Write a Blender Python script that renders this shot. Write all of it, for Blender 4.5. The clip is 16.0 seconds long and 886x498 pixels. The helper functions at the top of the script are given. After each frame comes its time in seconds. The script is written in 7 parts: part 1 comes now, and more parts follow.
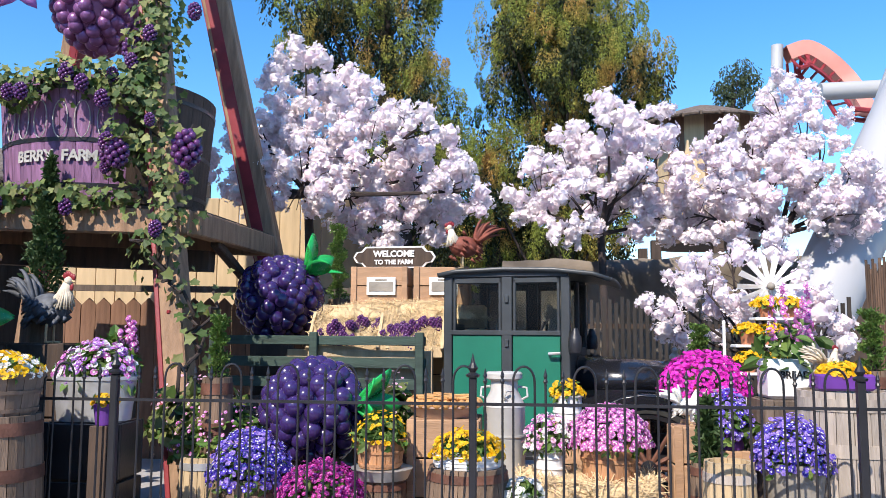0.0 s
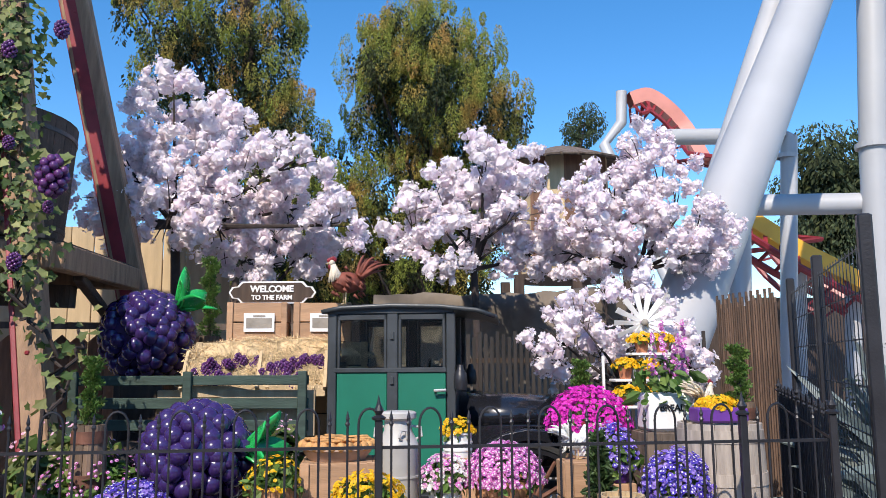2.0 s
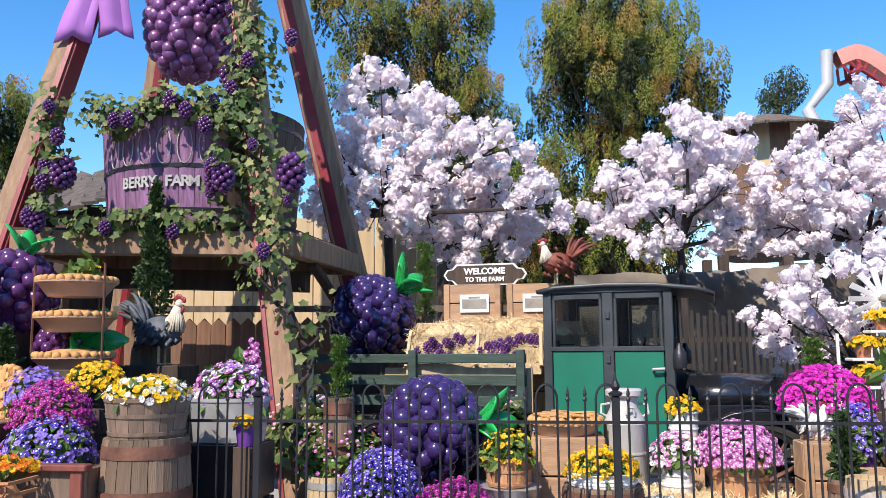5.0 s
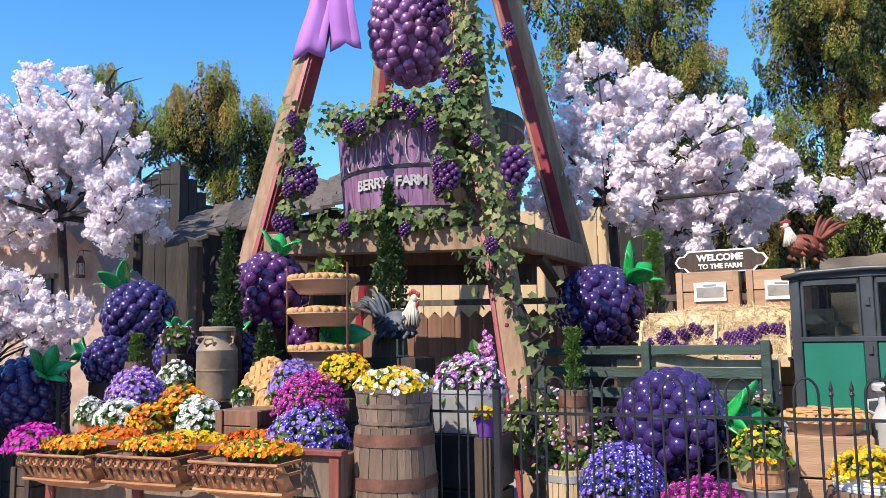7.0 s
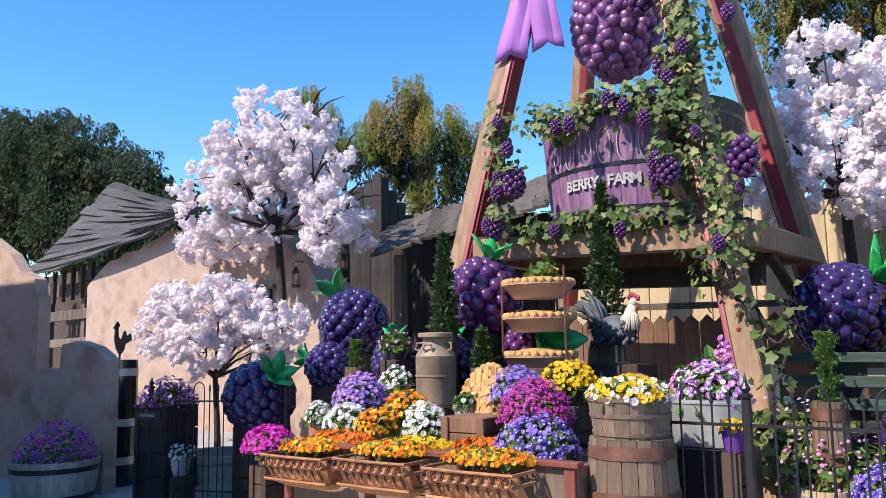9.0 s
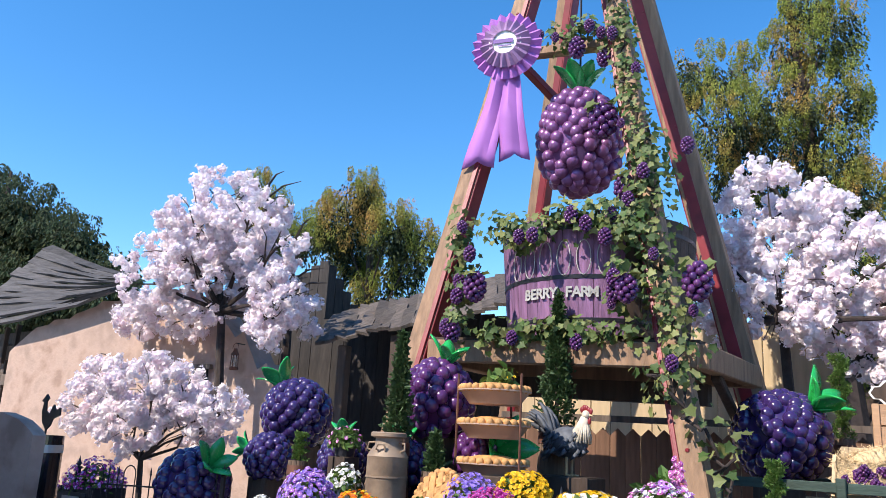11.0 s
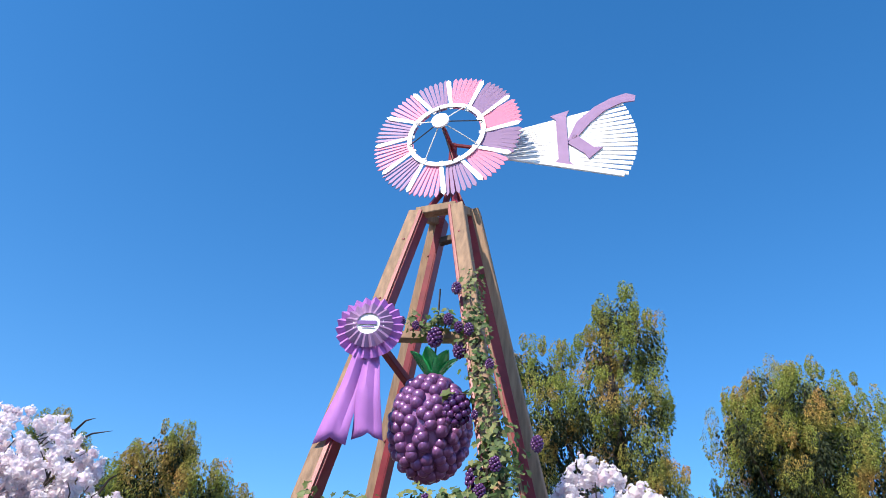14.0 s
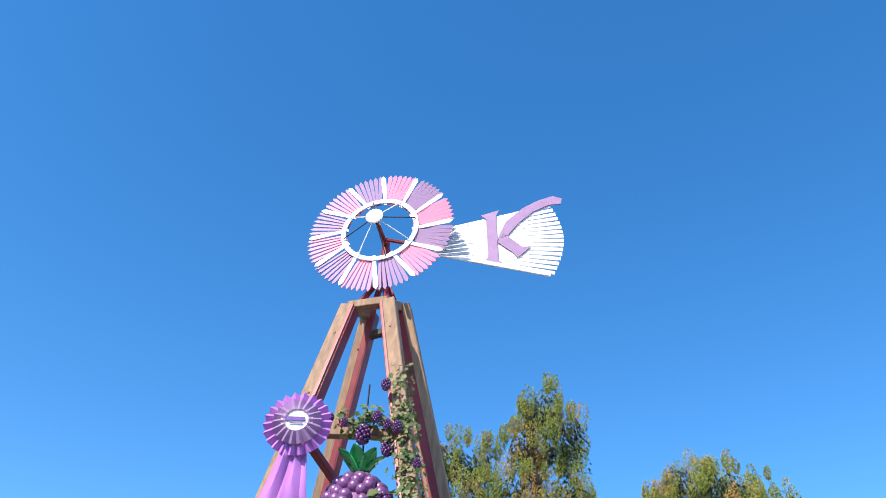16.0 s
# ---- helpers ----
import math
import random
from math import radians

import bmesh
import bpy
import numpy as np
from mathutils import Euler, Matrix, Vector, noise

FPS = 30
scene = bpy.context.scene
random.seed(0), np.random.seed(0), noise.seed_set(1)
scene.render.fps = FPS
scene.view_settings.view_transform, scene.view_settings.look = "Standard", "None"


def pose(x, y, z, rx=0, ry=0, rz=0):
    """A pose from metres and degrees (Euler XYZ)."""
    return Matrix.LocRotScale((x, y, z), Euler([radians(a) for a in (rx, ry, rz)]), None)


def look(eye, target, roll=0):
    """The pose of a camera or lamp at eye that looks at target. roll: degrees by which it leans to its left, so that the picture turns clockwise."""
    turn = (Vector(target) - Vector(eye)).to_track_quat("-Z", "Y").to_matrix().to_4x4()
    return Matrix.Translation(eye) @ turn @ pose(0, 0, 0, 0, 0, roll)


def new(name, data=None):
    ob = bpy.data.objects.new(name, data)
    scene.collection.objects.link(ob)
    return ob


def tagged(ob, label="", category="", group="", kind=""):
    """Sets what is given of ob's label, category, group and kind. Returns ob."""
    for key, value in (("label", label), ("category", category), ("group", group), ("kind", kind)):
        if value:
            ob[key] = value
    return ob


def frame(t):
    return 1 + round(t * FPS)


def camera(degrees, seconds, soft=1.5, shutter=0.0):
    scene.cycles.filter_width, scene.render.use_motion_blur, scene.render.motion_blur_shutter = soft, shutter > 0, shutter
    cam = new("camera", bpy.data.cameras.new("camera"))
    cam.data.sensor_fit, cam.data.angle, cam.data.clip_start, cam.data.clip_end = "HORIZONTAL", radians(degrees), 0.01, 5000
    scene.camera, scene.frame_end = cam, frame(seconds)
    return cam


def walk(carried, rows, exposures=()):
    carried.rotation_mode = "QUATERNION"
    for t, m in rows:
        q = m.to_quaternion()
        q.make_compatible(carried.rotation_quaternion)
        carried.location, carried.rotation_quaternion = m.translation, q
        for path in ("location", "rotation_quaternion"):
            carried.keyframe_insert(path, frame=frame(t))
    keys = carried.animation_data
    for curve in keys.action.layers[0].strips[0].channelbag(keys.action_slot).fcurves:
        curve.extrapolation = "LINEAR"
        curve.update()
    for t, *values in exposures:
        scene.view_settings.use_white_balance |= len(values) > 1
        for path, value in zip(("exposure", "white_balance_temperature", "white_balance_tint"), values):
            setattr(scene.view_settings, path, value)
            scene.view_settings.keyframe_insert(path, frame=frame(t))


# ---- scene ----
cam = camera(58.0, 16.0, soft=0.6)
PATH = [
    (0, (0.35, -0.024, 1.45), (0.175, 1.958, 1.652), 0.3),
    (0.5, (0.268, -0.059, 1.483), (0.293, 1.925, 1.734), 0.1),
    (1, (0.206, -0.038, 1.486), (0.274, 1.935, 1.807), -0.1),
    (1.5, (0.131, -0.018, 1.491), (0.265, 1.954, 1.802), -0.2),
    (2, (0.081, 0.002, 1.501), (0.274, 1.973, 1.778), -0.4),
    (2.5, (0.019, -0.053, 1.495), (0.233, 1.92, 1.748), -0.5),
    (3, (-0.04, -0.109, 1.484), (0.14, 1.867, 1.73), -0.5),
    (3.5, (-0.077, -0.173, 1.469), (0.009, 1.81, 1.715), -0.3),
    (6, (-0.205, -0.095, 1.483), (-0.721, 1.825, 1.706), -0.7),
    (6.5, (-0.221, -0.105, 1.48), (-0.871, 1.773, 1.702), -0.7),
    (7, (-0.255, -0.098, 1.482), (-1.032, 1.731, 1.704), -0.9),
    (7.5, (-0.302, -0.087, 1.479), (-1.197, 1.687, 1.701), -0.8),
    (8, (-0.361, -0.059, 1.477), (-1.397, 1.638, 1.697), -1.1),
    (8.5, (-0.454, -0.026, 1.48), (-1.633, 1.574, 1.702), -1.2),
    (11, (-0.655, -0.238, 1.537), (-1.682, 1.412, 2.008), 3.0),
    (11.5, (-0.707, -0.255, 1.571), (-1.597, 1.428, 2.182), 3.0),
    (12, (-0.764, -0.262, 1.607), (-1.545, 1.427, 2.341), 2.9),
    (12.5, (-0.824, -0.274, 1.618), (-1.525, 1.399, 2.459), 3.2),
    (13, (-0.923, -0.355, 1.619), (-1.563, 1.294, 2.553), 3.7),
    (13.5, (-0.967, -0.527, 1.585), (-1.551, 1.093, 2.602), 3.9),
    (14, (-0.959, -0.676, 1.56), (-1.502, 0.907, 2.654), 4.3),
    (14.5, (-0.931, -0.786, 1.547), (-1.426, 0.769, 2.703), 4.1),
    (15, (-0.902, -0.865, 1.553), (-1.342, 0.667, 2.76), 3.6),
    (15.5, (-0.913, -0.925, 1.568), (-1.296, 0.594, 2.812), 2.9),
    (16, (-0.938, -0.963, 1.583), (-1.285, 0.545, 2.85), 2.4),
]
walk(cam, [(t, look(eye, target, roll)) for t, eye, target, roll in PATH],
     exposures=[(t, e, 6850, 12) for t, e in ((0, 0.97), (1, 0.72), (2.5, 0.69), (6, 0.96), (8.5, 0.99), (11.5, 1.0), (13, 0.97), (14, 0.90), (16, 1.06))])

# ---- world, sun ----
SUN = Vector((-0.30, -0.72, 0.78)).normalized()
world = bpy.data.worlds.new("sky")
scene.world = world
world.use_nodes = True
wn, wl = world.node_tree.nodes, world.node_tree.links
sky = wn.new("ShaderNodeTexSky")
sky.sky_type = "NISHITA"
sky.sun_disc = False
sky.sun_elevation = math.asin(SUN.z)
sky.sun_rotation = math.atan2(SUN.x, SUN.y)
sky.air_density, sky.dust_density, sky.ozone_density = 1.0, 0.3, 3.0
sky.altitude = 600
vivid = wn.new("ShaderNodeHueSaturation")
vivid.inputs["Saturation"].default_value = 1.32
wl.new(sky.outputs[0], vivid.inputs["Color"])
wl.new(vivid.outputs[0], wn["Background"].inputs[0])
wn["Background"].inputs[1].default_value = 0.142
lamp = new("sun", bpy.data.lights.new("sun", "SUN"))
lamp.data.energy, lamp.data.angle, lamp.data.color = 3.45, radians(0.5), (1.0, 0.935, 0.84)
lamp.matrix_world = look(SUN * 50, (0, 0, 0))


# ---- materials ----
def mat(name, color, rough=0.7, metal=0.0, vary=0.25, scale=6.0, bump=0.15, fine=60.0, island=0.0, second=None, grain=None, coat=0.0, sub=0.0, patch=False):
    """A principled material: two scales of noise in colour, fine relief, and a change from piece to piece."""
    m = bpy.data.materials.new(name)
    m.use_nodes = True
    n, l = m.node_tree.nodes, m.node_tree.links
    b = n["Principled BSDF"]
    tc = n.new("ShaderNodeTexCoord")
    mp = n.new("ShaderNodeMapping")
    l.new(tc.outputs["Object"], mp.inputs[0])
    if grain:
        mp.inputs["Scale"].default_value = grain
    big = n.new("ShaderNodeTexNoise")
    big.inputs["Scale"].default_value, big.inputs["Detail"].default_value = scale, 5
    small = n.new("ShaderNodeTexNoise")
    small.inputs["Scale"].default_value, small.inputs["Detail"].default_value = fine, 3
    l.new(mp.outputs[0], big.inputs["Vector"])
    l.new(mp.outputs[0], small.inputs["Vector"])
    mix = n.new("ShaderNodeMix")
    mix.data_type = "RGBA"
    dark = tuple(c * (1 - vary) for c in color[:3])
    lite = tuple(min(1, c * (1 + vary * 0.6)) for c in color[:3])
    mix.inputs[6].default_value, mix.inputs[7].default_value = (*dark, 1), (*lite, 1)
    ramp = n.new("ShaderNodeMapRange")
    ramp.inputs[1].default_value, ramp.inputs[2].default_value = 0.3, 0.7
    l.new(big.outputs["Fac"], ramp.inputs[0])
    l.new(ramp.outputs[0], mix.inputs[0])
    out = mix.outputs[2]
    if second:
        m2 = n.new("ShaderNodeMix")
        m2.data_type = "RGBA"
        m2.inputs[7].default_value = (*second, 1)
        geo = n.new("ShaderNodeNewGeometry")
        r2 = n.new("ShaderNodeMapRange")
        r2.inputs[1].default_value, r2.inputs[2].default_value = (0.49, 0.66) if patch else (0.35, 1.0)
        l.new(big.outputs["Fac"] if patch else geo.outputs["Random Per Island"], r2.inputs[0])
        l.new(r2.outputs[0], m2.inputs[0])
        l.new(out, m2.inputs[6])
        out = m2.outputs[2]
    if island:
        geo = n.new("ShaderNodeNewGeometry")
        info = n.new("ShaderNodeObjectInfo")
        add = n.new("ShaderNodeMath")
        add.operation = "ADD"
        l.new(geo.outputs["Random Per Island"], add.inputs[0])
        l.new(info.outputs["Random"], add.inputs[1])
        fr = n.new("ShaderNodeMath")
        fr.operation = "FRACT"
        l.new(add.outputs[0], fr.inputs[0])
        mr = n.new("ShaderNodeMapRange")
        mr.inputs[3].default_value, mr.inputs[4].default_value = 1 - island, 1 + island
        l.new(fr.outputs[0], mr.inputs[0])
        hs = n.new("ShaderNodeHueSaturation")
        l.new(mr.outputs[0], hs.inputs["Value"])
        l.new(out, hs.inputs["Color"])
        out = hs.outputs[0]
    l.new(out, b.inputs["Base Color"])
    rr = n.new("ShaderNodeMapRange")
    rr.inputs[3].default_value, rr.inputs[4].default_value = max(0.02, rough - 0.1), min(1, rough + 0.1)
    l.new(small.outputs["Fac"], rr.inputs[0])
    l.new(rr.outputs[0], b.inputs["Roughness"])
    b.inputs["Metallic"].default_value = metal
    b.inputs["Coat Weight"].default_value = coat
    if sub:
        b.inputs["Subsurface Weight"].default_value = sub
        b.inputs["Subsurface Radius"].default_value = (0.03, 0.02, 0.02)
    if bump:
        bp = n.new("ShaderNodeBump")
        bp.inputs["Strength"].default_value, bp.inputs["Distance"].default_value = bump, 0.01
        l.new(small.outputs["Fac"], bp.inputs["Height"])
        l.new(bp.outputs[0], b.inputs["Normal"])
    return m


def leafy(name, color, second, trans=0.35, island=0.3, rough=0.6, patch=False, scale=3.0):
    """Thin leaves and petals, which let part of the light through."""
    m = mat(name, color, rough, vary=0.15, scale=scale, bump=0, island=island, second=second, patch=patch)
    n, l = m.node_tree.nodes, m.node_tree.links
    b = n["Principled BSDF"]
    tr = n.new("ShaderNodeBsdfTranslucent")
    l.new(b.inputs["Base Color"].links[0].from_socket, tr.inputs[0])
    mx = n.new("ShaderNodeMixShader")
    mx.inputs[0].default_value = trans
    l.new(b.outputs[0], mx.inputs[1])
    l.new(tr.outputs[0], mx.inputs[2])
    l.new(mx.outputs[0], n["Material Output"].inputs[0])
    return m


M_TIMBER = mat("timber", (0.31, 0.19, 0.115), 0.75, scale=3, fine=22, bump=0.5, grain=(6, 6, 0.8), vary=0.35)
M_OLDWOOD = mat("weathered_boards", (0.16, 0.12, 0.095), 0.85, scale=2.5, fine=20, bump=0.6, grain=(6, 6, 0.7), vary=0.5, island=0.25)
M_DARKWOOD = mat("dark_wood", (0.07, 0.045, 0.032), 0.75, scale=3, fine=24, bump=0.4, grain=(6, 6, 0.8), vary=0.4, island=0.2)
# near-black board colour that holds the shade on barn, shed and screen
M_SHADEBOARD = mat("shade_dark_boards", (0.034, 0.028, 0.025), 0.85, scale=3, fine=24, bump=0.5, grain=(6, 6, 0.8), vary=0.45, island=0.3)
M_TAN = mat("tan_boards", (0.52, 0.39, 0.235), 0.8, scale=2, fine=24, bump=0.3, grain=(6, 6, 0.7), vary=0.2, island=0.08)
M_BROWNFENCE = mat("brown_fence_boards", (0.20, 0.105, 0.065), 0.85, scale=3, fine=24, bump=0.5, grain=(7, 7, 0.8), vary=0.35, island=0.2)
M_CRATE = mat("crate_wood", (0.44, 0.265, 0.155), 0.75, scale=3, fine=24, bump=0.3, grain=(0.8, 6, 6), vary=0.25, island=0.15)
M_STAVE = mat("barrel_staves", (0.165, 0.11, 0.074), 0.8, scale=3, fine=24, bump=0.5, grain=(7, 7, 0.9), vary=0.4, island=0.3)
M_GREYSTAVE = mat("grey_barrel_staves", (0.42, 0.36, 0.31), 0.85, scale=3, fine=24, bump=0.5, grain=(7, 7, 0.9), vary=0.3, island=0.15)
M_BASKET = mat("basket_wood", (0.47, 0.24, 0.12), 0.75, scale=4, fine=26, bump=0.3, grain=(7, 7, 0.9), vary=0.25, island=0.2)
M_GREYBASKET = mat("weathered_basket_wood", (0.21, 0.145, 0.105), 0.8, scale=4, fine=26, bump=0.3, grain=(7, 7, 0.9), vary=0.3, island=0.25)
M_RED = mat("red_paint", (0.24, 0.02, 0.028), 0.45, vary=0.25, bump=0.1)
M_RUST = mat("rusty_hoop", (0.17, 0.075, 0.05), 0.7, metal=0.3, vary=0.5, scale=10, bump=0.3)
M_STEEL = mat("galvanised_steel", (0.55, 0.55, 0.55), 0.42, metal=0.6, vary=0.2, scale=8, bump=0.1)
M_OLDCAN = mat("aged_milk_can", (0.31, 0.225, 0.155), 0.55, metal=0.15, vary=0.4, scale=7, bump=0.2)
M_IRON = mat("black_iron", (0.018, 0.018, 0.022), 0.4, vary=0.4, bump=0.15)
M_CABGREEN = mat("green_panel_paint", (0.012, 0.165, 0.105), 0.38, vary=0.15, scale=3, bump=0.05, coat=0.3)
M_CABGREY = mat("dark_frame_paint", (0.045, 0.052, 0.058), 0.42, vary=0.3, scale=5, bump=0.1)
M_RAILGREEN = mat("dark_green_rail_paint", (0.035, 0.065, 0.052), 0.6, vary=0.4, scale=4, bump=0.3, fine=30, grain=(0.8, 6, 6))
M_BLACKPAINT = mat("black_enamel", (0.012, 0.013, 0.018), 0.2, vary=0.2, bump=0.03, coat=0.6)
M_TYRE = mat("tyre_rubber", (0.03, 0.03, 0.03), 0.85, vary=0.3, bump=0.3)
M_WHITE = mat("white_paint", (0.80, 0.80, 0.79), 0.5, vary=0.08, bump=0.1)
M_PIPE = mat("pale_grey_pipe_paint", (0.40, 0.405, 0.42), 0.45, vary=0.06, scale=1.2, bump=0.03)
M_ADOBE = mat("adobe_plaster", (0.50, 0.355, 0.285), 0.92, vary=0.3, scale=2.2, fine=16, bump=1.0, second=(0.33, 0.22, 0.17), patch=True)
M_STONE = mat("grey_stone", (0.32, 0.29, 0.25), 0.9, vary=0.3, scale=4, fine=20, bump=0.6)
M_GROUND = mat("concrete_paving", (0.34, 0.33, 0.33), 0.9, vary=0.2, scale=0.8, fine=18, bump=0.3)
M_ROCK = mat("brown_rockwork", (0.17, 0.14, 0.11), 0.95, vary=0.5, scale=1.5, fine=9, bump=0.9)
M_PETAL_W = leafy("pale_blossom", (0.93, 0.865, 0.885), (0.92, 0.79, 0.85), 0.38, 0.05)
M_BARK = mat("dark_bark", (0.045, 0.032, 0.028), 0.9, vary=0.4, scale=9, bump=0.6)
M_CYP = leafy("cypress_needles", (0.22, 0.26, 0.045), (0.42, 0.24, 0.07), 0.22, 0.45, rough=0.9, patch=True, scale=0.75)
# darker copy of the needle colour, for shade painted inside the crowns
M_CYPSHADE = leafy("shaded_cypress_needles", (0.022, 0.035, 0.012), (0.05, 0.06, 0.016), 0.1, 0.4, rough=0.95)
M_FARTREE = leafy("far_tree_leaves", (0.035, 0.06, 0.028), (0.075, 0.095, 0.042), 0.2, 0.45, rough=0.9)
M_LEAF = leafy("green_leaves", (0.08, 0.17, 0.03), (0.17, 0.25, 0.06), 0.35, 0.35)
M_PALELEAF = leafy("pale_ivy_leaves", (0.07, 0.13, 0.03), (0.25, 0.26, 0.09), 0.3, 0.35)
M_TOPIARY = leafy("dark_conifer_needles", (0.035, 0.075, 0.022), (0.07, 0.12, 0.04), 0.2, 0.4)
M_BERRY = mat("glossy_dark_purple", (0.036, 0.022, 0.115), 0.2, vary=0.3, scale=5, bump=0, coat=0.5, second=(0.045, 0.015, 0.085))
M_BERRYPLUM = mat("glossy_plum", (0.115, 0.03, 0.135), 0.22, vary=0.2, scale=4, bump=0, coat=0.4, second=(0.065, 0.02, 0.10))
M_MAUVEBERRY = mat("satin_mauve_berry", (0.27, 0.11, 0.26), 0.33, metal=0.3, vary=0.2, scale=3, bump=0, second=(0.18, 0.07, 0.2))
M_FOILGREEN = mat("glossy_green_leaf", (0.012, 0.38, 0.085), 0.25, vary=0.3, scale=4, bump=0.05, coat=0.4)
M_STRAW = mat("straw", (0.66, 0.49, 0.28), 0.85, vary=0.3, scale=14, fine=90, bump=0.6, island=0.3)
M_PURPLE = mat("purple_satin", (0.42, 0.16, 0.50), 0.75, vary=0.12, scale=3, bump=0.05)
M_LILAC = mat("lilac_paint", (0.31, 0.18, 0.34), 0.5, vary=0.1, bump=0.05)
M_PINK = mat("pink_paint", (0.76, 0.24, 0.38), 0.5, vary=0.08, bump=0.05)
M_PIE = mat("baked_crust", (0.60, 0.31, 0.11), 0.7, vary=0.4, scale=14, bump=0.5)
M_CLAY = mat("brown_pie_dish", (0.48, 0.325, 0.245), 0.5, vary=0.15, bump=0.1)
M_GLASS = bpy.data.materials.new("window_glass")
M_GLASS.use_nodes = True
gn, gl = M_GLASS.node_tree.nodes, M_GLASS.node_tree.links
gt, gg, gm = gn.new("ShaderNodeBsdfTransparent"), gn.new("ShaderNodeBsdfGlossy"), gn.new("ShaderNodeMixShader")
gg.inputs["Roughness"].default_value, gm.inputs[0].default_value = 0.02, 0.06
gt.inputs[0].default_value = (0.9, 0.93, 0.92, 1)
gl.new(gt.outputs[0], gm.inputs[1])
gl.new(gg.outputs[0], gm.inputs[2])
gl.new(gm.outputs[0], gn["Material Output"].inputs[0])


# ---- mesh building ----
class Sheet:
    """Points and faces of one mesh, gathered piece by piece."""

    def __init__(self):
        self.v, self.f, self.n = [], [], 0

    def add(self, verts, faces):
        verts = np.asarray(verts, float)
        self.v.append(verts)
        self.f.extend(tuple(i + self.n for i in f) for f in faces)
        self.n += len(verts)
        return self

    def box(self, c, s, rot=None, bev=0.0):
        """A box round c of size s, with chamfered long edges where bev is given."""
        x, y, z = s[0] / 2, s[1] / 2, s[2] / 2
        if bev <= 0:
            v = [(-x, -y, -z), (x, -y, -z), (x, y, -z), (-x, y, -z), (-x, -y, z), (x, -y, z), (x, y, z), (-x, y, z)]
            f = [(0, 3, 2, 1), (4, 5, 6, 7), (0, 1, 5, 4), (1, 2, 6, 5), (2, 3, 7, 6), (3, 0, 4, 7)]
        else:
            v, f = [], []
            rings = [(-z, bev), (-z + bev, 0), (z - bev, 0), (z, bev)]
            for zz, ins in rings:
                a, b = x - ins, y - ins
                v += [(-a + bev, -b, zz), (a - bev, -b, zz), (a, -b + bev, zz), (a, b - bev, zz), (a - bev, b, zz), (-a + bev, b, zz), (-a, b - bev, zz), (-a, -b + bev, zz)]
            for r in range(3):
                for i in range(8):
                    j = (i + 1) % 8
                    f.append((r * 8 + i, r * 8 + j, r * 8 + 8 + j, r * 8 + 8 + i))
            f += [tuple(range(7, -1, -1)), tuple(range(24, 32))]
        v = np.array(v)
        if rot is not None:
            v = v @ np.array(rot.to_3x3()).T
        return self.add(v + np.array(c), f)

    def beam(self, a, b, w, d, up=(0, 0, 1), bev=0.0):
        """A squared beam from a to b, w wide across and d deep."""
        a, b = Vector(a), Vector(b)
        z = (b - a).normalized()
        x = Vector(up).cross(z)
        x = x.normalized() if x.length > 1e-4 else Vector((1, 0, 0))
        y = z.cross(x)
        rot = Matrix((x, y, z)).transposed()
        return self.box((a + b) / 2, (w, d, (b - a).length), rot, bev)

    def tube(self, pts, r, n=8, caps=True):
        """A round bar through points; r one radius or one a point."""
        pts = [Vector(p) for p in pts]
        rs = r if hasattr(r, "__len__") else [r] * len(pts)
        v, f = [], []
        side = None
        for i, p in enumerate(pts):
            d = (pts[min(i + 1, len(pts) - 1)] - pts[max(i - 1, 0)]).normalized()
            if side is None:
                side = d.orthogonal().normalized()
            side = (side - d * side.dot(d)).normalized()
            up = d.cross(side)
            for k in range(n):
                a = 2 * math.pi * k / n
                v.append(p + (side * math.cos(a) + up * math.sin(a)) * rs[i])
        for i in range(len(pts) - 1):
            for k in range(n):
                j = (k + 1) % n
                f.append((i * n + k, i * n + j, i * n + n + j, i * n + n + k))
        if caps:
            f += [tuple(range(n - 1, -1, -1)), tuple(range((len(pts) - 1) * n, len(pts) * n))]
        return self.add(v, f)

    def lathe(self, prof, n=24, c=(0, 0, 0), sx=1.0, sy=1.0, a0=0.0, a1=2 * math.pi):
        """Turned shape: prof rows of (radius, height)."""
        v, f = [], []
        full = a1 - a0 > 6.28
        cols = n if full else n + 1
        for r, z in prof:
            for k in range(cols):
                a = a0 + (a1 - a0) * k / n
                v.append((c[0] + r * math.cos(a) * sx, c[1] + r * math.sin(a) * sy, c[2] + z))
        for i in range(len(prof) - 1):
            for k in range(n):
                j = (k + 1) % cols
                f.append((i * cols + k, i * cols + j, i * cols + cols + j, i * cols + cols + k))
        return self.add(v, f)

    def ball(self, c, r, sx=1, sy=1, sz=1, n=12, m=8):
        prof = [(r * math.sin(math.pi * i / m) + 1e-5, -r * math.cos(math.pi * i / m) * sz) for i in range(m + 1)]
        return self.lathe(prof, n, c, sx, sy)

    def scatter(self, tv, tf, mats):
        """Copies of a small shape by an array of 4 x 4 matrices."""
        tv, mats = np.asarray(tv, float), np.asarray(mats, float)
        out = np.einsum("nij,vj->nvi", mats[:, :3, :3], tv) + mats[:, None, :3, 3]
        k = len(tv)
        base = self.n
        self.v.append(out.reshape(-1, 3))
        for i in range(len(mats)):
            o = base + i * k
            self.f.extend(tuple(a + o for a in f) for f in tf)
        self.n += k * len(mats)
        return self

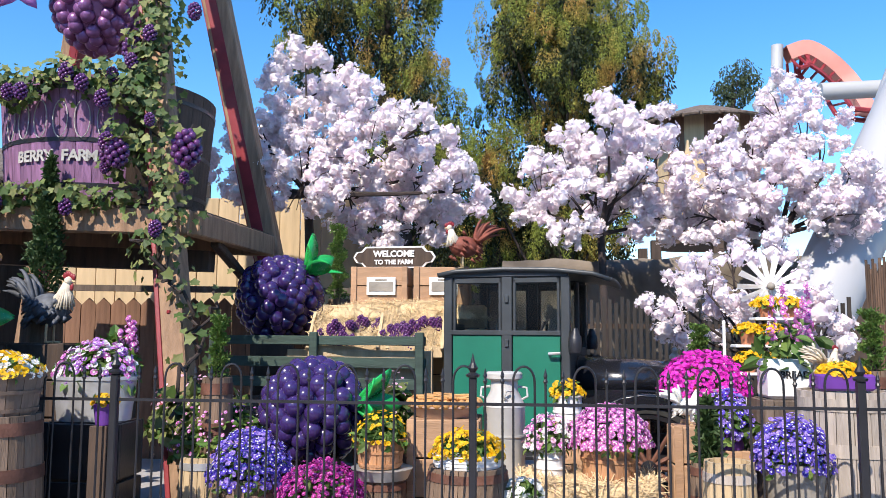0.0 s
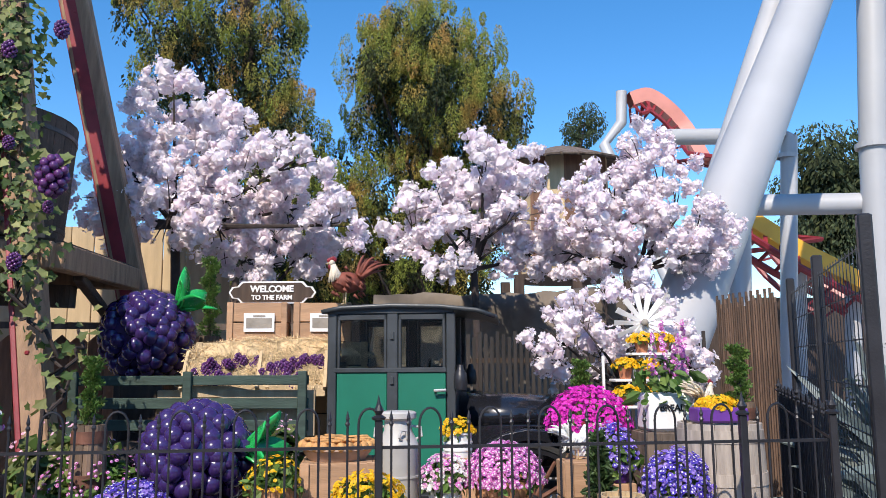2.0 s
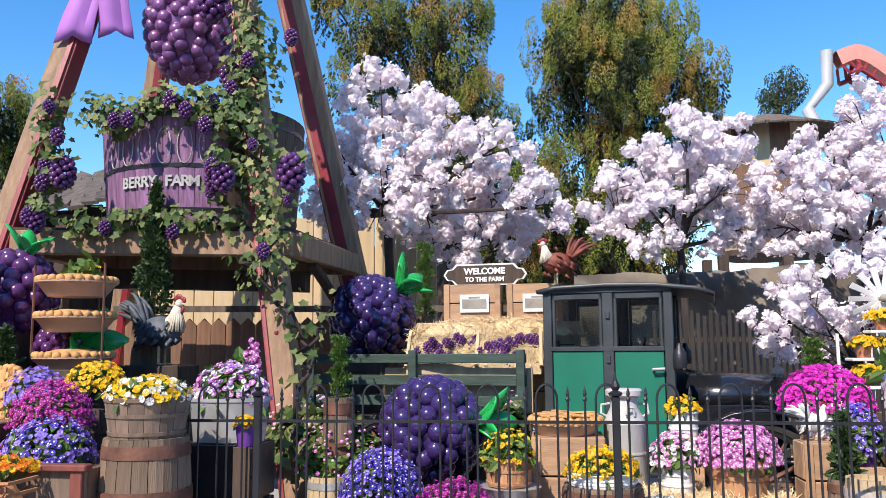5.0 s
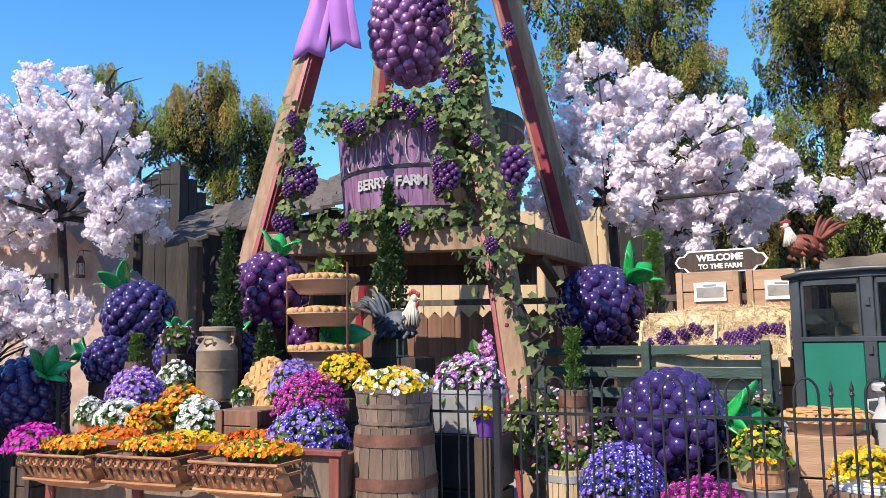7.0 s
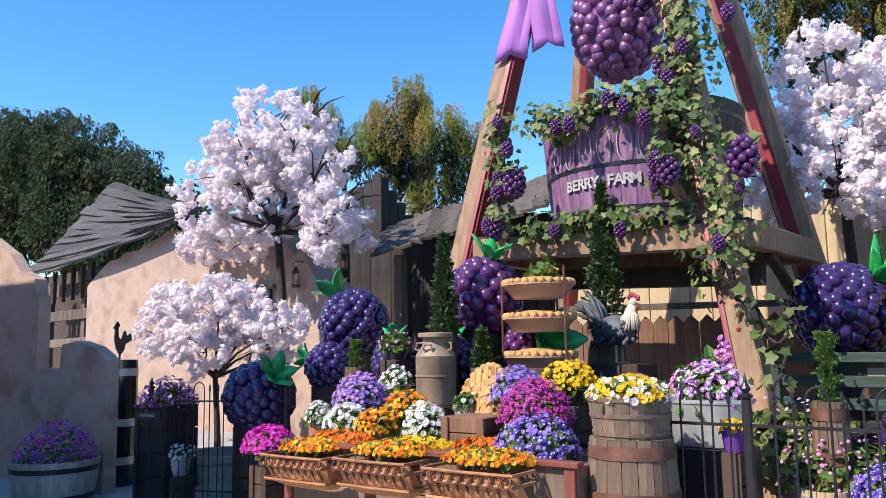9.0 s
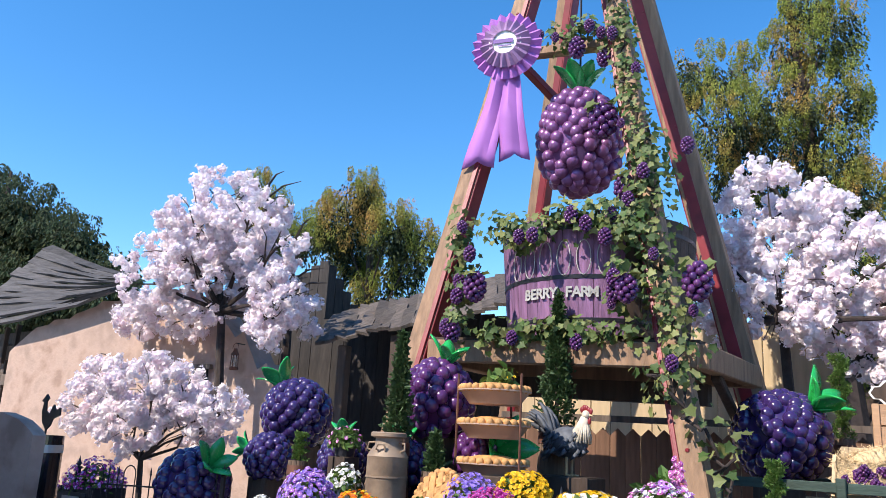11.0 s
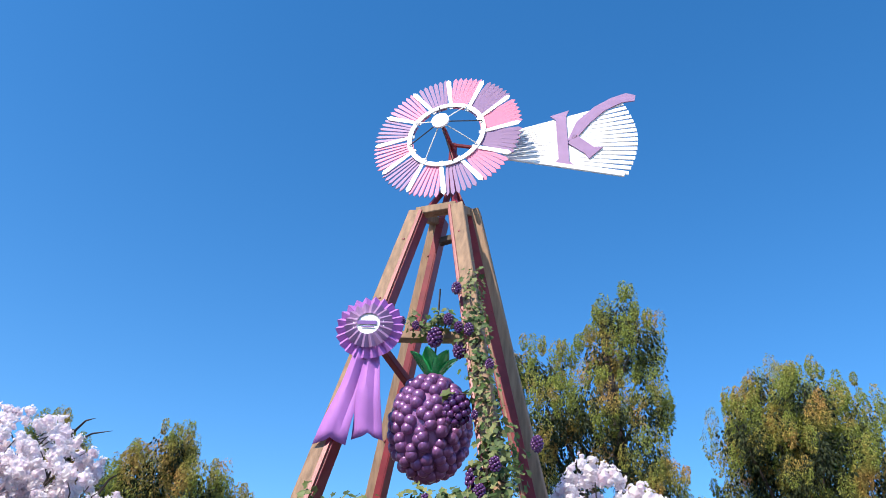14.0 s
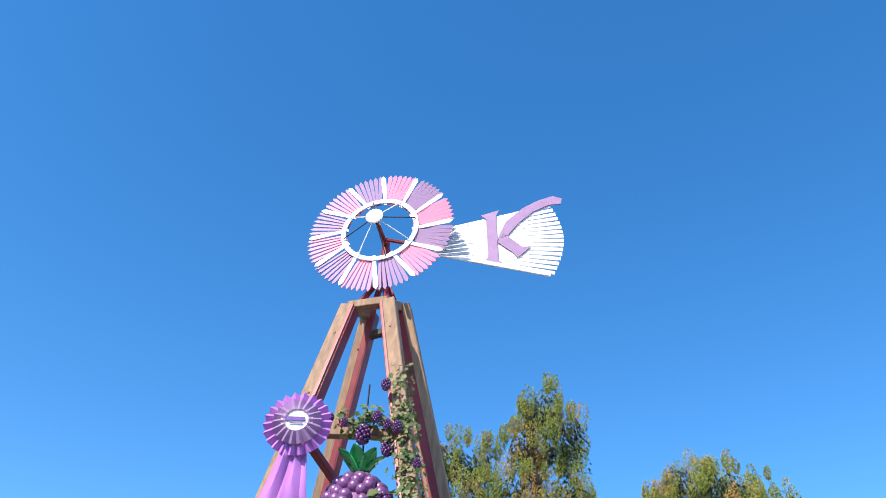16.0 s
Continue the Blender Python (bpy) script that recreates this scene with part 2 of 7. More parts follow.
    def mesh(self, name, material, smooth=False):
        me = bpy.data.meshes.new(name)
        me.from_pydata(np.concatenate(self.v).tolist(), [], self.f)
        if smooth:
            me.shade_smooth()
            if smooth != "all":
                me.set_sharp_from_angle(angle=radians(40))
        me.materials.append(material)
        return me


def part(name, sheet, material, parent=None, label="", smooth=False):
    ob = new(name, sheet if isinstance(sheet, bpy.types.Mesh) else sheet.mesh(name, material, smooth))
    ob.parent = parent
    return tagged(ob, label)


def thing(name, loc, label, category, group="", kind="", rz=0):
    ob = new(name)
    ob.matrix_world = pose(*loc, 0, 0, rz)
    return tagged(ob, label, category, group, kind)


def frames_at(points, normals, sizes, rng, spin=True, lean=0.0):
    """Matrices that lay a shape's z along each normal, turned at random about it."""
    n = len(points)
    z = normals + lean * rng.normal(size=(n, 3))
    z /= np.linalg.norm(z, axis=1, keepdims=True) + 1e-9
    h = rng.normal(size=(n, 3)) if spin else np.tile((0.0, 0.0, 1.0), (n, 1))
    x = np.cross(h, z)
    x /= np.linalg.norm(x, axis=1, keepdims=True) + 1e-9
    y = np.cross(z, x)
    m = np.zeros((n, 4, 4))
    s = np.asarray(sizes)[:, None]
    m[:, :3, 0], m[:, :3, 1], m[:, :3, 2], m[:, :3, 3] = x * s, y * s, z * s, points
    m[:, 3, 3] = 1
    return m


def dirs(n, rng):
    d = rng.normal(size=(n, 3))
    return d / np.linalg.norm(d, axis=1, keepdims=True)


# small shapes: a crumpled blossom, a flower, a leaf, an ivy leaf, a hanging spray
def petals(count, cup, wide, tip=0.0, blunt=0.45):
    v, f = [], []
    for k in range(count):
        a = 2 * math.pi * k / count
        for rad, da, z in ((0.08, 0, 0.0), (0.62, -wide, cup * 0.55), (1.0, -wide * blunt, cup), (1.0 + tip, wide * blunt, cup * 0.9), (0.62, wide, cup * 0.45)):
            v.append((rad * math.cos(a + da), rad * math.sin(a + da), z))
        f.append(tuple(range(k * 5, k * 5 + 5)))
    return v, f


FLOWER = petals(6, 0.2, 0.5, blunt=0.8)
PETALS5 = petals(5, 0.42, 0.6)


def puff(seed):
    """A small crumpled pompom of petals."""
    rng = np.random.default_rng(seed)
    n, m = 7, 5
    v = [(0, 0, -0.85)]
    for i in range(1, m):
        for k in range(n):
            a, b = 2 * math.pi * (k + 0.5 * (i % 2)) / n, math.pi * i / m
            r = 1 + 0.2 * rng.normal()
            v.append((r * math.sin(b) * math.cos(a), r * math.sin(b) * math.sin(a), -0.9 * r * math.cos(b)))
    v.append((0, 0, 0.85))
    f = [(0, 1 + (k + 1) % n, 1 + k) for k in range(n)]
    for i in range(m - 2):
        o, q = 1 + i * n, 1 + (i + 1) * n
        f += [(o + k, o + (k + 1) % n, q + (k + 1) % n, q + k) for k in range(n)]
    o = 1 + (m - 2) * n
    f += [(o + k, o + (k + 1) % n, len(v) - 1) for k in range(n)]
    return v, f


PUFFS = [puff(k) for k in range(3)]
LEAF = ([(0, 0, 0), (0.28, 0.35, 0.06), (0.22, 0.75, 0.04), (0, 1.05, -0.08), (-0.22, 0.75, 0.04), (-0.28, 0.35, 0.06)], [(0, 1, 2, 3), (0, 3, 4, 5)])
IVY = ([(0, 0, 0), (0.5, -0.12, 0.05), (0.44, 0.2, 0), (0.6, 0.48, 0.05), (0.34, 0.6, 0), (0, 1.0, -0.1), (-0.34, 0.6, 0), (-0.6, 0.48, 0.05), (-0.44, 0.2, 0), (-0.5, -0.12, 0.05)],
       [(0, 1, 2, 3, 4, 5), (0, 5, 6, 7, 8, 9)])


def lobes_fill(lobes, density, rng, shell=0.55, squash=1.0):
    """Points on and in a heap of balls (x, y, z, r), with the outward direction of each."""
    pts, nor = [], []
    for x, y, z, r in lobes:
        k = int(density * r * r)
        d = dirs(k, rng)
        rad = r * (shell + (1 - shell) * rng.random(k) ** 0.6)
        p = d * rad[:, None]
        p[:, 2] *= squash
        pts.append(p + (x, y, z))
        nor.append(d)
    return np.concatenate(pts), np.concatenate(nor)


def limbs(sheet, base, fork, lobes, r0, rng, twigs=3):
    """A tapered trunk from base to fork and a bent limb into each lobe."""
    base, fork = Vector(base), Vector(fork)
    mid = (base + fork) / 2 + Vector((rng.normal() * 0.03, rng.normal() * 0.03, 0))
    sheet.tube([base, base + (mid - base) * 0.15, mid, fork], [r0 * 1.35, r0, r0 * 0.85, r0 * 0.7], 9)
    for x, y, z, r in lobes:
        end = Vector((x, y, z))
        m = fork.lerp(end, 0.5) + Vector((rng.normal() * 0.1, rng.normal() * 0.1, -0.08))
        sheet.tube([fork - Vector((0, 0, 0.1)), m, end], [r0 * 0.55, r0 * 0.33, r0 * 0.16], 6)
        for _ in range(twigs):
            d = Vector(dirs(1, rng)[0])
            sheet.tube([m.lerp(end, 0.5 + 0.4 * rng.random()), end + d * r * 0.5, end + d * r * 0.85], [r0 * 0.2, r0 * 0.1, r0 * 0.05], 4)


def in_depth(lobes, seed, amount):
    """The heaps of a crown, moved nearer or farther along the line of sight from about the camera's place and scaled to
    match, which deepens the crown but keeps its outline in the camera's view.
    """
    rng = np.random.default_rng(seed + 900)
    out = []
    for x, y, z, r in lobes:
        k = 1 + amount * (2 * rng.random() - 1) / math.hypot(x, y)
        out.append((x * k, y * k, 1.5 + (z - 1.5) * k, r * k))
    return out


def blossom_tree(lobes, base, fork, r0, seed, label, density=1500, size=0.06):
    rng = np.random.default_rng(seed)
    t = thing("blossom_tree", base, label, "tree", "blossom trees")
    b = Vector(base)
    wide = max(q[0] for q in lobes) - min(q[0] for q in lobes)
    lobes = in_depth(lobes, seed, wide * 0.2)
    loc = [(x - b.x, y - b.y, z - b.z, r) for x, y, z, r in lobes]
    s = Sheet()
    limbs(s, (0, 0, 0), Vector(fork) - b, loc, r0, rng, twigs=5)
    part("trunk", s, M_BARK, t, smooth=True)
    # bunches spread over the crown's heaps, each a crumpled ball under a layer of open blossoms
    k = size / 0.06
    bp, bn = lobes_fill(loc, density * 0.082 / k, rng, 0.62, 0.9)
    br = (0.065 + 0.06 * rng.random(len(bp))) * k
    c = Sheet()
    core = frames_at(bp, bn, br * 0.80, rng, lean=0.6)
    for j in range(3):
        c.scatter(*PUFFS[j], core[j::3])
    # small side bunches make the outline uneven
    sp = bp + dirs(len(bp), rng) * br[:, None] * 1.25
    c.scatter(*PUFFS[1], frames_at(sp, bn, br * 0.45, rng, lean=0.6))
    heaps = [(*p, r) for p, r in zip(bp, br)] + [(*p, r * 0.55) for p, r in zip(sp, br)]
    pts, nor = lobes_fill(heaps, 1500 / k / k, rng, 0.85)
    c.scatter(*PETALS5, frames_at(pts, nor, 0.033 * k * (0.75 + 0.5 * rng.random(len(pts))), rng, lean=0.45))
    tagged(part("crown", c, M_PETAL_W, t), kind="stuff")
    return t


NEEDLE = ([(0, 0, 0), (0.23, 0.45, 0.06), (0, 1.0, -0.06), (-0.22, 0.5, 0.06)], [(0, 1, 2, 3)])


def droop(tips, lengths, per, rng, wide=0.24, leaf=0.12):
    """Leaflets of hanging tufts: each tuft starts at its tip point, swells and tapers as it falls."""
    n = len(tips) * per
    q = rng.random(n) ** 0.8
    a = rng.random(n) * 6.283
    L = np.repeat(lengths, per)
    rad = L * wide * np.sin(np.pi * (0.12 + 0.8 * q)) * (0.5 + 0.6 * rng.random(n))
    p = np.repeat(tips, per, 0) + np.stack([rad * np.cos(a), rad * np.sin(a), -q * L], 1)
    m = np.zeros((n, 4, 4))
    y = np.stack([np.cos(a) * 0.6, np.sin(a) * 0.6, -0.55 - 0.7 * rng.random(n)], 1) + 0.25 * rng.normal(size=(n, 3))
    y /= np.linalg.norm(y, axis=1, keepdims=True)
    x = np.cross(y, rng.normal(size=(n, 3)))
    x /= np.linalg.norm(x, axis=1, keepdims=True) + 1e-9
    sz = (leaf * (0.6 + 0.8 * rng.random(n)))[:, None]
    m[:, :3, 0], m[:, :3, 1], m[:, :3, 2], m[:, :3, 3], m[:, 3, 3] = x * sz, y * sz, np.cross(x, y) * sz, p, 1
    return m


def weeping_tree(lobes, base, r0, seed, label, material, density=34, size=0.72, leaf=0.055, per=260, core=True, name="cypress_tree", wide=0.2, depth=0.9):
    rng = np.random.default_rng(seed)
    t = thing(name, base, label, "tree")
    b = Vector(base)
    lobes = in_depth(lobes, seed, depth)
    loc = [(x - b.x, y - b.y, z - b.z, r) for x, y, z, r in lobes]
    mx, my = sum(q[0] for q in loc) / len(loc), sum(q[1] for q in loc) / len(loc)
    top = (mx, my, max(q[2] for q in loc))
    s = Sheet()
    s.tube([(0, 0, 0), (mx * 0.5, my * 0.5, top[2] * 0.5), top], [r0, r0 * 0.6, r0 * 0.15], 8)
    for q in loc:
        s.tube([(mx, my, max(0.3, q[2] - q[3] - 1.3 * math.hypot(q[0] - mx, q[1] - my))), q[:3]], [r0 * 0.14, r0 * 0.05], 5)
    part("trunk", s, M_BARK, t, smooth=True)
    # tufts hang from points over the upper and outer side of each heap, in bunches
    bp, bn = lobes_fill(loc, density, rng, 0.72, 1.0)
    bp = bp + (0, 0, size * 0.35)
    c = Sheet()
    c.scatter(*NEEDLE, droop(bp, size * (0.55 + 0.75 * rng.random(len(bp))), per, rng, wide, leaf))
    tagged(part("crown", c, material, t), kind="stuff")
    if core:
        # dark inner leaflets put the crown's inner shade into their colour
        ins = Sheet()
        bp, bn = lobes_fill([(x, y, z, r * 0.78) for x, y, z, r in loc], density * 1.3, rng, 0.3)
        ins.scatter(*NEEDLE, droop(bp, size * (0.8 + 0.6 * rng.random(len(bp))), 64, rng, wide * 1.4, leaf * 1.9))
        tagged(part("inner_foliage", ins, M_CYPSHADE, t), kind="stuff")
    return t


# ---- large structure ----
g = Sheet()
g.add([(-300, -200, 0), (300, -200, 0), (300, 500, 0), (-300, 500, 0)], [(0, 1, 2, 3)])
tagged(part("ground", g, M_GROUND), "pale grey concrete walkway and ground", "ground", kind="structure")

# ---- blossom trees ----
blossom_tree([(-2.09, 9.00, 4.33, 0.55), (-1.54, 9.00, 3.98, 0.50), (-2.55, 9.00, 3.66, 0.44), (-1.94, 9.00, 3.65, 0.65), (-1.34, 9.00, 3.44, 0.56), (-0.74, 9.00, 3.76, 0.39), (-0.61, 9.00, 3.23, 0.52), (-0.22, 9.00, 3.03, 0.38), (-2.82, 9.00, 3.32, 0.40), (-2.07, 9.00, 3.18, 0.50), (-1.53, 9.00, 2.97, 0.49), (-1.00, 9.00, 3.03, 0.42), (-2.74, 9.00, 2.98, 0.33)],
             (-1.92, 9.00, 0.00), (-2.03, 9.00, 3.11), 0.07, 1, "artificial tree with white and pale pink blossom behind the truck")
blossom_tree([(-1.04, 9.30, 2.68, 0.36), (-1.38, 9.30, 2.75, 0.36), (-0.64, 9.30, 2.81, 0.36)], (-0.98, 9.30, 0.00), (-1.00, 9.30, 2.41), 0.06, 2, "small pale blossom tree behind the welcome sign")
blossom_tree([(1.51, 9.50, 3.92, 0.41), (1.91, 9.50, 3.84, 0.37), (0.91, 9.50, 3.44, 0.44), (0.63, 9.50, 3.10, 0.36), (1.37, 9.50, 3.37, 0.59), (1.97, 9.50, 3.29, 0.52), (1.10, 9.50, 2.90, 0.43), (1.70, 9.50, 2.89, 0.44), (2.15, 9.50, 2.82, 0.33)],
             (1.34, 9.50, 0.00), (1.38, 9.50, 2.69), 0.06, 3, "white blossom tree beside the wooden hut")
blossom_tree([(3.52, 9.50, 4.09, 0.39), (3.73, 9.50, 3.74, 0.54), (3.09, 9.50, 3.62, 0.46), (2.69, 9.50, 3.22, 0.52), (3.33, 9.50, 3.14, 0.64), (3.97, 9.50, 3.27, 0.54), (4.34, 9.50, 3.13, 0.39), (2.48, 9.50, 2.82, 0.37), (2.93, 9.50, 2.75, 0.45), (4.08, 9.50, 2.81, 0.46)],
             (3.35, 9.50, 0.00), (3.44, 9.50, 2.68), 0.06, 4, "white blossom tree before the roller coaster support")
blossom_tree([(2.12, 6.70, 2.13, 0.15), (2.52, 6.70, 2.13, 0.16), (1.88, 6.70, 1.85, 0.23), (2.25, 6.70, 1.85, 0.31), (2.60, 6.70, 1.90, 0.27), (1.61, 6.70, 1.76, 0.21), (1.69, 6.70, 1.48, 0.18), (2.06, 6.70, 1.57, 0.23), (2.68, 6.70, 1.53, 0.29), (2.90, 6.70, 1.44, 0.19)],
             (2.24, 6.70, 0.00), (2.27, 6.70, 1.35), 0.035, 5, "low white blossom shrub beside the truck's bonnet", size=0.05)
blossom_tree([(-10.81, 9.00, 5.55, 0.59), (-11.50, 9.00, 5.12, 0.72), (-10.26, 9.00, 4.99, 0.67), (-10.72, 9.00, 4.54, 0.89), (-11.99, 9.00, 4.64, 0.73), (-9.68, 9.00, 4.45, 0.55), (-12.47, 9.00, 4.06, 0.74), (-11.30, 9.00, 3.99, 0.80), (-10.10, 9.00, 3.92, 0.70), (-9.32, 9.00, 3.60, 0.58), (-8.82, 9.00, 3.31, 0.37), (-9.51, 9.00, 3.25, 0.44), (-12.65, 9.00, 3.45, 0.51), (-11.48, 9.00, 3.41, 0.48)],
             (-10.43, 9.00, 0.00), (-10.66, 9.00, 3.57), 0.09, 6, "tall blossom tree before the plaster wall")
blossom_tree([(-10.99, 7.40, 2.13, 0.53), (-10.11, 7.40, 2.06, 0.59), (-9.42, 7.40, 2.06, 0.48), (-8.73, 7.40, 1.85, 0.29), (-11.57, 7.40, 1.79, 0.45), (-10.37, 7.40, 1.58, 0.51), (-9.32, 7.40, 1.54, 0.52), (-8.80, 7.40, 1.63, 0.38)],
             (-10.07, 7.40, 0.00), (-10.17, 7.40, 1.20), 0.05, 7, "low spreading white blossom tree by the plaster wall")

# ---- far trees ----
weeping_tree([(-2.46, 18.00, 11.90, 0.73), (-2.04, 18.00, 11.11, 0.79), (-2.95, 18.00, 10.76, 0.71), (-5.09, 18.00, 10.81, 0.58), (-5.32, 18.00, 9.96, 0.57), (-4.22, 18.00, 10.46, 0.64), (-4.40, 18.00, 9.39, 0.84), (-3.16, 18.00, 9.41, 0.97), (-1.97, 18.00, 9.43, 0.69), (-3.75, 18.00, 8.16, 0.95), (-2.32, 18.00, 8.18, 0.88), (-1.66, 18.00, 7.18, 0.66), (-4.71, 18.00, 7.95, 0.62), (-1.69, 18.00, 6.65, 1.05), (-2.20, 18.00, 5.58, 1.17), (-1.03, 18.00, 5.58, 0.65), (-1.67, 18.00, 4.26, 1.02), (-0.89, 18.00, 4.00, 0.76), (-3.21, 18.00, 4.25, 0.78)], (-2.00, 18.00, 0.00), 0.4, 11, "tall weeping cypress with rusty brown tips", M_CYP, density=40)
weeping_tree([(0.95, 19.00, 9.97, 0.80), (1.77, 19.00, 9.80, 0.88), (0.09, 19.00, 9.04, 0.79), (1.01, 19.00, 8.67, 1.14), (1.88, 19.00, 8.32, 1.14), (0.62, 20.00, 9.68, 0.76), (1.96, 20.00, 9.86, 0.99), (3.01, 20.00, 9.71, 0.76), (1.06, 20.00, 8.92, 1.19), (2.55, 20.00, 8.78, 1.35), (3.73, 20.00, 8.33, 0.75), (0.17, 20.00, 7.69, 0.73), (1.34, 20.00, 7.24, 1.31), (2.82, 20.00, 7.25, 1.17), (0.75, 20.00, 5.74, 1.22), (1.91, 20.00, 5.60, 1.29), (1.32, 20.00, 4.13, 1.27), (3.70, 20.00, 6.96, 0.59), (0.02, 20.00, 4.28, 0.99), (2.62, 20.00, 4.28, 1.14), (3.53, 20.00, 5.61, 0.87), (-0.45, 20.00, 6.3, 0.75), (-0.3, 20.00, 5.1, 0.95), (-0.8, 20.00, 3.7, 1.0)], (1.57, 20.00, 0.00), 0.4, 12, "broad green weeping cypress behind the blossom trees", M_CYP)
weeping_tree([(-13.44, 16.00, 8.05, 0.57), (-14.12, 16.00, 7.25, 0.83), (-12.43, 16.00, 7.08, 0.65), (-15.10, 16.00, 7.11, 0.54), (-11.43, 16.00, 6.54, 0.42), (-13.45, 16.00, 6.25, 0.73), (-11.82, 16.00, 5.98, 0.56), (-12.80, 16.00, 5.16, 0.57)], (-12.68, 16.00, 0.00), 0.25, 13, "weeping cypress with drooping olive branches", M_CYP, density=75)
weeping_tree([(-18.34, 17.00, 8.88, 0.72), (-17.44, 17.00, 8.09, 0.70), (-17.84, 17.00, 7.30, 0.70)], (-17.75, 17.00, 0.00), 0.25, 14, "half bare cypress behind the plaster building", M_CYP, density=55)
weeping_tree([(-58.0, 25.0, 16.2, 2.6), (-54.0, 25.0, 15.0, 2.6), (-49.8, 25.0, 14.4, 2.6), (-45.6, 25.0, 13.0, 2.6), (-42.2, 25.0, 11.2, 2.2), (-39.8, 25.0, 11.2, 1.4), (-52.0, 25.0, 11.0, 3.0), (-47.0, 25.0, 9.6, 2.8), (-57.0, 25.0, 11.0, 3.2), (-43.0, 25.0, 8.2, 2.4), (-39.6, 25.0, 8.6, 1.8), (-36.3, 25.0, 9.6, 1.1), (-36.0, 25.0, 8.0, 1.5), (-62.0, 25.0, 14.0, 3.2)], (-47.0, 25.0, 0.0), 0.5, 15, "dark broad tree behind the shingled roof", M_FARTREE, name="broadleaf_tree", density=9, size=1.2, leaf=0.21, per=95, wide=0.5)
weeping_tree([(11.56, 40.00, 13.93, 0.90), (11.08, 40.00, 13.15, 0.75)], (11.03, 40.00, 0.00), 0.4, 16, "distant dark pointed pine tree", M_FARTREE, core=False, name="pine_tree", density=26, size=0.9, leaf=0.14, per=120, wide=0.45)
weeping_tree([(18.93, 30.00, 9.58, 1.51), (17.89, 30.00, 8.41, 1.23), (19.74, 30.00, 8.20, 1.77), (21.25, 30.00, 9.15, 2.08), (17.75, 30.00, 6.81, 1.22), (19.57, 30.00, 6.37, 1.50)], (18.59, 30.00, 0.00), 0.4, 17, "distant grey-green tree beyond the coaster", M_FARTREE, name="broadleaf_tree", density=10, size=1.2, leaf=0.17, per=95, wide=0.5)


# ---- builders of things ----
def rel(o, *ps):
    return [Vector(p) - Vector(o) for p in ps]


def giant_berry(c, r, seed, label, material, tall=1.0, leaves=5, stand=True, leaf_dir=(0, 0, 1), count=110, leaf=1.0):
    """A giant blackberry: glossy drupelets set round a core, with foil-green leaves at its stalk."""
    rng = np.random.default_rng(seed)
    r *= 0.9
    t = thing("giant_blackberry", (c[0], c[1], c[2] - r * tall), label, "giant berry", "giant blackberries")
    k = count
    bead = Sheet()
    bead.ball((0, 0, 0), 1.0, n=12, m=8)
    bead = bead.mesh("drupelet", material, "all")
    dr = r * 2.05 / math.sqrt(k) * 1.1
    core = Sheet()
    core.ball((0, 0, r * tall), r * 0.93, sz=tall, n=24, m=16)
    part("core", core, material, t, smooth="all")
    for i in range(k):
        z = 1 - 2 * (i + 0.5) / k
        a = i * 2.39996 + 0.12 * rng.normal()
        q = math.sqrt(1 - z * z)
        p = Vector((q * math.cos(a), q * math.sin(a), z * tall)) * r * (0.93 + 0.03 * rng.random())
        ob = part("drupelet", bead, None, t)
        ob.location, ob.scale = p + Vector((0, 0, r * tall)), [dr * (0.92 + 0.16 * rng.random())] * 3
    d = Vector(leaf_dir).normalized()
    top = Vector((0, 0, r * tall)) + Vector((d.x * r, d.y * r, d.z * r * tall))
    u = d.orthogonal().normalized()
    w = d.cross(u)
    for i in range(leaves):
        a = 2 * math.pi * i / leaves + 0.3
        out = u * math.cos(a) + w * math.sin(a)
        side = d.cross(out)
        L = r * leaf * (0.88 + 0.28 * rng.random())
        lf = Sheet()
        rows = []
        for j in range(7):
            f = j / 6
            m = top + out * L * (0.08 + 0.58 * f) + d * L * (0.95 * f - 0.35 * f * f)
            wd = L * 0.22 * math.sin(math.pi * min(0.97, 0.18 + 0.8 * f))
            rows += [m - side * wd, m - d * L * 0.03 - out * 0.05 * L, m + side * wd]
        lf.add(rows, [(j * 3 + e, j * 3 + e + 1, j * 3 + e + 4, j * 3 + e + 3) for j in range(6) for e in (0, 1)])
        ob = part("leaf", lf, M_FOILGREEN, t, "glossy green foil leaf", smooth="all")
        ob.modifiers.new("thick", "SOLIDIFY").thickness = 0.012
    z0 = c[2] - r * tall
    if stand and z0 > 0.05:
        wooden_box((c[0], c[1], 0), (r * 1.1, r * 1.1, z0 + r * 0.12), "low dark board box under a giant blackberry", M_DARKWOOD)
    return t


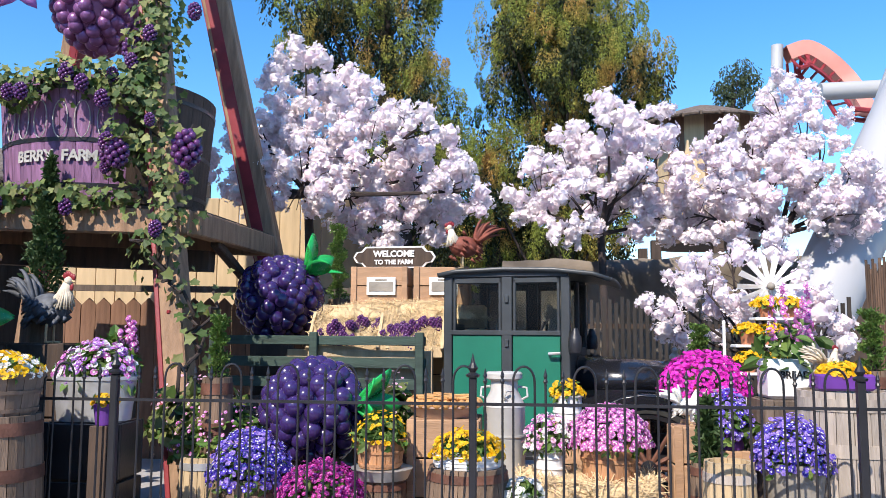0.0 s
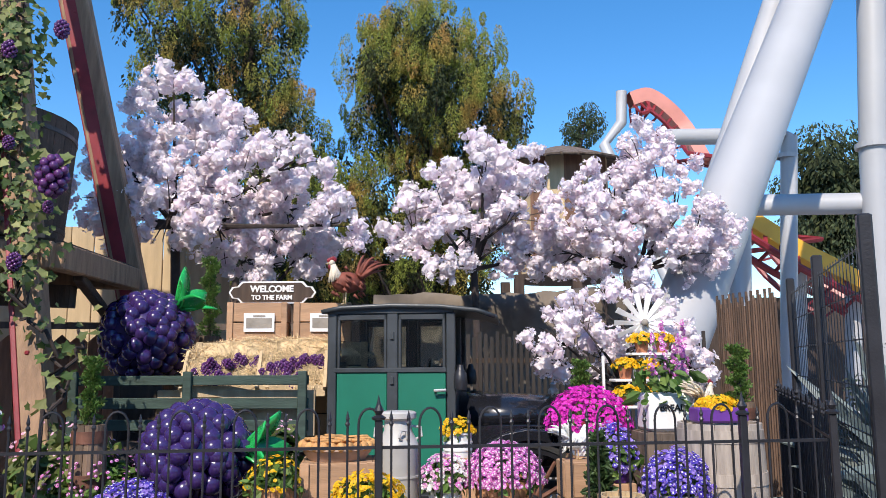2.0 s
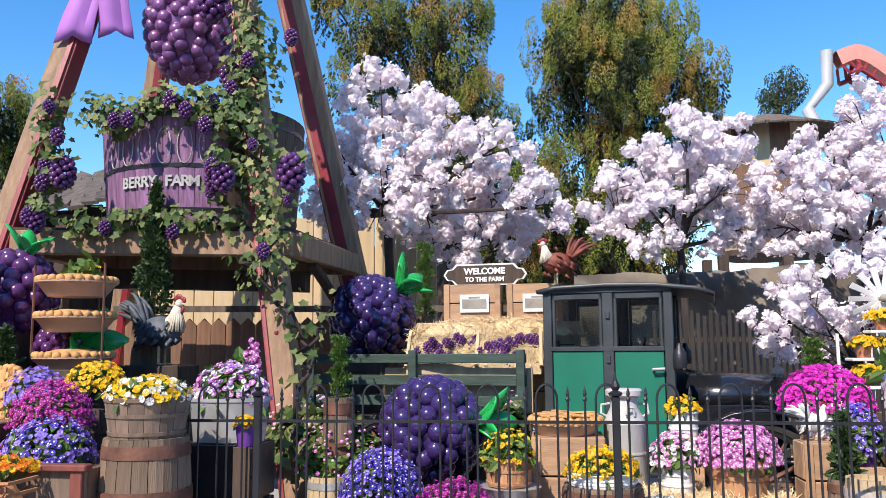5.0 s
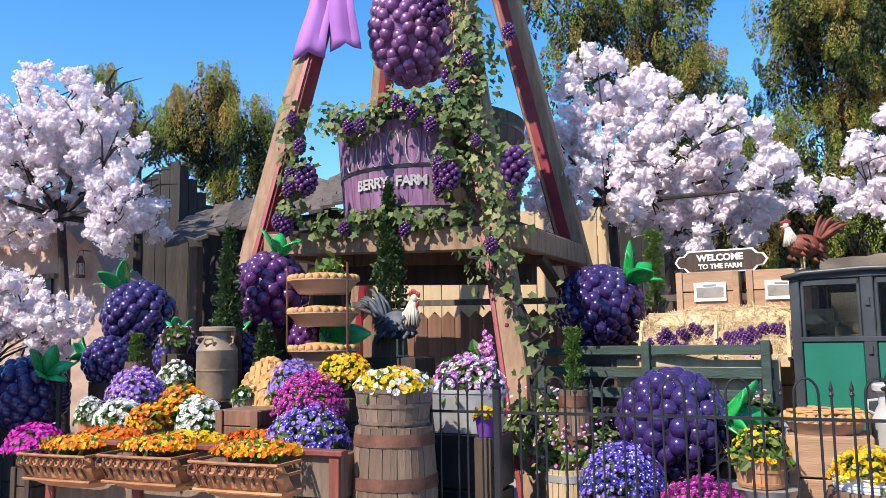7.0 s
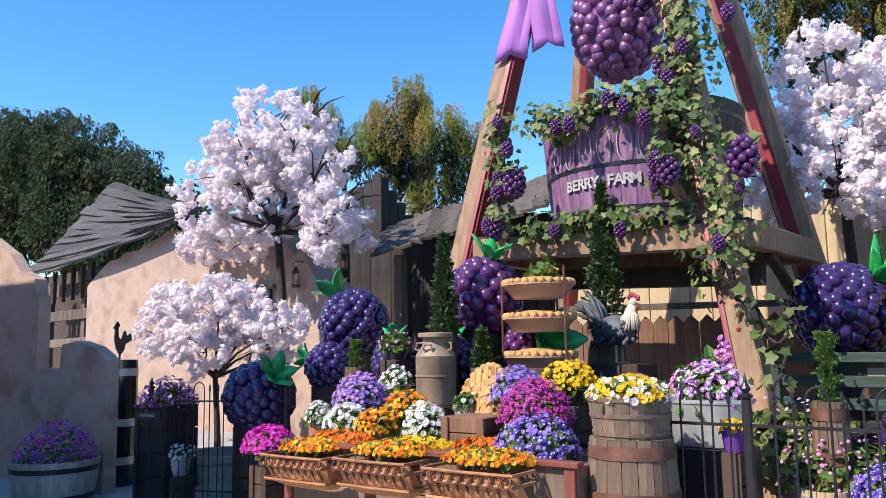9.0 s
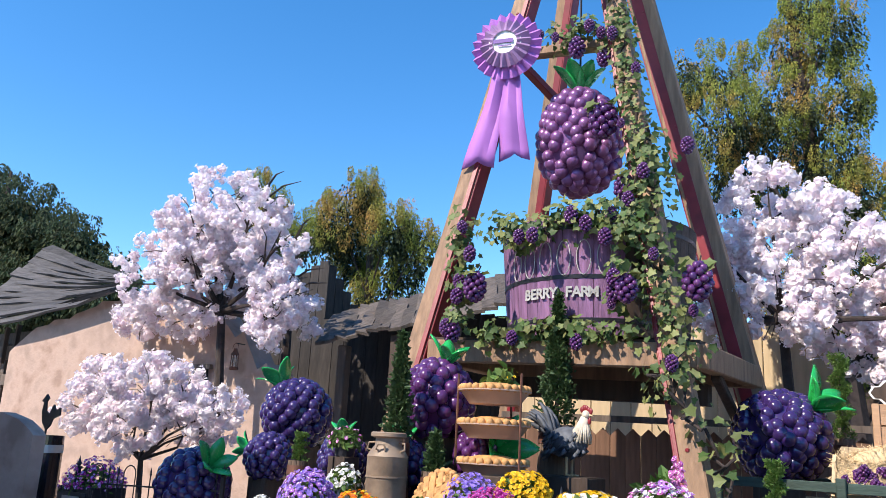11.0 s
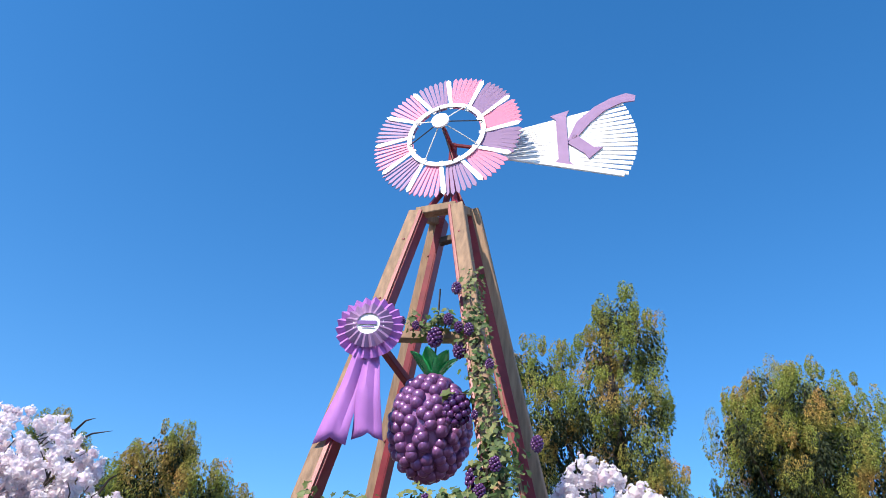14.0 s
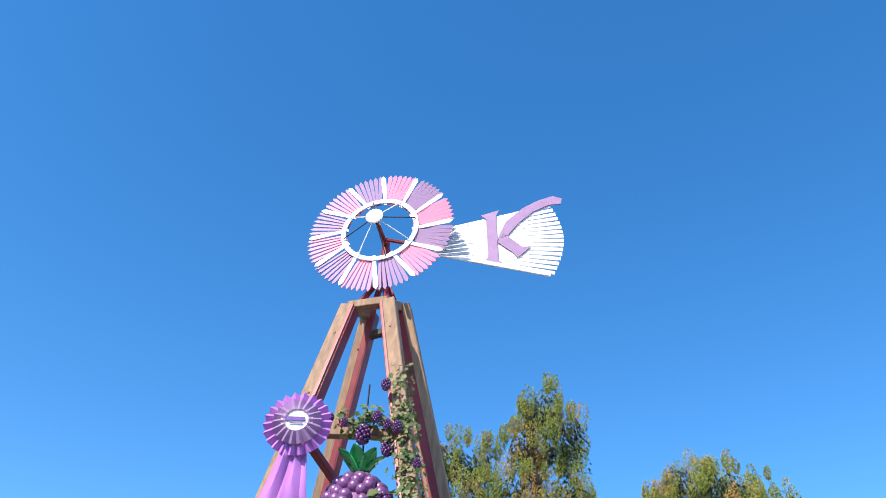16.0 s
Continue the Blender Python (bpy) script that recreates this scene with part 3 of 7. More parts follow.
def wooden_box(base, size, label, material=None, planks=3, group="", rz=0, name="wooden_crate", corner=True):
    """An open-jointed crate: boards on four sides over a frame, with a lid."""
    material = material or M_CRATE
    t = thing(name, base, label, "crate", group, rz=rz)
    w, d, h = size
    th = 0.018
    ph = h / planks
    wide, deep = Sheet(), Sheet()
    wide.box((0, 0, 0), (w, th, ph * 0.95), bev=0.004)
    deep.box((0, 0, 0), (th, d - 2 * th, ph * 0.95), bev=0.004)
    mw, md = wide.mesh("board", material), deep.mesh("board", material)
    for i in range(planks):
        for y in (-d / 2 + th / 2, d / 2 - th / 2):
            part("board", mw, None, t).location = (0, y, ph * (i + 0.5))
        for x in (-w / 2 + th / 2, w / 2 - th / 2):
            part("board", md, None, t).location = (x, 0, ph * (i + 0.5))
    top = Sheet()
    top.box((0, 0, h - 0.012), (w - 2 * th - 0.004, d - 2 * th - 0.004, 0.02))
    part("lid", top, material, t)
    inner = Sheet()
    inner.box((0, 0, h / 2 - 0.01), (w - 2 * th - 0.01, d - 2 * th - 0.01, max(0.02, h - 0.03)))
    part("lining", inner, M_DARKWOOD, t)
    if corner:
        for x in (-w / 2 + 0.03, w / 2 - 0.03):
            c = Sheet()
            c.box((x, -d / 2 - 0.008, h / 2), (0.05, 0.014, h), bev=0.003)
            part("batten", c, material, t)
    return t


def staved(t, h, rad, n, material, gap=0.004, th=0.02, a0=0.0, a1=2 * math.pi, steps=7, name="stave"):
    """Upright staves round a bulging profile rad(height share)."""
    w = (a1 - a0) / n
    s = Sheet()
    g = gap / max(rad(0.5), 0.02)
    v, f = [], []
    for j in range(steps):
        q = j / (steps - 1)
        r = rad(q)
        for a, rr in ((-w / 2 + g / 2, r), (0, r + 0.002), (w / 2 - g / 2, r), (w / 2 - g / 2, r - th), (-w / 2 + g / 2, r - th)):
            v.append((rr * math.cos(a), rr * math.sin(a), q * h))
    for j in range(steps - 1):
        for e in range(5):
            k = (e + 1) % 5
            f.append((j * 5 + e, j * 5 + k, j * 5 + 5 + k, j * 5 + 5 + e))
    f += [(4, 3, 2, 1, 0), tuple(range((steps - 1) * 5, steps * 5))]
    s.add(v, f)
    me = s.mesh(name, material)
    for i in range(n):
        ob = part(name, me, None, t)
        ob.rotation_euler = (0, 0, a0 + w * (i + 0.5))


def hoop(t, r0, r1, z, w, material, name="hoop"):
    s = Sheet()
    s.lathe([(r0 - 0.004, z - w / 2), (r0 + 0.006, z - w / 2), (r1 + 0.006, z + w / 2), (r1 - 0.004, z + w / 2)], 40)
    part(name, s, material, t, smooth=True)


def barrel(base, r, h, label, material=None, hoops=(0.06, 0.27, 0.73, 0.94), bulge=0.16, hoopmat=None, n=18):
    material = material or M_STAVE
    t = thing("barrel", base, label, "barrel", "barrels")
    rad = lambda q: r * (1 + bulge * math.sin(math.pi * q))
    staved(t, h, rad, n, material)
    for q in hoops:
        hoop(t, rad(q - 0.03), rad(q + 0.03), q * h, h * 0.06, hoopmat or M_RUST)
    s = Sheet()
    s.lathe([(0.001, h - 0.025), (r - 0.015, h - 0.025), (r - 0.015, h - 0.04)], 32)
    s.lathe([(0.001, 0.03), (r - 0.015, 0.03)], 32)
    part("head", s, material, t)
    return t


def mound(t, z, rx, h, seed, leaf, flowers, fsize, count, leafcount=260, leafsize=0.055, ry=None, spikes=0):
    """Foliage and blossom over a pot: a dome of leaves, and flowers facing outward; flowers: materials."""
    rng = np.random.default_rng(seed)
    ry = ry or rx
    count, fsize = int(count * 2.0), fsize * 0.68
    d = dirs(leafcount, rng)
    d[:, 2] = np.abs(d[:, 2]) * 1.1 - 0.3
    sc = np.array((rx, ry, h))
    pts = d * sc * (0.55 + 0.4 * rng.random((leafcount, 1))) + (0, 0, z)
    s = Sheet()
    s.scatter(*LEAF, frames_at(pts, d + (0, 0, 0.3), leafsize * (0.6 + 0.8 * rng.random(leafcount)), rng, lean=0.5))
    # stems to the middle
    for k in range(10):
        s.tube([(0, 0, z - 0.03), tuple(pts[k])], 0.003, 3, False)
    tagged(part("foliage", s, leaf, t), kind="stuff")
    per = max(1, count // len(flowers))
    for i, m in enumerate(flowers):
        if spikes:
            pts, nor = [], []
            for _ in range(max(2, spikes // len(flowers))):
                a, q = rng.random() * 6.283, rng.random() ** 0.5
                x, y, top = rx * q * math.cos(a), ry * q * math.sin(a), h * (0.75 + 0.5 * rng.random())
                for j in range(26):
                    f = j / 25
                    b = rng.random() * 6.283
                    rr = 0.03 * (1.1 - f)
                    pts.append((x + rr * math.cos(b), y + rr * math.sin(b), z + top * (0.35 + 0.75 * f)))
                    nor.append((math.cos(b), math.sin(b), 0.3))
            pts, nor = np.array(pts), np.array(nor)
        else:
            nor = dirs(per, rng)
            nor[:, 2] = np.abs(nor[:, 2]) * 1.15 - 0.15
            pts = nor * sc * (0.86 + 0.2 * rng.random((per, 1))) + (0, 0, z)
        c = Sheet()
        c.scatter(*FLOWER, frames_at(pts, nor + (0, -0.25, 0.25), fsize * (0.75 + 0.5 * rng.random(len(pts))), rng, lean=0.35))
        tagged(part("blossoms", c, m, t), kind="stuff")
        if m in EYED:
            e = Sheet()
            mm = frames_at(pts + nor * 0.004, nor + (0, -0.25, 0.25), fsize * 0.36 * np.ones(len(pts)), rng, lean=0.1)
            mm[:, :3, 3] += mm[:, :3, 2] * 0.6
            e.scatter(*FLOWER, mm)
            tagged(part("flower_centre", e, EYED[m], t), kind="stuff")


def pot(t, style, rt, rb, h):
    """The vessel of a planter, rim at height h over its base."""
    if style in ("basket", "greybasket"):
        m = M_BASKET if style == "basket" else M_GREYBASKET
        staved(t, h, lambda q: rb + (rt - rb) * q, 16, m, gap=0.003, th=0.01, steps=3)
        for q in (0.12, 0.55, 0.93):
            rr = rb + (rt - rb) * q
            hoop(t, rr - 0.001, rr + 0.002, q * h, h * 0.09, m, "band")
        s = Sheet()
        s.lathe([(0.001, 0.01), (rb - 0.01, 0.01), (rt - 0.015, h * 0.9), (0.001, h * 0.9)], 20)
        part("soil", s, M_DARKWOOD, t)
        return
    m = {"white": M_WHITE, "steel": M_STEEL, "purple": M_PURPLEPOT, "terracotta": M_TERRA, "dark": M_IRON, "grey": M_STONE}[style]
    s = Sheet()
    s.lathe([(0.001, 0), (rb, 0), (rb * 1.02, 0.01), (rt * 0.985, h * 0.93), (rt * 1.05, h * 0.935), (rt * 1.05, h), (rt * 0.95, h), (rt * 0.93, h * 0.9), (0.001, h * 0.9)], 28)
    part("vessel", s, m, t, smooth=True)
    if style in ("white", "steel"):
        for q in (0.3, 0.6):
            rr = rb + (rt - rb) * q
            hoop(t, rr, rr, q * h, 0.01, m, "rib")


SEED = [100]


def planter(rim, style, rt, rb, h, flowers, label, spread=None, up=None, fsize=0.022, count=220, leaf=None, stand="crate", spikes=0, leafcount=260, leafsize=0.05):
    """A potted plant with its rim centred at rim; where it stands over the ground, a crate or keg goes under it."""
    SEED[0] += 1
    z0 = rim[2] - h
    t = thing("flower_pot", (rim[0], rim[1], z0), label, "potted plant", "potted flowers")
    pot(t, style, rt, rb, h)
    mound(t, h, spread or rt * 1.35, up or rt * 0.9, SEED[0], leaf or M_LEAF, flowers, fsize, count, spikes=spikes, leafcount=leafcount, leafsize=leafsize)
    if stand and z0 > 0.04:
        if stand == "crate":
            wooden_box((rim[0], rim[1], 0), (rb * 2.4, rb * 2.4, z0), "wooden crate used as a stand for flowers", M_CRATE, planks=max(2, int(z0 / 0.14)), group="crate stands")
        elif stand == "dark":
            wooden_box((rim[0], rim[1], 0), (rb * 2.3, rb * 2.3, z0), "dark wooden box used as a plant stand", M_DARKWOOD, planks=max(2, int(z0 / 0.14)), group="crate stands")
        else:
            barrel((rim[0], rim[1], 0), rb * 1.15, z0, "wooden barrel used as a plant stand", M_STAVE)
    return t


def milk_can(base, r, h, label, material):
    t = thing("milk_can", base, label, "milk can")
    s = Sheet()
    s.lathe([(0.001, 0), (r * 0.97, 0), (r, 0.02), (r, h * 0.66), (r * 1.02, h * 0.67), (r * 0.9, h * 0.73), (r * 0.66, h * 0.82), (r * 0.64, h * 0.92), (r * 0.7, h * 0.93)], 32)
    part("body", s, material, t, smooth=True)
    s = Sheet()
    s.lathe([(r * 0.7, h * 0.92), (r * 0.88, h * 0.94), (r * 0.88, h * 0.985), (r * 0.8, h), (0.001, h * 0.985)], 32)
    part("lid", s, material, t, smooth=True)
    for sx in (-1, 1):
        s = Sheet()
        s.tube([(sx * r * 0.85, -0.02, h * 0.74), (sx * r * 1.12, -0.03, h * 0.77), (sx * r * 1.08, -0.02, h * 0.85), (sx * r * 0.68, 0, h * 0.86)], 0.008, 6)
        part("handle", s, material, t)
    s = Sheet()
    s.tube([(0.02, -r * 0.86, h * 0.74), (0.0, -r * 1.02, h * 0.77), (0.1 * r, -r * 1.02, h * 0.83), (0.35 * r, -r * 0.85, h * 0.83), (0.4 * r, -r * 0.8, h * 0.75)], 0.008, 6)
    part("handle", s, material, t)
    hoop(t, r, r, h * 0.4, 0.012, material, "rib")
    return t


def conifer(base, r, h, label, seed, spiral=False, stand=0.0):
    """A clipped or spiral evergreen: a trunk with many short needles."""
    rng = np.random.default_rng(seed)
    t = thing("topiary", base, label, "topiary", "topiary trees")
    s = Sheet()
    s.tube([(0, 0, -0.02), (0, 0, h * 0.9)], [0.02, 0.006], 6)
    part("trunk", s, M_BARK, t)
    n = int((3600 if spiral else 2200) * (h / 0.8))
    q = rng.random(n) ** 0.8
    a = rng.random(n) * 6.283
    if spiral:
        rr = r * (0.75 + 0.25 * np.sin(q * 22)) * (1 - 0.25 * q)
        ox, oy = 0.25 * r * np.cos(q * 22), 0.25 * r * np.sin(q * 22)
    else:
        rr = r * (1.05 - q ** 1.4) * (0.75 + 0.25 * np.sin(a * 3 + q * 30))
        ox = oy = 0
    k = rr * (0.55 + 0.5 * rng.random(n))
    pts = np.stack([k * np.cos(a) + ox, k * np.sin(a) + oy, q * h * (0.98 + 0.05 * rng.random(n))], 1)
    nor = np.stack([np.cos(a), np.sin(a), np.full(n, 0.9)], 1)
    c = Sheet()
    sz = 0.024 if spiral else 0.045
    c.scatter(*LEAF, frames_at(pts, np.cross(nor, dirs(n, rng)), sz * (0.6 + 0.7 * rng.random(n)), rng, lean=0.2))
    tagged(part("foliage", c, M_TOPIARY if not spiral else M_LEAF, t), kind="stuff")
    if base[2] > 0.05:
        if stand >= 0:
            barrel((base[0], base[1], 0), max(0.09, r * 0.8), base[2], "wooden keg under a clipped evergreen", M_STAVE, n=12)
    return t


def rooster(base, h, label, body, neck, seed, rz=0):
    """A painted rooster figure, one plain mesh in several colours."""
    rng = np.random.default_rng(seed)
    k = h / 0.5
    pieces = []
    s = Sheet()
    s.ball((0, 0, 0.23 * k), 0.115 * k, sx=1.4, sy=0.9, sz=0.98, n=14, m=10)
    for _ in range(60):
        a, z = rng.random() * 6.283, rng.normal() * 0.05
        p = Vector((0.155 * math.cos(a), 0.1 * math.sin(a), 0.24 + z)) * k
        s.tube([p, p + Vector((-0.05, 0.012 * math.sin(a), -0.045)) * k], [0.02 * k, 0.006 * k], 4)
    for _ in range(24):
        a = 0.45 + 1.0 * rng.random()
        L = (0.2 + 0.17 * rng.random()) * k
        y = 0.05 * k * rng.normal()
        p = [(-0.11 * k, y * 0.3, 0.26 * k)]
        for j in range(1, 6):
            f = j / 5
            p.append((-0.11 * k - L * f * math.cos(a) * 1.1, y, 0.26 * k + L * math.sin(a) * f * (1.5 - 0.75 * f)))
        s.tube(p, [0.016 * k, 0.02 * k, 0.02 * k, 0.017 * k, 0.012 * k, 0.003 * k], 5)
    pieces.append((s, body))
    s = Sheet()
    s.tube([(0.08 * k, 0, 0.25 * k), (0.13 * k, 0, 0.33 * k), (0.15 * k, 0, 0.41 * k)], [0.075 * k, 0.05 * k, 0.03 * k], 10)
    for i in range(26):
        a = i * 2.4
        s.tube([(0.14 * k + 0.02 * k * math.cos(a), 0.02 * k * math.sin(a), 0.39 * k), (0.12 * k + 0.075 * k * math.cos(a), 0.07 * k * math.sin(a), 0.22 * k + 0.04 * k * rng.random())], [0.012 * k, 0.006 * k], 4)
    s.ball((0.16 * k, 0, 0.425 * k), 0.033 * k, n=10, m=8)
    pieces.append((s, neck))
    s = Sheet()
    for i in range(5):
        s.ball(((0.125 + 0.018 * i) * k, 0, (0.462 + 0.012 * math.sin(i * 1.2)) * k), 0.018 * k, sy=0.5, sz=1.3, n=8, m=6)
    s.ball((0.185 * k, 0, 0.385 * k), 0.016 * k, sy=0.6, sz=1.7, n=8, m=6)
    pieces.append((s, M_RED))
    s = Sheet()
    s.tube([(0.185 * k, 0, 0.425 * k), (0.22 * k, 0, 0.415 * k)], [0.011 * k, 0.002 * k], 6)
    for y in (-0.035, 0.035):
        s.tube([(0.02 * k, y * k, 0.16 * k), (0.02 * k, y * k, 0.0)], 0.009 * k, 6)
        for a in (-0.5, 0, 0.5):
            s.tube([(0.02 * k, y * k, 0.006 * k), (0.02 * k + 0.05 * k * math.cos(a), y * k + 0.05 * k * math.sin(a), 0.004 * k)], 0.006 * k, 5)
    pieces.append((s, M_STRAW))
    v, f, idx, n0 = [], [], [], 0
    me = bpy.data.meshes.new("rooster_figure")
    for i, (sh, m) in enumerate(pieces):
        v.append(np.concatenate(sh.v))
        f += [tuple(a + n0 for a in q) for q in sh.f]
        idx += [i] * len(sh.f)
        n0 += sh.n
        me.materials.append(m)
    me.from_pydata(np.concatenate(v).tolist(), [], f)
    me.polygons.foreach_set("material_index", idx)
    me.shade_smooth()
    ob = new("rooster_figure", me)
    ob.matrix_world = pose(*base, 0, 0, rz)
    return tagged(ob, label, "rooster figure", "rooster figures")


def lettering(text, size, m, parent, material, depth=0.004, name="lettering", bold=0.0):
    cu = bpy.data.curves.new(name, "FONT")
    cu.body, cu.size, cu.extrude, cu.align_x, cu.align_y, cu.offset = text, size, depth, "CENTER", "CENTER", bold
    tmp = bpy.data.objects.new(name, cu)
    me = bpy.data.meshes.new_from_object(tmp)
    bpy.data.objects.remove(tmp)
    me.materials.clear()
    me.materials.append(material)
    ob = new(name, me)
    ob.parent = parent
    ob.matrix_local = m
    return ob


def petal_mat(name, a, b):
    return leafy(name, a, b, 0.3, 0.15)


M_PURPLEPOT = mat("purple_plastic", (0.13, 0.04, 0.27), 0.4, vary=0.15, bump=0.03)
M_TERRA = mat("terracotta", (0.42, 0.16, 0.08), 0.8, vary=0.25, bump=0.2)
F_YELLOW = petal_mat("yellow_petals", (0.84, 0.46, 0.004), (0.86, 0.60, 0.015))
F_ORANGE = petal_mat("orange_petals", (0.84, 0.15, 0.004), (0.86, 0.26, 0.008))
F_WHITE = petal_mat("white_petals", (0.85, 0.85, 0.83), (0.85, 0.85, 0.78))
F_PINK = petal_mat("pink_petals", (0.68, 0.17, 0.55), (0.78, 0.32, 0.66))
F_PALEPINK = petal_mat("pale_pink_petals", (0.80, 0.42, 0.60), (0.84, 0.6, 0.7))
F_MAGENTA = petal_mat("magenta_petals", (0.42, 0.012, 0.26), (0.56, 0.05, 0.36))
F_HOT = petal_mat("hot_magenta_petals", (0.70, 0.015, 0.46), (0.80, 0.06, 0.58))
F_BLUE = petal_mat("blue_violet_petals", (0.08, 0.045, 0.50), (0.15, 0.10, 0.62))
F_VIOLET = petal_mat("violet_petals", (0.27, 0.17, 0.66), (0.42, 0.30, 0.75))
F_LILAC = petal_mat("lilac_petals", (0.45, 0.16, 0.62), (0.6, 0.3, 0.72))
F_RED = petal_mat("red_petals", (0.6, 0.015, 0.02), (0.66, 0.05, 0.03))
EYED = {F_BLUE: F_WHITE, F_PINK: F_WHITE, F_LILAC: F_WHITE, F_MAGENTA: F_PINK}

# ---- windmill tower ----
TO = Vector((-3.9, 7.3, 0))
tower = thing("windmill_tower", TO, "tall brown timber windmill tower with red painted edges", "windmill")


def leg(a, b, red, wide=0.085, thick=0.2):
    """One timber leg from the ground, with a red strip down an inner edge."""
    a, b = Vector(a) - TO, Vector(b) - TO
    a = b + (a - b) * (b.z / (b.z - a.z))
    s = Sheet()
    s.beam(a, b, thick, 0.2, up=(0, 1, 0), bev=0.012)
    ob = part("leg", s, M_TIMBER, tower)
    r = Sheet()
    off = Vector(red)
    r.beam(a + off, b + off, 0.03, 0.19, up=(0, 1, 0), bev=0.006)
    part("red_edge", r, M_RED, ob, "red painted edge strip")
    fb = Sheet()
    off = Vector(((0.1 - wide / 2) * (1 if red[0] > 0 else -1), -0.1, 0))
    fb.beam(a + off, b + off, wide, 0.02, up=(0, 1, 0), bev=0.003)
    part("red_board", fb, M_RED, ob, "dark red painted board")
    for q in (0.2, 0.45, 0.62, 0.8, 0.93):
        k = Sheet()
        p = a.lerp(b, q) + Vector((0, -0.105, 0))
        k.box(p, (0.03, 0.02, 0.03), bev=0.006)
        part("bolt", k, M_RED, ob)
    return a, b


FR = leg((-2.18, 5.85, 1.30), (-3.62, 7.55, 7.88), (-0.105, 0.015, 0), 0.03)
FL = leg((-4.82, 6.10, 2.28), (-4.18, 7.55, 7.85), (0.105, 0.015, 0), 0.05)
BR = leg((-2.30, 8.30, 2.43), (-3.60, 8.10, 8.18), (-0.14, 0.015, 0), 0.12, 0.27)
BL = leg((-4.76, 8.60, 4.55), (-4.06, 8.10, 8.09), (0.105, -0.01, 0))


def tower_beam(a, b, w, d, material, name, bev=0.01):
    s = Sheet()
    s.beam(Vector(a), Vector(b), w, d, bev=bev)
    return part(name, s, material, tower)


tower_beam(FL[1] + Vector((0, -0.03, 0)), FR[1] + Vector((0, -0.03, 0)), 0.14, 0.12, M_TIMBER, "top_rail")
tower_beam(BL[1] + Vector((0, 0, -0.35)), BR[1] + Vector((0, 0, -0.35)), 0.1, 0.1, M_DARKWOOD, "top_rail")
tower_beam(FR[1], BR[1], 0.1, 0.12, M_TIMBER, "top_rail")
tower_beam(FL[1], BL[1], 0.1, 0.12, M_TIMBER, "top_rail")
q1 = Vector((-4.21, 7.10, 5.78)) - TO
q2 = Vector((-3.13, 7.10, 5.67)) - TO
tower_beam(q1, q2, 0.13, 0.1, M_TIMBER, "cross_rail")
tower_beam(Vector((-4.24, 7.00, 5.59)) - TO, Vector((-4.07, 7.60, 5.36)) - TO, 0.09, 0.09, M_RED, "brace")
# platform
pl, pr = Vector((-4.68, 6.10, 2.37)) - TO, Vector((-2.20, 6.10, 2.29)) - TO
bl, br = pl + Vector((-0.1, 1.75, 0)), pr + Vector((0.08, 1.75, 0))
for a, b in ((pl, pr), (pr, br), (pl, bl), (bl, br)):
    tower_beam(a, b, 0.12, 0.2, M_TIMBER, "platform_beam")
n = 12
for i in range(n):
    a, b = pl.lerp(bl, (i + 0.5) / n), pr.lerp(br, (i + 0.5) / n)
    d = Sheet()
    d.beam(a + Vector((0, 0, 0.11)), b + Vector((0, 0, 0.11)), 0.19, 0.035)
    part("deck_board", d, M_DARKWOOD, tower)
under = Sheet()
under.beam(pl + Vector((0.1, 0.7, -0.25)), pr + Vector((-0.1, 0.7, -0.25)), 0.15, 0.18)
part("joist", under, M_DARKWOOD, tower)
tower_beam(pr + Vector((0.0, 0.5, -0.1)), Vector((-2.33, 8.20, 1.81)) - TO, 0.08, 0.08, M_DARKWOOD, "brace")
# head: turret, shaft
hubp = Vector((-3.9, 7.67, 9.33)) - TO
for a in (FR[1], FL[1], BR[1], BL[1]):
    tower_beam(a + Vector((0, 0, -0.15)), hubp + Vector((0, 0.35, -0.55)) + (a - hubp).normalized() * 0.08, 0.07, 0.07, M_RED, "turret_strut", 0.004)
s = Sheet()
s.tube([hubp + Vector((0, 0.35, -0.6)), hubp + Vector((0, 0.35, 0.1))], 0.06, 10)
part("turret_post", s, M_RED, tower, "dark red turret post")
s = Sheet()
s.tube([hubp + Vector((0, 0.55, 0)), hubp + Vector((0, -0.12, 0))], 0.035, 10)
part("shaft", s, M_RED, tower)

# ---- windmill wheel ----
WO = Vector((-3.9, 7.67, 9.33))
wheel = thing("rotor", WO, "windmill wheel of pink, lilac and white slats", "windmill rotor")
NS = 84
ro, ri = 1.13, 0.56
slat = Sheet()
hw = math.pi * ro / NS * 0.74
slat.add([(-hw * 0.62, 0, ri - 0.05), (hw * 0.62, 0, ri - 0.05), (hw, 0, ro - 0.05), (0, 0, ro), (-hw, 0, ro - 0.05),
          (-hw * 0.62, 0.012, ri - 0.05), (hw * 0.62, 0.012, ri - 0.05), (hw, 0.012, ro - 0.05), (0, 0.012, ro), (-hw, 0.012, ro - 0.05)],
         [(4, 3, 2, 1, 0), (5, 6, 7, 8, 9), (0, 1, 6, 5), (1, 2, 7, 6), (2, 3, 8, 7), (3, 4, 9, 8), (4, 0, 5, 9)])
tints = [slat.mesh("slat", m) for m in (M_WHITE, M_PINK, M_LILAC)]
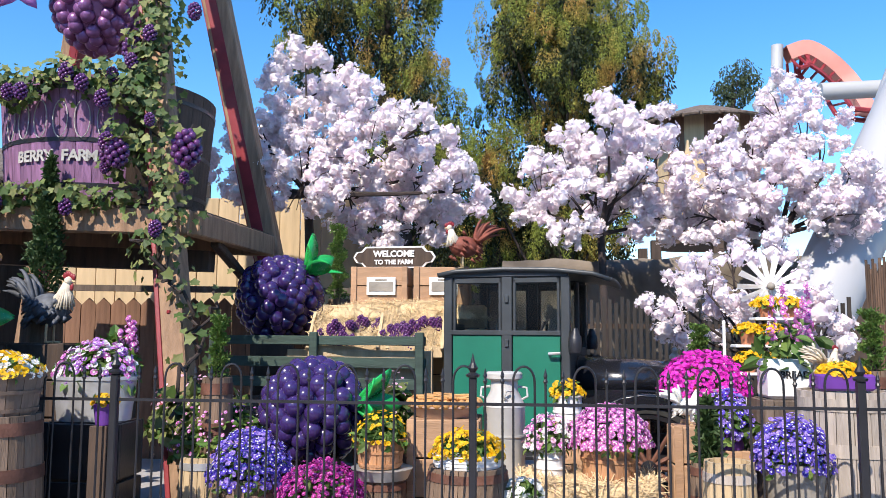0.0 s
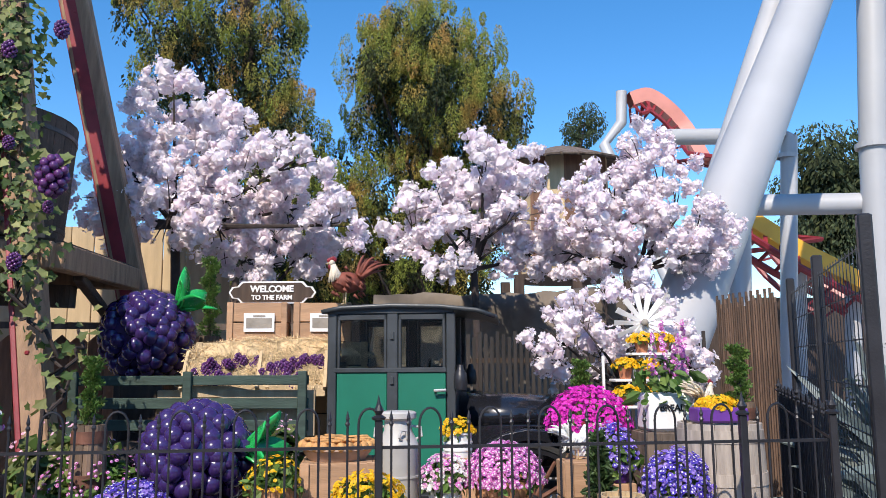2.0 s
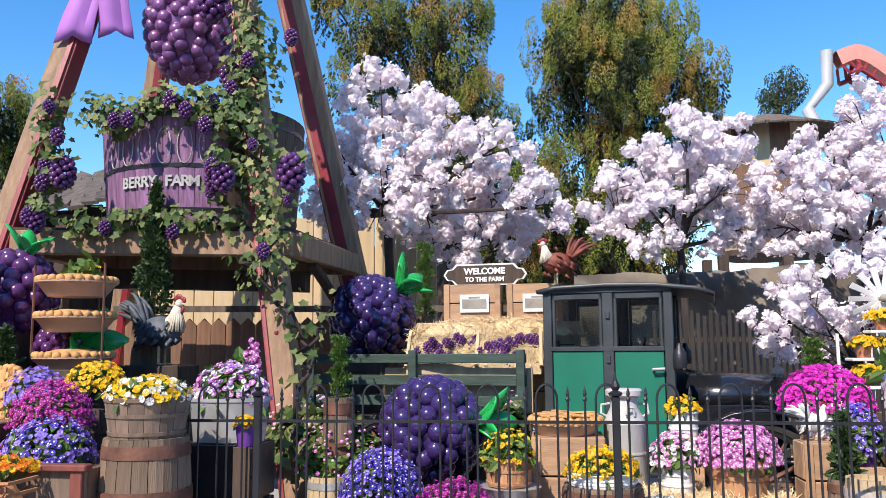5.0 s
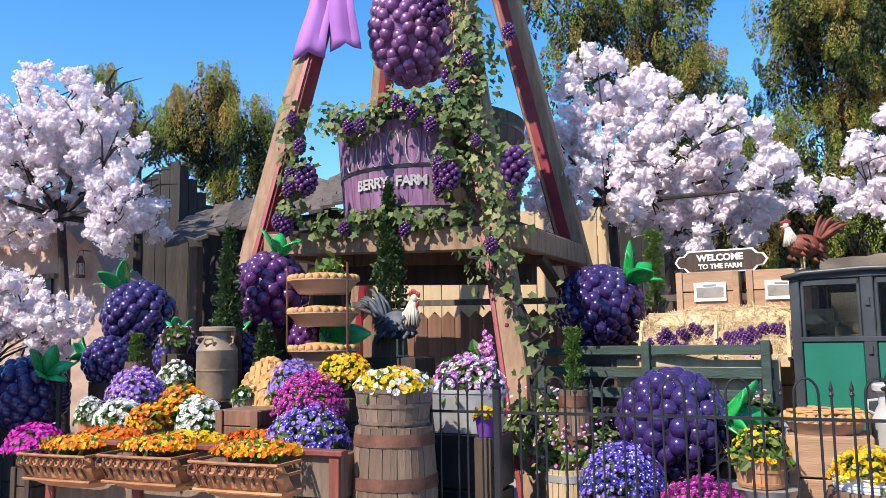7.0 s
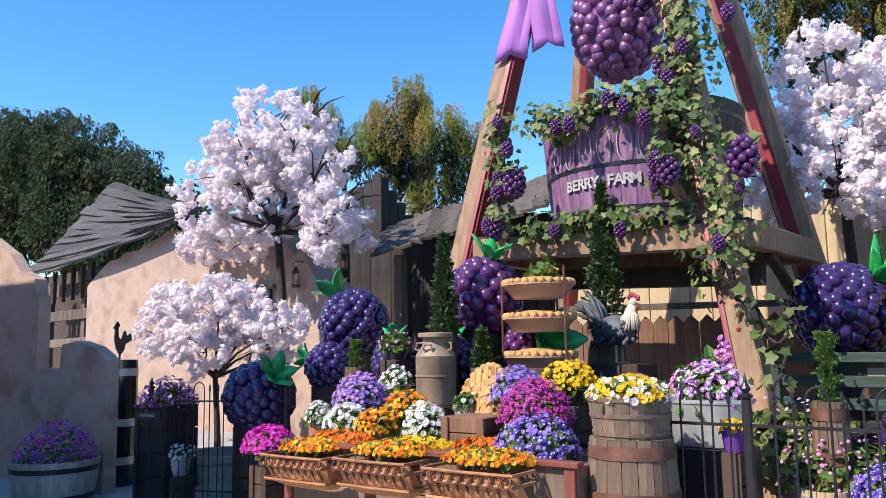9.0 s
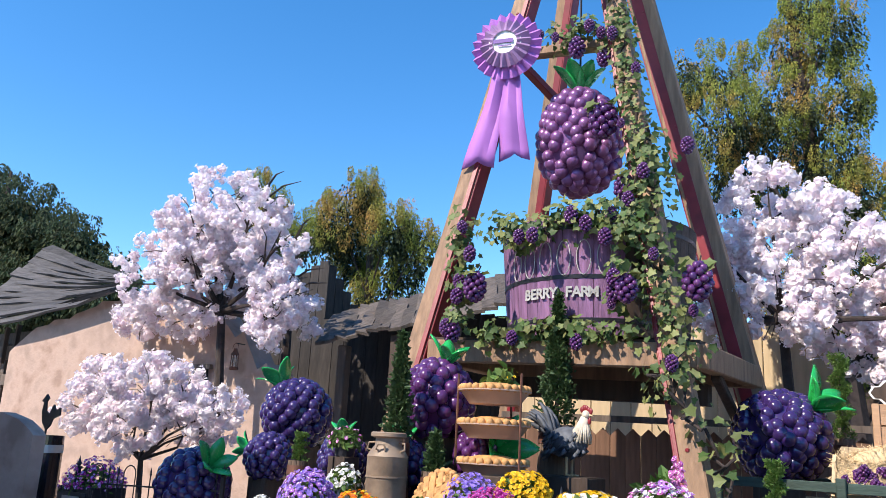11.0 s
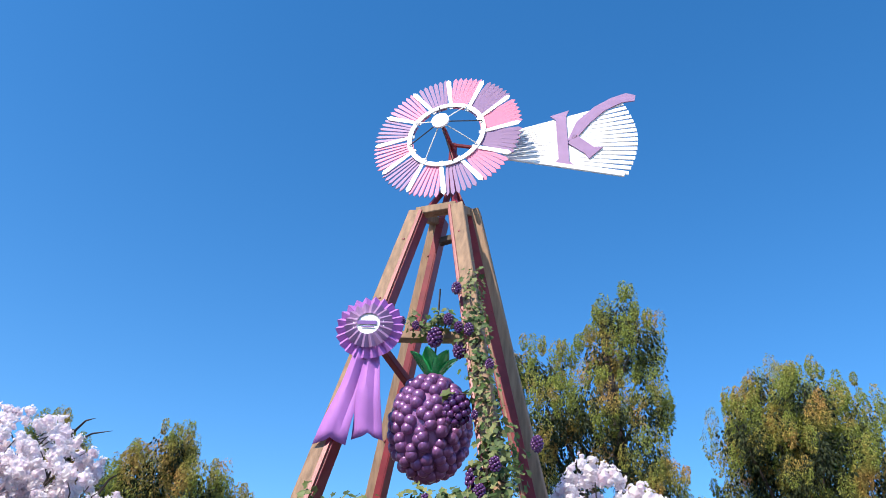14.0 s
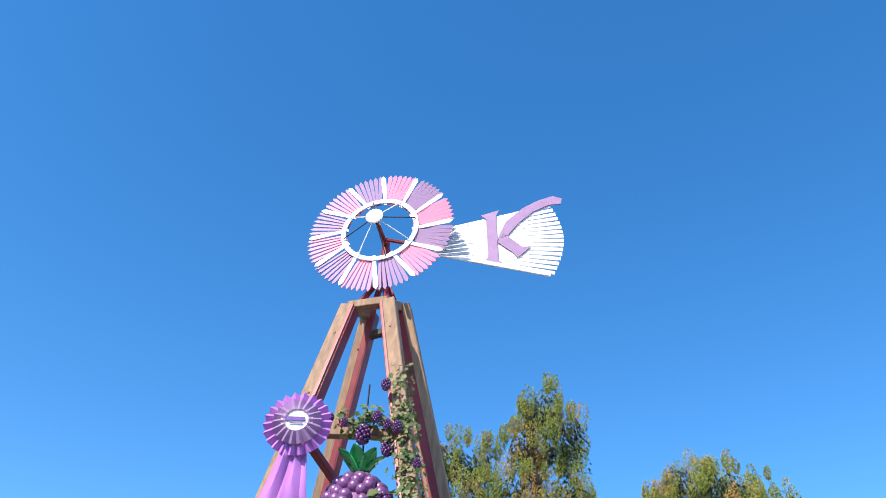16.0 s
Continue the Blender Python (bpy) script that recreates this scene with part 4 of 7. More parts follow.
for i in range(NS):
    k = i % 14
    me = tints[0] if k in (0, 7) else (tints[1] if k < 7 else tints[2])
    ob = part("slat", me, None, wheel)
    ob.matrix_local = Matrix.Rotation(2 * math.pi * i / NS, 4, "Y") @ Matrix.Rotation(radians(14), 4, "Z")
    if k in (0, 7):
        # the white slats lie askew over their neighbours
        ob.matrix_local = Matrix.Rotation(2 * math.pi * i / NS, 4, "Y") @ Matrix.Translation((0, -0.015, 0.85)) @ Matrix.Rotation(radians(-8), 4, "Y") @ Matrix.Translation((0, 0, -0.87)) @ Matrix.Diagonal((1.25, 1, 1, 1))
for rr, nm in ((ri, "inner_ring"),):
    s = Sheet()
    w = 0.035 if nm == "inner_ring" else 0.008
    prof = [(rr - w, -0.02), (rr + w, -0.02), (rr + w, 0.0), (rr - w, 0.0), (rr - w, -0.02)]
    s.lathe(prof, 64)
    ob = part(nm, s, M_WHITE, wheel)
    ob.rotation_euler = (radians(90), 0, 0)
    ob.location = (0, -0.03, 0)
for i in range(8):
    a = 2 * math.pi * i / 8 + 0.25
    s = Sheet()
    s.tube([(0, -0.3, 0), (ri * math.cos(a), -0.04, ri * math.sin(a))], 0.009, 5)
    part("spoke", s, M_WHITE if i % 2 else M_IRON, wheel)
s = Sheet()
s.lathe([(0.001, 0.0), (0.13, 0.0), (0.13, 0.03), (0.05, 0.045), (0.001, 0.045)], 28)
ob = part("hub_cap", s, M_WHITE, wheel, smooth=True)
ob.matrix_local = pose(0, -0.30, 0, 90)
s = Sheet()
s.tube([(0, -0.3, 0), (0, 0.4, 0)], 0.03, 8)
part("axle", s, M_RED, wheel)

# ---- windmill tail ----
T0 = Vector((-3.25, 8.05, 9.2))
tail = thing("windmill_tail", T0, "white slatted windmill tail with a large lilac letter shape", "windmill tail", rz=8)
for i in range(16):
    f = i / 15
    z0, z1 = -0.10 + 0.42 * f, -0.50 + 1.32 * f
    x1 = 1.80 + 0.24 * math.sin(math.pi * (0.1 + 0.8 * f))
    s = Sheet()
    s.beam((0.1, 0, z0), (x1, 0, z1), 0.06, 0.015, up=(0, 1, 0))
    part("slat", s, M_WHITE, tail)
s = Sheet()
s.beam((0.0, -0.02, -0.09), (1.82, -0.02, -0.54), 0.08, 0.03, up=(0, 1, 0), bev=0.008)
part("bottom_rail", s, M_WHITE, tail)
for x in (0.35, 1.5):
    s = Sheet()
    s.beam((x, 0.015, -0.10 - 0.23 * x), (x, 0.015, 0.30 + 0.26 * x), 0.02, 0.04)
    part("batten", s, M_WHITE, tail)
s = Sheet()
s.tube([(-0.65, -0.1, 0.1), (0.2, 0.01, 0.0)], 0.03, 6)
part("tail_arm", s, M_RED, tail)


def flat(points, y=-0.03, th=0.02):
    sh = Sheet()
    k = len(points)
    sh.add([(x, y, z) for x, z in points] + [(x, y + th, z) for x, z in points],
           [tuple(range(k)), tuple(range(2 * k - 1, k - 1, -1))] + [(i, i + k, (i + 1) % k + k, (i + 1) % k) for i in range(k)])
    return sh


for pts in ([(0.80, 0.62), (1.08, 0.72), (1.03, 0.60), (1.06, -0.26), (1.16, -0.36), (0.84, -0.29), (0.91, -0.21), (0.88, 0.54)],
            [(1.05, 0.08), (1.14, 0.26), (1.42, -0.02), (1.54, -0.02), (1.34, -0.22), (1.28, -0.12)],
            [(1.04, 0.12), (1.18, 0.48), (1.45, 0.76), (1.70, 0.92), (1.92, 1.00), (2.06, 0.95), (2.04, 0.84), (1.85, 0.82), (1.60, 0.68), (1.38, 0.46), (1.18, 0.18)]):
    part("letter_shape", flat(pts), M_LILAC, tail, "lilac painted letter stroke")

# ---- tub on the tower ----
UB = Vector((-3.38, 7.00, 2.58))
UB.z = pl.z + 0.13
tub = thing("wooden_tub", UB, "large wooden tub painted purple, with a berry sign", "tub")
UR, UH = 0.908, 1.037
urad = lambda q: UR * (0.93 + 0.09 * q)
M_TUBPAINT = mat("worn_purple_staves", (0.235, 0.115, 0.225), 0.75, vary=0.4, scale=4, fine=22, bump=0.5, grain=(6, 6, 0.8), island=0.15)
staved(tub, UH, urad, 11, M_TUBPAINT, th=0.04, a0=radians(210), a1=radians(306))
staved(tub, UH * 1.02, urad, 28, M_DARKWOOD, th=0.04, a0=radians(-54), a1=radians(210))
for q in (0.12, 0.48, 0.9):
    hoop(tub, urad(q), urad(q + 0.03), q * UH, 0.035, M_IRON)
s = Sheet()
s.lathe([(0.001, UH * 0.93), (UR * 0.95, UH * 0.93)], 30)
part("filling", s, M_DARKWOOD, tub)
M_OLDWHITE = mat("worn_white_paint", (0.42, 0.41, 0.39), 0.7, vary=0.3, scale=12, bump=0.1)
for i, ch in enumerate("BERRY FARM"):
    if ch == " ":
        continue
    a = radians(247 + i * 4.6)
    rr = urad(0.345) + 0.014
    lettering(ch, 0.13, Matrix.Translation((rr * math.cos(a), rr * math.sin(a), UH * 0.345)) @ Matrix.Rotation(a + math.pi / 2, 4, "Z") @ Matrix.Rotation(math.pi / 2, 4, "X"), tub, M_OLDWHITE, name="letter", bold=0.004)
for i in range(6):
    a = radians(238 + i * 11.3)
    rr = urad(0.64) + 0.012
    ow = Sheet()
    w, h2 = 0.062, UH * 0.15
    ring = [(w * math.cos(k * math.pi / 8), h2 * math.sin(k * math.pi / 8)) for k in range(17)]
    ow.tube([(x, 0, z) for x, z in ring], 0.005, 4)
    ob = part("outline_shape", ow, M_OLDWHITE, tub, "thin white outline of a painted mark")
    ob.matrix_local = Matrix.Translation((rr * math.cos(a), rr * math.sin(a), UH * 0.64)) @ Matrix.Rotation(a + math.pi / 2, 4, "Z")

# ---- hanging giant berry and rosette ----
BC = Vector((-3.64, 7.15, 4.66))
hang = giant_berry(BC, 0.472, 31, "large mauve blackberry hanging inside the windmill tower", M_MAUVEBERRY, tall=1.34, leaves=7, stand=False, count=185)
s = Sheet()
s.tube([(0, 0, 2.3 * 0.456), (0, 0, 2.3)], 0.012, 6)
part("hanger", s, M_IRON, hang)
RO = Vector((-4.22, 6.55, 5.61))
ros = thing("rosette", RO, "purple pleated satin award rosette with two ribbon tails", "rosette", rz=12)


def pleats(r0, r1, n, amp, y):
    sh = Sheet()
    v, f = [], []
    for i in range(n * 4):
        a = 2 * math.pi * i / (n * 4)
        w = (0, 1, 0, -1)[i % 4]
        for r, q in ((r0, 0.2), ((r0 + r1) / 2, 0.8), (r1 * (1 + 0.03 * w), 1.3)):
            v.append((r * math.cos(a), y - 0.05 * (1 - (r - r0) / (r1 - r0)) - amp * w * q, r * math.sin(a)))
    m = n * 4
    for i in range(m):
        j = (i + 1) % m
        for e in (0, 1):
            f.append((i * 3 + e, j * 3 + e, j * 3 + e + 1, i * 3 + e + 1))
    return sh.add(v, f)


K = 0.371
part("outer_pleats", pleats(0.45 * K, K, 22, 0.022, 0), M_PURPLE, ros)
part("inner_pleats", pleats(0.35 * K, 0.72 * K, 18, 0.02, -0.06), M_LILAC, ros, "lighter lilac inner pleats")
s = Sheet()
s.lathe([(0.001, 0.10), (0.47 * K, 0.09), (0.5 * K, 0.05), (0.5 * K, 0.0)], 36, sy=0.8)
ob = part("badge", s, M_WHITE, ros, "round white badge", smooth=True)
ob.matrix_local = pose(0, 0, 0, 90)
for x, z, w, h2 in ((-0.02, 0.015, 0.24, 0.05), (0.0, -0.05, 0.16, 0.014)):
    s = Sheet()
    s.box((x * K * 2.2, -0.108, z * 2.2 * K), (w * K * 2.4, 0.004, h2 * K * 2.4))
    part("badge_mark", s, M_PURPLEPOT, ros, "plain dark purple bar")
for sx, dx, lw, ln in ((-1, -0.62, 0.42, 2.95), (1, 0.16, 0.40, 2.75)):
    v, f = [], []
    for j in range(9):
        q = j / 8
        cx = (sx * 0.12 + dx * q) * K
        w = K * lw * (0.55 + 0.55 * q)
        y = 0.03 + 0.03 * math.sin(q * 7 + sx)
        z = -0.7 * K - ln * 0.98 * K * q
        drop = (0, 0.20 * K, 0) if j == 8 else (0, 0, 0)
        v += [(cx - w, y, z), (cx - w * 0.3, y - 0.03, z + drop[1] * 0.4), (cx, y - 0.015, z + drop[1]), (cx + w * 0.4, y + 0.02, z + drop[1] * 0.5), (cx + w, y, z)]
    for j in range(8):
        for e in range(4):
            f.append((j * 5 + e, j * 5 + e + 1, j * 5 + e + 6, j * 5 + e + 5))
    sh = Sheet()
    sh.add(v, f)
    ob = part("ribbon_tail", sh, M_PURPLE, ros, smooth=True)
    ob.modifiers.new("thick", "SOLIDIFY").thickness = 0.006


# ---- climbing blackberry vines ----
def small_berry_mesh(name, material, beads=46, n=7, m=5, bead=0.26):
    s = Sheet()
    for i in range(beads):
        z = 1 - 2 * (i + 0.5) / beads
        q = math.sqrt(1 - z * z)
        a = i * 2.39996
        s.ball((q * math.cos(a) * 0.8, q * math.sin(a) * 0.8, z * 1.15), bead, n=n, m=m)
    return s.mesh(name, material, "all")


SB = [small_berry_mesh("berry", M_BERRYPLUM), small_berry_mesh("berry", M_BERRYPLUM, 38, bead=0.29)]
SB_LOW = small_berry_mesh("berry", M_BERRYPLUM, 20, 5, 4, 0.4)


def vine(path, seed, label, leaves=60, spread=0.16, size=0.13, berries=4, bsize=0.047, material=None):
    rng = np.random.default_rng(seed)
    o = Vector(path[0])
    t = thing("climbing_vine", o, label, "vine", "climbing vines")
    pts = [Vector(p) - o for p in path]
    fine = []
    for i in range(len(pts) - 1):
        for k in range(6):
            fine.append(pts[i].lerp(pts[i + 1], k / 6) + Vector(rng.normal(size=3)) * spread * 0.22)
    fine.append(pts[-1])
    s = Sheet()
    s.tube(fine, 0.013, 6)
    part("stem", s, M_BARK, t)
    total, size = int(leaves * 1.7) * (len(pts) - 1), size * 0.78
    i = rng.integers(0, len(fine), total)
    c = np.array([tuple(p) for p in fine])[i]
    d = dirs(total, rng)
    p = c + d * spread * rng.random((total, 1)) ** 0.5
    c = Sheet()
    c.scatter(*IVY, frames_at(p, d * (1, 1, 0.6) + (0, -0.7, 0.35), size * (0.45 + 0.65 * rng.random(total)), rng, lean=0.4))
    tagged(part("leaves", c, material or M_PALELEAF, t), kind="stuff")
    for k in range(berries):
        q = fine[int((k + 0.5) / berries * (len(fine) - 1))]
        b = bsize * (0.75 + 0.6 * rng.random())
        ob = tagged(part("berry", SB[k % 2], None, t), kind="stuff")
        ob.location = q + Vector((rng.normal() * spread * 0.6, -spread * 0.9, -b * 1.2))
        ob.scale = (b, b, b)
    return t


VL = "pale leafy vine with blackberries"
vine([(-2.32, 5.85, 1.91), (-2.39, 5.95, 2.47), (-2.47, 6.05, 2.87), (-2.59, 6.20, 3.41), (-2.66, 6.35, 3.92), (-2.73, 6.50, 4.46)], 41, VL + " on the tower leg", 75, 0.23, 0.085, 5)
vine([(-2.76, 6.15, 3.38), (-2.74, 6.25, 3.71), (-2.78, 6.45, 4.21), (-2.93, 6.65, 4.82), (-3.04, 6.80, 5.41), (-3.14, 6.95, 5.91), (-3.24, 7.15, 6.56)], 42, VL + " high on the tower leg", 80, 0.18, 0.078, 6)
vine([(-3.83, 6.85, 5.74), (-3.47, 6.85, 5.77), (-3.09, 6.85, 5.71)], 43, VL + " along the cross rail", 60, 0.14, 0.085, 4)
vine([(-4.38, 6.00, 3.58), (-4.32, 6.00, 3.20), (-4.32, 5.95, 2.88), (-4.31, 5.90, 2.51)], 44, VL + " on the front leg", 60, 0.15, 0.09, 5, 0.052)
vine([(-4.02, 6.10, 3.48), (-3.64, 6.05, 3.40), (-3.35, 6.05, 3.49), (-2.97, 6.05, 3.52), (-2.79, 6.10, 3.31)], 45, VL + " round the rim of the tub", 85, 0.18, 0.09, 5)
vine([(-4.08, 6.00, 2.50), (-3.73, 6.00, 2.50), (-3.39, 6.00, 2.52), (-3.07, 6.00, 2.49), (-2.71, 6.00, 2.50)], 46, VL + " along the foot of the tub", 60, 0.13, 0.09, 2)
vine([(-2.40, 5.70, 2.17), (-2.27, 5.70, 1.99), (-2.20, 5.75, 1.81), (-1.97, 5.70, 1.47), (-1.96, 5.50, 1.15)], 47, VL + " at the foot of the tower leg", 7, 0.22, 0.1, 0)
vine([(-1.98, 6.00, 1.73), (-1.97, 5.60, 1.30), (-1.84, 5.00, 0.88)], 48, "vine with large green leaves on a twisted stem", 8, 0.24, 0.12, 0)
vine([(-2.80, 6.00, 3.04), (-2.75, 6.00, 2.84), (-2.86, 6.00, 2.71)], 49, VL + " hanging before the tub", 50, 0.13, 0.09, 3, 0.05)
hb = 0
for p, r in (((-2.12, 5.75, 2.81), 0.14), ((-4.09, 5.85, 2.90), 0.13), ((-2.67, 5.75, 2.79), 0.11), ((-4.28, 5.80, 2.50), 0.10), ((-3.18, 6.60, 4.62), 0.17), ((-3.54, 6.80, 5.56), 0.11), ((-2.90, 6.40, 3.84), 0.12), ((-3.25, 6.80, 5.38), 0.09)):
    hb += 1
    t = thing("hanging_blackberry", p, "purple blackberry ornament hanging among the vine leaves", "berry ornament", "hanging blackberries")
    ob = tagged(part("berry_body", SB[hb % 2], None, t), kind="stuff")
    r *= 0.82
    ob.scale = (r, r, r)
    s = Sheet()
    s.tube([(0, 0, r * 0.8), (0.01, 0.08, r + 0.1)], 0.006, 5)
    part("stalk", s, M_BARK, t)
    s = Sheet()
    rr = np.random.default_rng(hb)
    pts = dirs(9, rr) * r * 0.8
    pts[:, 2] = r * 1.15
    s.scatter(*IVY, frames_at(pts, dirs(9, rr) * 0.6 + (0, -0.4, 0.8), np.full(9, r * 0.9), rr))
    part("leaves", s, M_PALELEAF, t)

# ---- truck ----
truck = thing("vintage_truck", (-0.21, 6.5, 0), "vintage delivery truck with dark green panels and a slatted bed", "truck", rz=-11)


def tbox(name, c, s, m, bev=0.006, parent=None, label=""):
    sh = Sheet()
    sh.box(c, s, bev=bev)
    return part(name, sh, m, parent or truck, label)


CW = 1.25
SILL, BELT, TOP = 0.62, 1.43, 1.88
cabin = tbox("cab_floor", (0.5, CW / 2, SILL - 0.03), (1.02, CW, 0.08), M_CABGREY)
for y in (0.0, CW):
    for x, w in ((0.035, 0.07), (0.52, 0.085), (0.985, 0.07)):
        tbox("cab_post", (x, y, (SILL + TOP) / 2), (w, 0.05, TOP - SILL), M_CABGREY)
    tbox("cab_rail", (0.5, y, TOP + 0.02), (1.02, 0.06, 0.05), M_CABGREY)
    tbox("belt_rail", (0.5, y, BELT), (0.9, 0.056, 0.04), M_CABGREY)
    for x, w in ((0.275, 0.40), (0.755, 0.375)):
        p = tbox("door_panel", (x, y, (SILL + BELT) / 2), (w, 0.03, BELT - SILL - 0.04), M_CABGREEN, 0.004, label="glossy green door panel")
        tbox("window_frame", (x, y, TOP - 0.03), (w, 0.034, 0.05), M_CABGREY)
        for dx in (-w / 2 + 0.012, w / 2 - 0.012):
            tbox("window_frame", (x + dx, y, (BELT + TOP) / 2), (0.024, 0.034, TOP - BELT), M_CABGREY)
        g = tbox("window_pane", (x, y + 0.004, (BELT + TOP) / 2), (w - 0.05, 0.006, TOP - BELT - 0.06), M_GLASS, 0)
        g.visible_shadow = False
s = Sheet()
s.tube([(0.86, -0.03, 1.27), (0.86, -0.06, 1.27), (0.95, -0.06, 1.275)], 0.013, 8)
part("door_handle", s, M_STEEL, truck, "worn brass-coloured door handle")
for z in (1.1, 1.35, 1.7):
    tbox("hinge", (0.52, -0.03, z), (0.03, 0.02, 0.06), M_CABGREY, 0.003)
# black panel added inside the far doors to darken the view into the cab
tbox("far_dark_panel", (0.5, CW - 0.035, (SILL + BELT) / 2), (0.94, 0.012, BELT - SILL), M_IRON)
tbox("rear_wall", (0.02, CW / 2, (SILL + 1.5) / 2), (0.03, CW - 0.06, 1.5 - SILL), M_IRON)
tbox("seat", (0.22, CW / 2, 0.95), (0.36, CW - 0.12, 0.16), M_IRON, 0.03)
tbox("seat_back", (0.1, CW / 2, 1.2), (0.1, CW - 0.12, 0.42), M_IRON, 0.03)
tbox("dash_wall", (1.0, CW / 2, (SILL + 1.3) / 2), (0.03, CW - 0.06, 1.3 - SILL), M_CABGREY)
ws = tbox("windscreen", (1.0, CW / 2, 1.6), (0.008, CW - 0.12, 0.5), M_GLASS, 0)
ws.visible_shadow = False
for y in (0.03, CW / 2, CW - 0.03):
    tbox("windscreen_post", (1.0, y, 1.58), (0.04, 0.04, 0.58), M_CABGREY)
s = Sheet()
v, f = [], []
for i, x in enumerate((-0.05, 0.1, 0.5, 0.9, 1.2, 1.34)):
    zc = (1.91, 1.94, 1.955, 1.945, 1.91, 1.86)[i]
    for j in range(9):
        q = j / 8
        v.append((x, -0.06 + (CW + 0.12) * q, zc + 0.02 * math.sin(math.pi * q)))
for i in range(5):
    for j in range(8):
        f.append((i * 9 + j, i * 9 + 9 + j, i * 9 + 10 + j, i * 9 + 1 + j))
s.add(v, f)
roof = part("cab_roof", s, M_CABGREY, truck, "curved dark roof with a front visor", smooth=True)
roof.modifiers.new("thick", "SOLIDIFY").thickness = 0.035
# steering wheel, bonnet, radiator, lamps
s = Sheet()
s.tube([(0.72 + 0.05 * math.cos(a), 0.4 + 0.19 * math.sin(a), 1.35 + 0.17 * math.cos(a)) for a in np.linspace(0, 2 * math.pi, 21)], 0.012, 6, False)
part("steering_wheel", s, M_IRON, truck)
s = Sheet()
v, f = [], []
for x, k in ((1.02, 1.0), (1.4, 0.93), (1.78, 0.86)):
    for j in range(11):
        a = math.pi * (j / 10)
        v.append((x, CW / 2 - 0.36 * k * math.cos(a), 0.98 + (0.27 * k * math.sin(a) ** 0.7)))
for i in range(2):
    for j in range(10):
        f.append((i * 11 + j, i * 11 + 11 + j, i * 11 + 12 + j, i * 11 + 1 + j))
s.add(v, f)
bon = part("bonnet", s, M_BLACKPAINT, truck, "black enamelled bonnet", smooth=True)
bon.modifiers.new("thick", "SOLIDIFY").thickness = 0.012
for y in (CW / 2 - 0.34, CW / 2 + 0.34):
    tbox("bonnet_side", (1.4, y, 0.82), (0.76, 0.012, 0.33), M_BLACKPAINT)
tbox("radiator", (1.8, CW / 2, 0.93), (0.07, 0.62, 0.58), M_BLACKPAINT, 0.02)
s = Sheet()
s.lathe([(0.045, 0), (0.045, 0.03), (0.025, 0.05), (0.03, 0.08), (0.001, 0.1)], 14, (1.8, CW / 2, 1.22))
part("radiator_cap", s, M_STEEL, truck, "bare metal radiator cap", smooth=True)
for y in (-0.03, CW + 0.03):
    s = Sheet()
    s.lathe([(0.05, 0), (0.055, 0.05), (0.05, 0.12), (0.03, 0.15), (0.02, 0.19)], 14, (1.06, y, 1.28))
    part("side_lamp", s, M_IRON, truck, smooth=True)
for y in (CW / 2 - 0.42, CW / 2 + 0.42):
    s = Sheet()
    s.ball((1.78, y, 1.02), 0.09, sx=0.7)
    part("headlight", s, M_BLACKPAINT, truck, smooth="all")
# running gear
for y in (0.18, CW - 0.18):
    tbox("chassis_rail", (0.0, y, 0.52), (3.7, 0.08, 0.1), M_IRON)
tbox("running_board", (0.55, -0.12, 0.5), (1.1, 0.26, 0.03), M_IRON)


def road_wheel(x, y, r):
    w = Sheet()
    prof = [(r - 0.05, -0.045), (r - 0.012, -0.05), (r, -0.03), (r, 0.03), (r - 0.012, 0.05), (r - 0.05, 0.045), (r - 0.07, 0.0), (r - 0.05, -0.045)]
    w.lathe(prof, 40)
    ob = part("wheel", w, M_TYRE, truck, "black tyre on red spokes", smooth=True)
    ob.matrix_local = pose(x, y, r, 90)
    rim = Sheet()
    rim.lathe([(r - 0.09, -0.03), (r - 0.055, -0.035), (r - 0.055, 0.035), (r - 0.09, 0.03), (r - 0.09, -0.03)], 36)
    part("rim", rim, M_IRON, ob)
    for i in range(12):
        sp = Sheet()
        a = 2 * math.pi * i / 12
        sp.tube([(0.05 * math.cos(a), 0.05 * math.sin(a), 0), ((r - 0.08) * math.cos(a), (r - 0.08) * math.sin(a), 0)], [0.02, 0.014], 6)
        part("spoke", sp, M_RUST, ob)
    h = Sheet()
    h.lathe([(0.001, 0.08), (0.04, 0.08), (0.06, 0.05), (0.06, -0.05), (0.04, -0.08), (0.001, -0.08)], 16)
    part("hub", h, M_IRON, ob)


for x in (1.6, -1.3):
    road_wheel(x, -0.12, 0.45)
    road_wheel(x, CW + 0.05, 0.45)
s = Sheet()
v, f = [], []
for i in range(13):
    a = radians(200 - i * 15)
    for y in (-0.27, 0.06):
        v.append((1.6 + 0.53 * math.cos(a) * 1.05, y, 0.47 + 0.51 * math.sin(a)))
s.add(v, [(i * 2, i * 2 + 1, i * 2 + 3, i * 2 + 2) for i in range(12)])
fen = part("mudguard", s, M_BLACKPAINT, truck, "curved black mudguard", smooth=True)
fen.modifiers.new("thick", "SOLIDIFY").thickness = 0.012
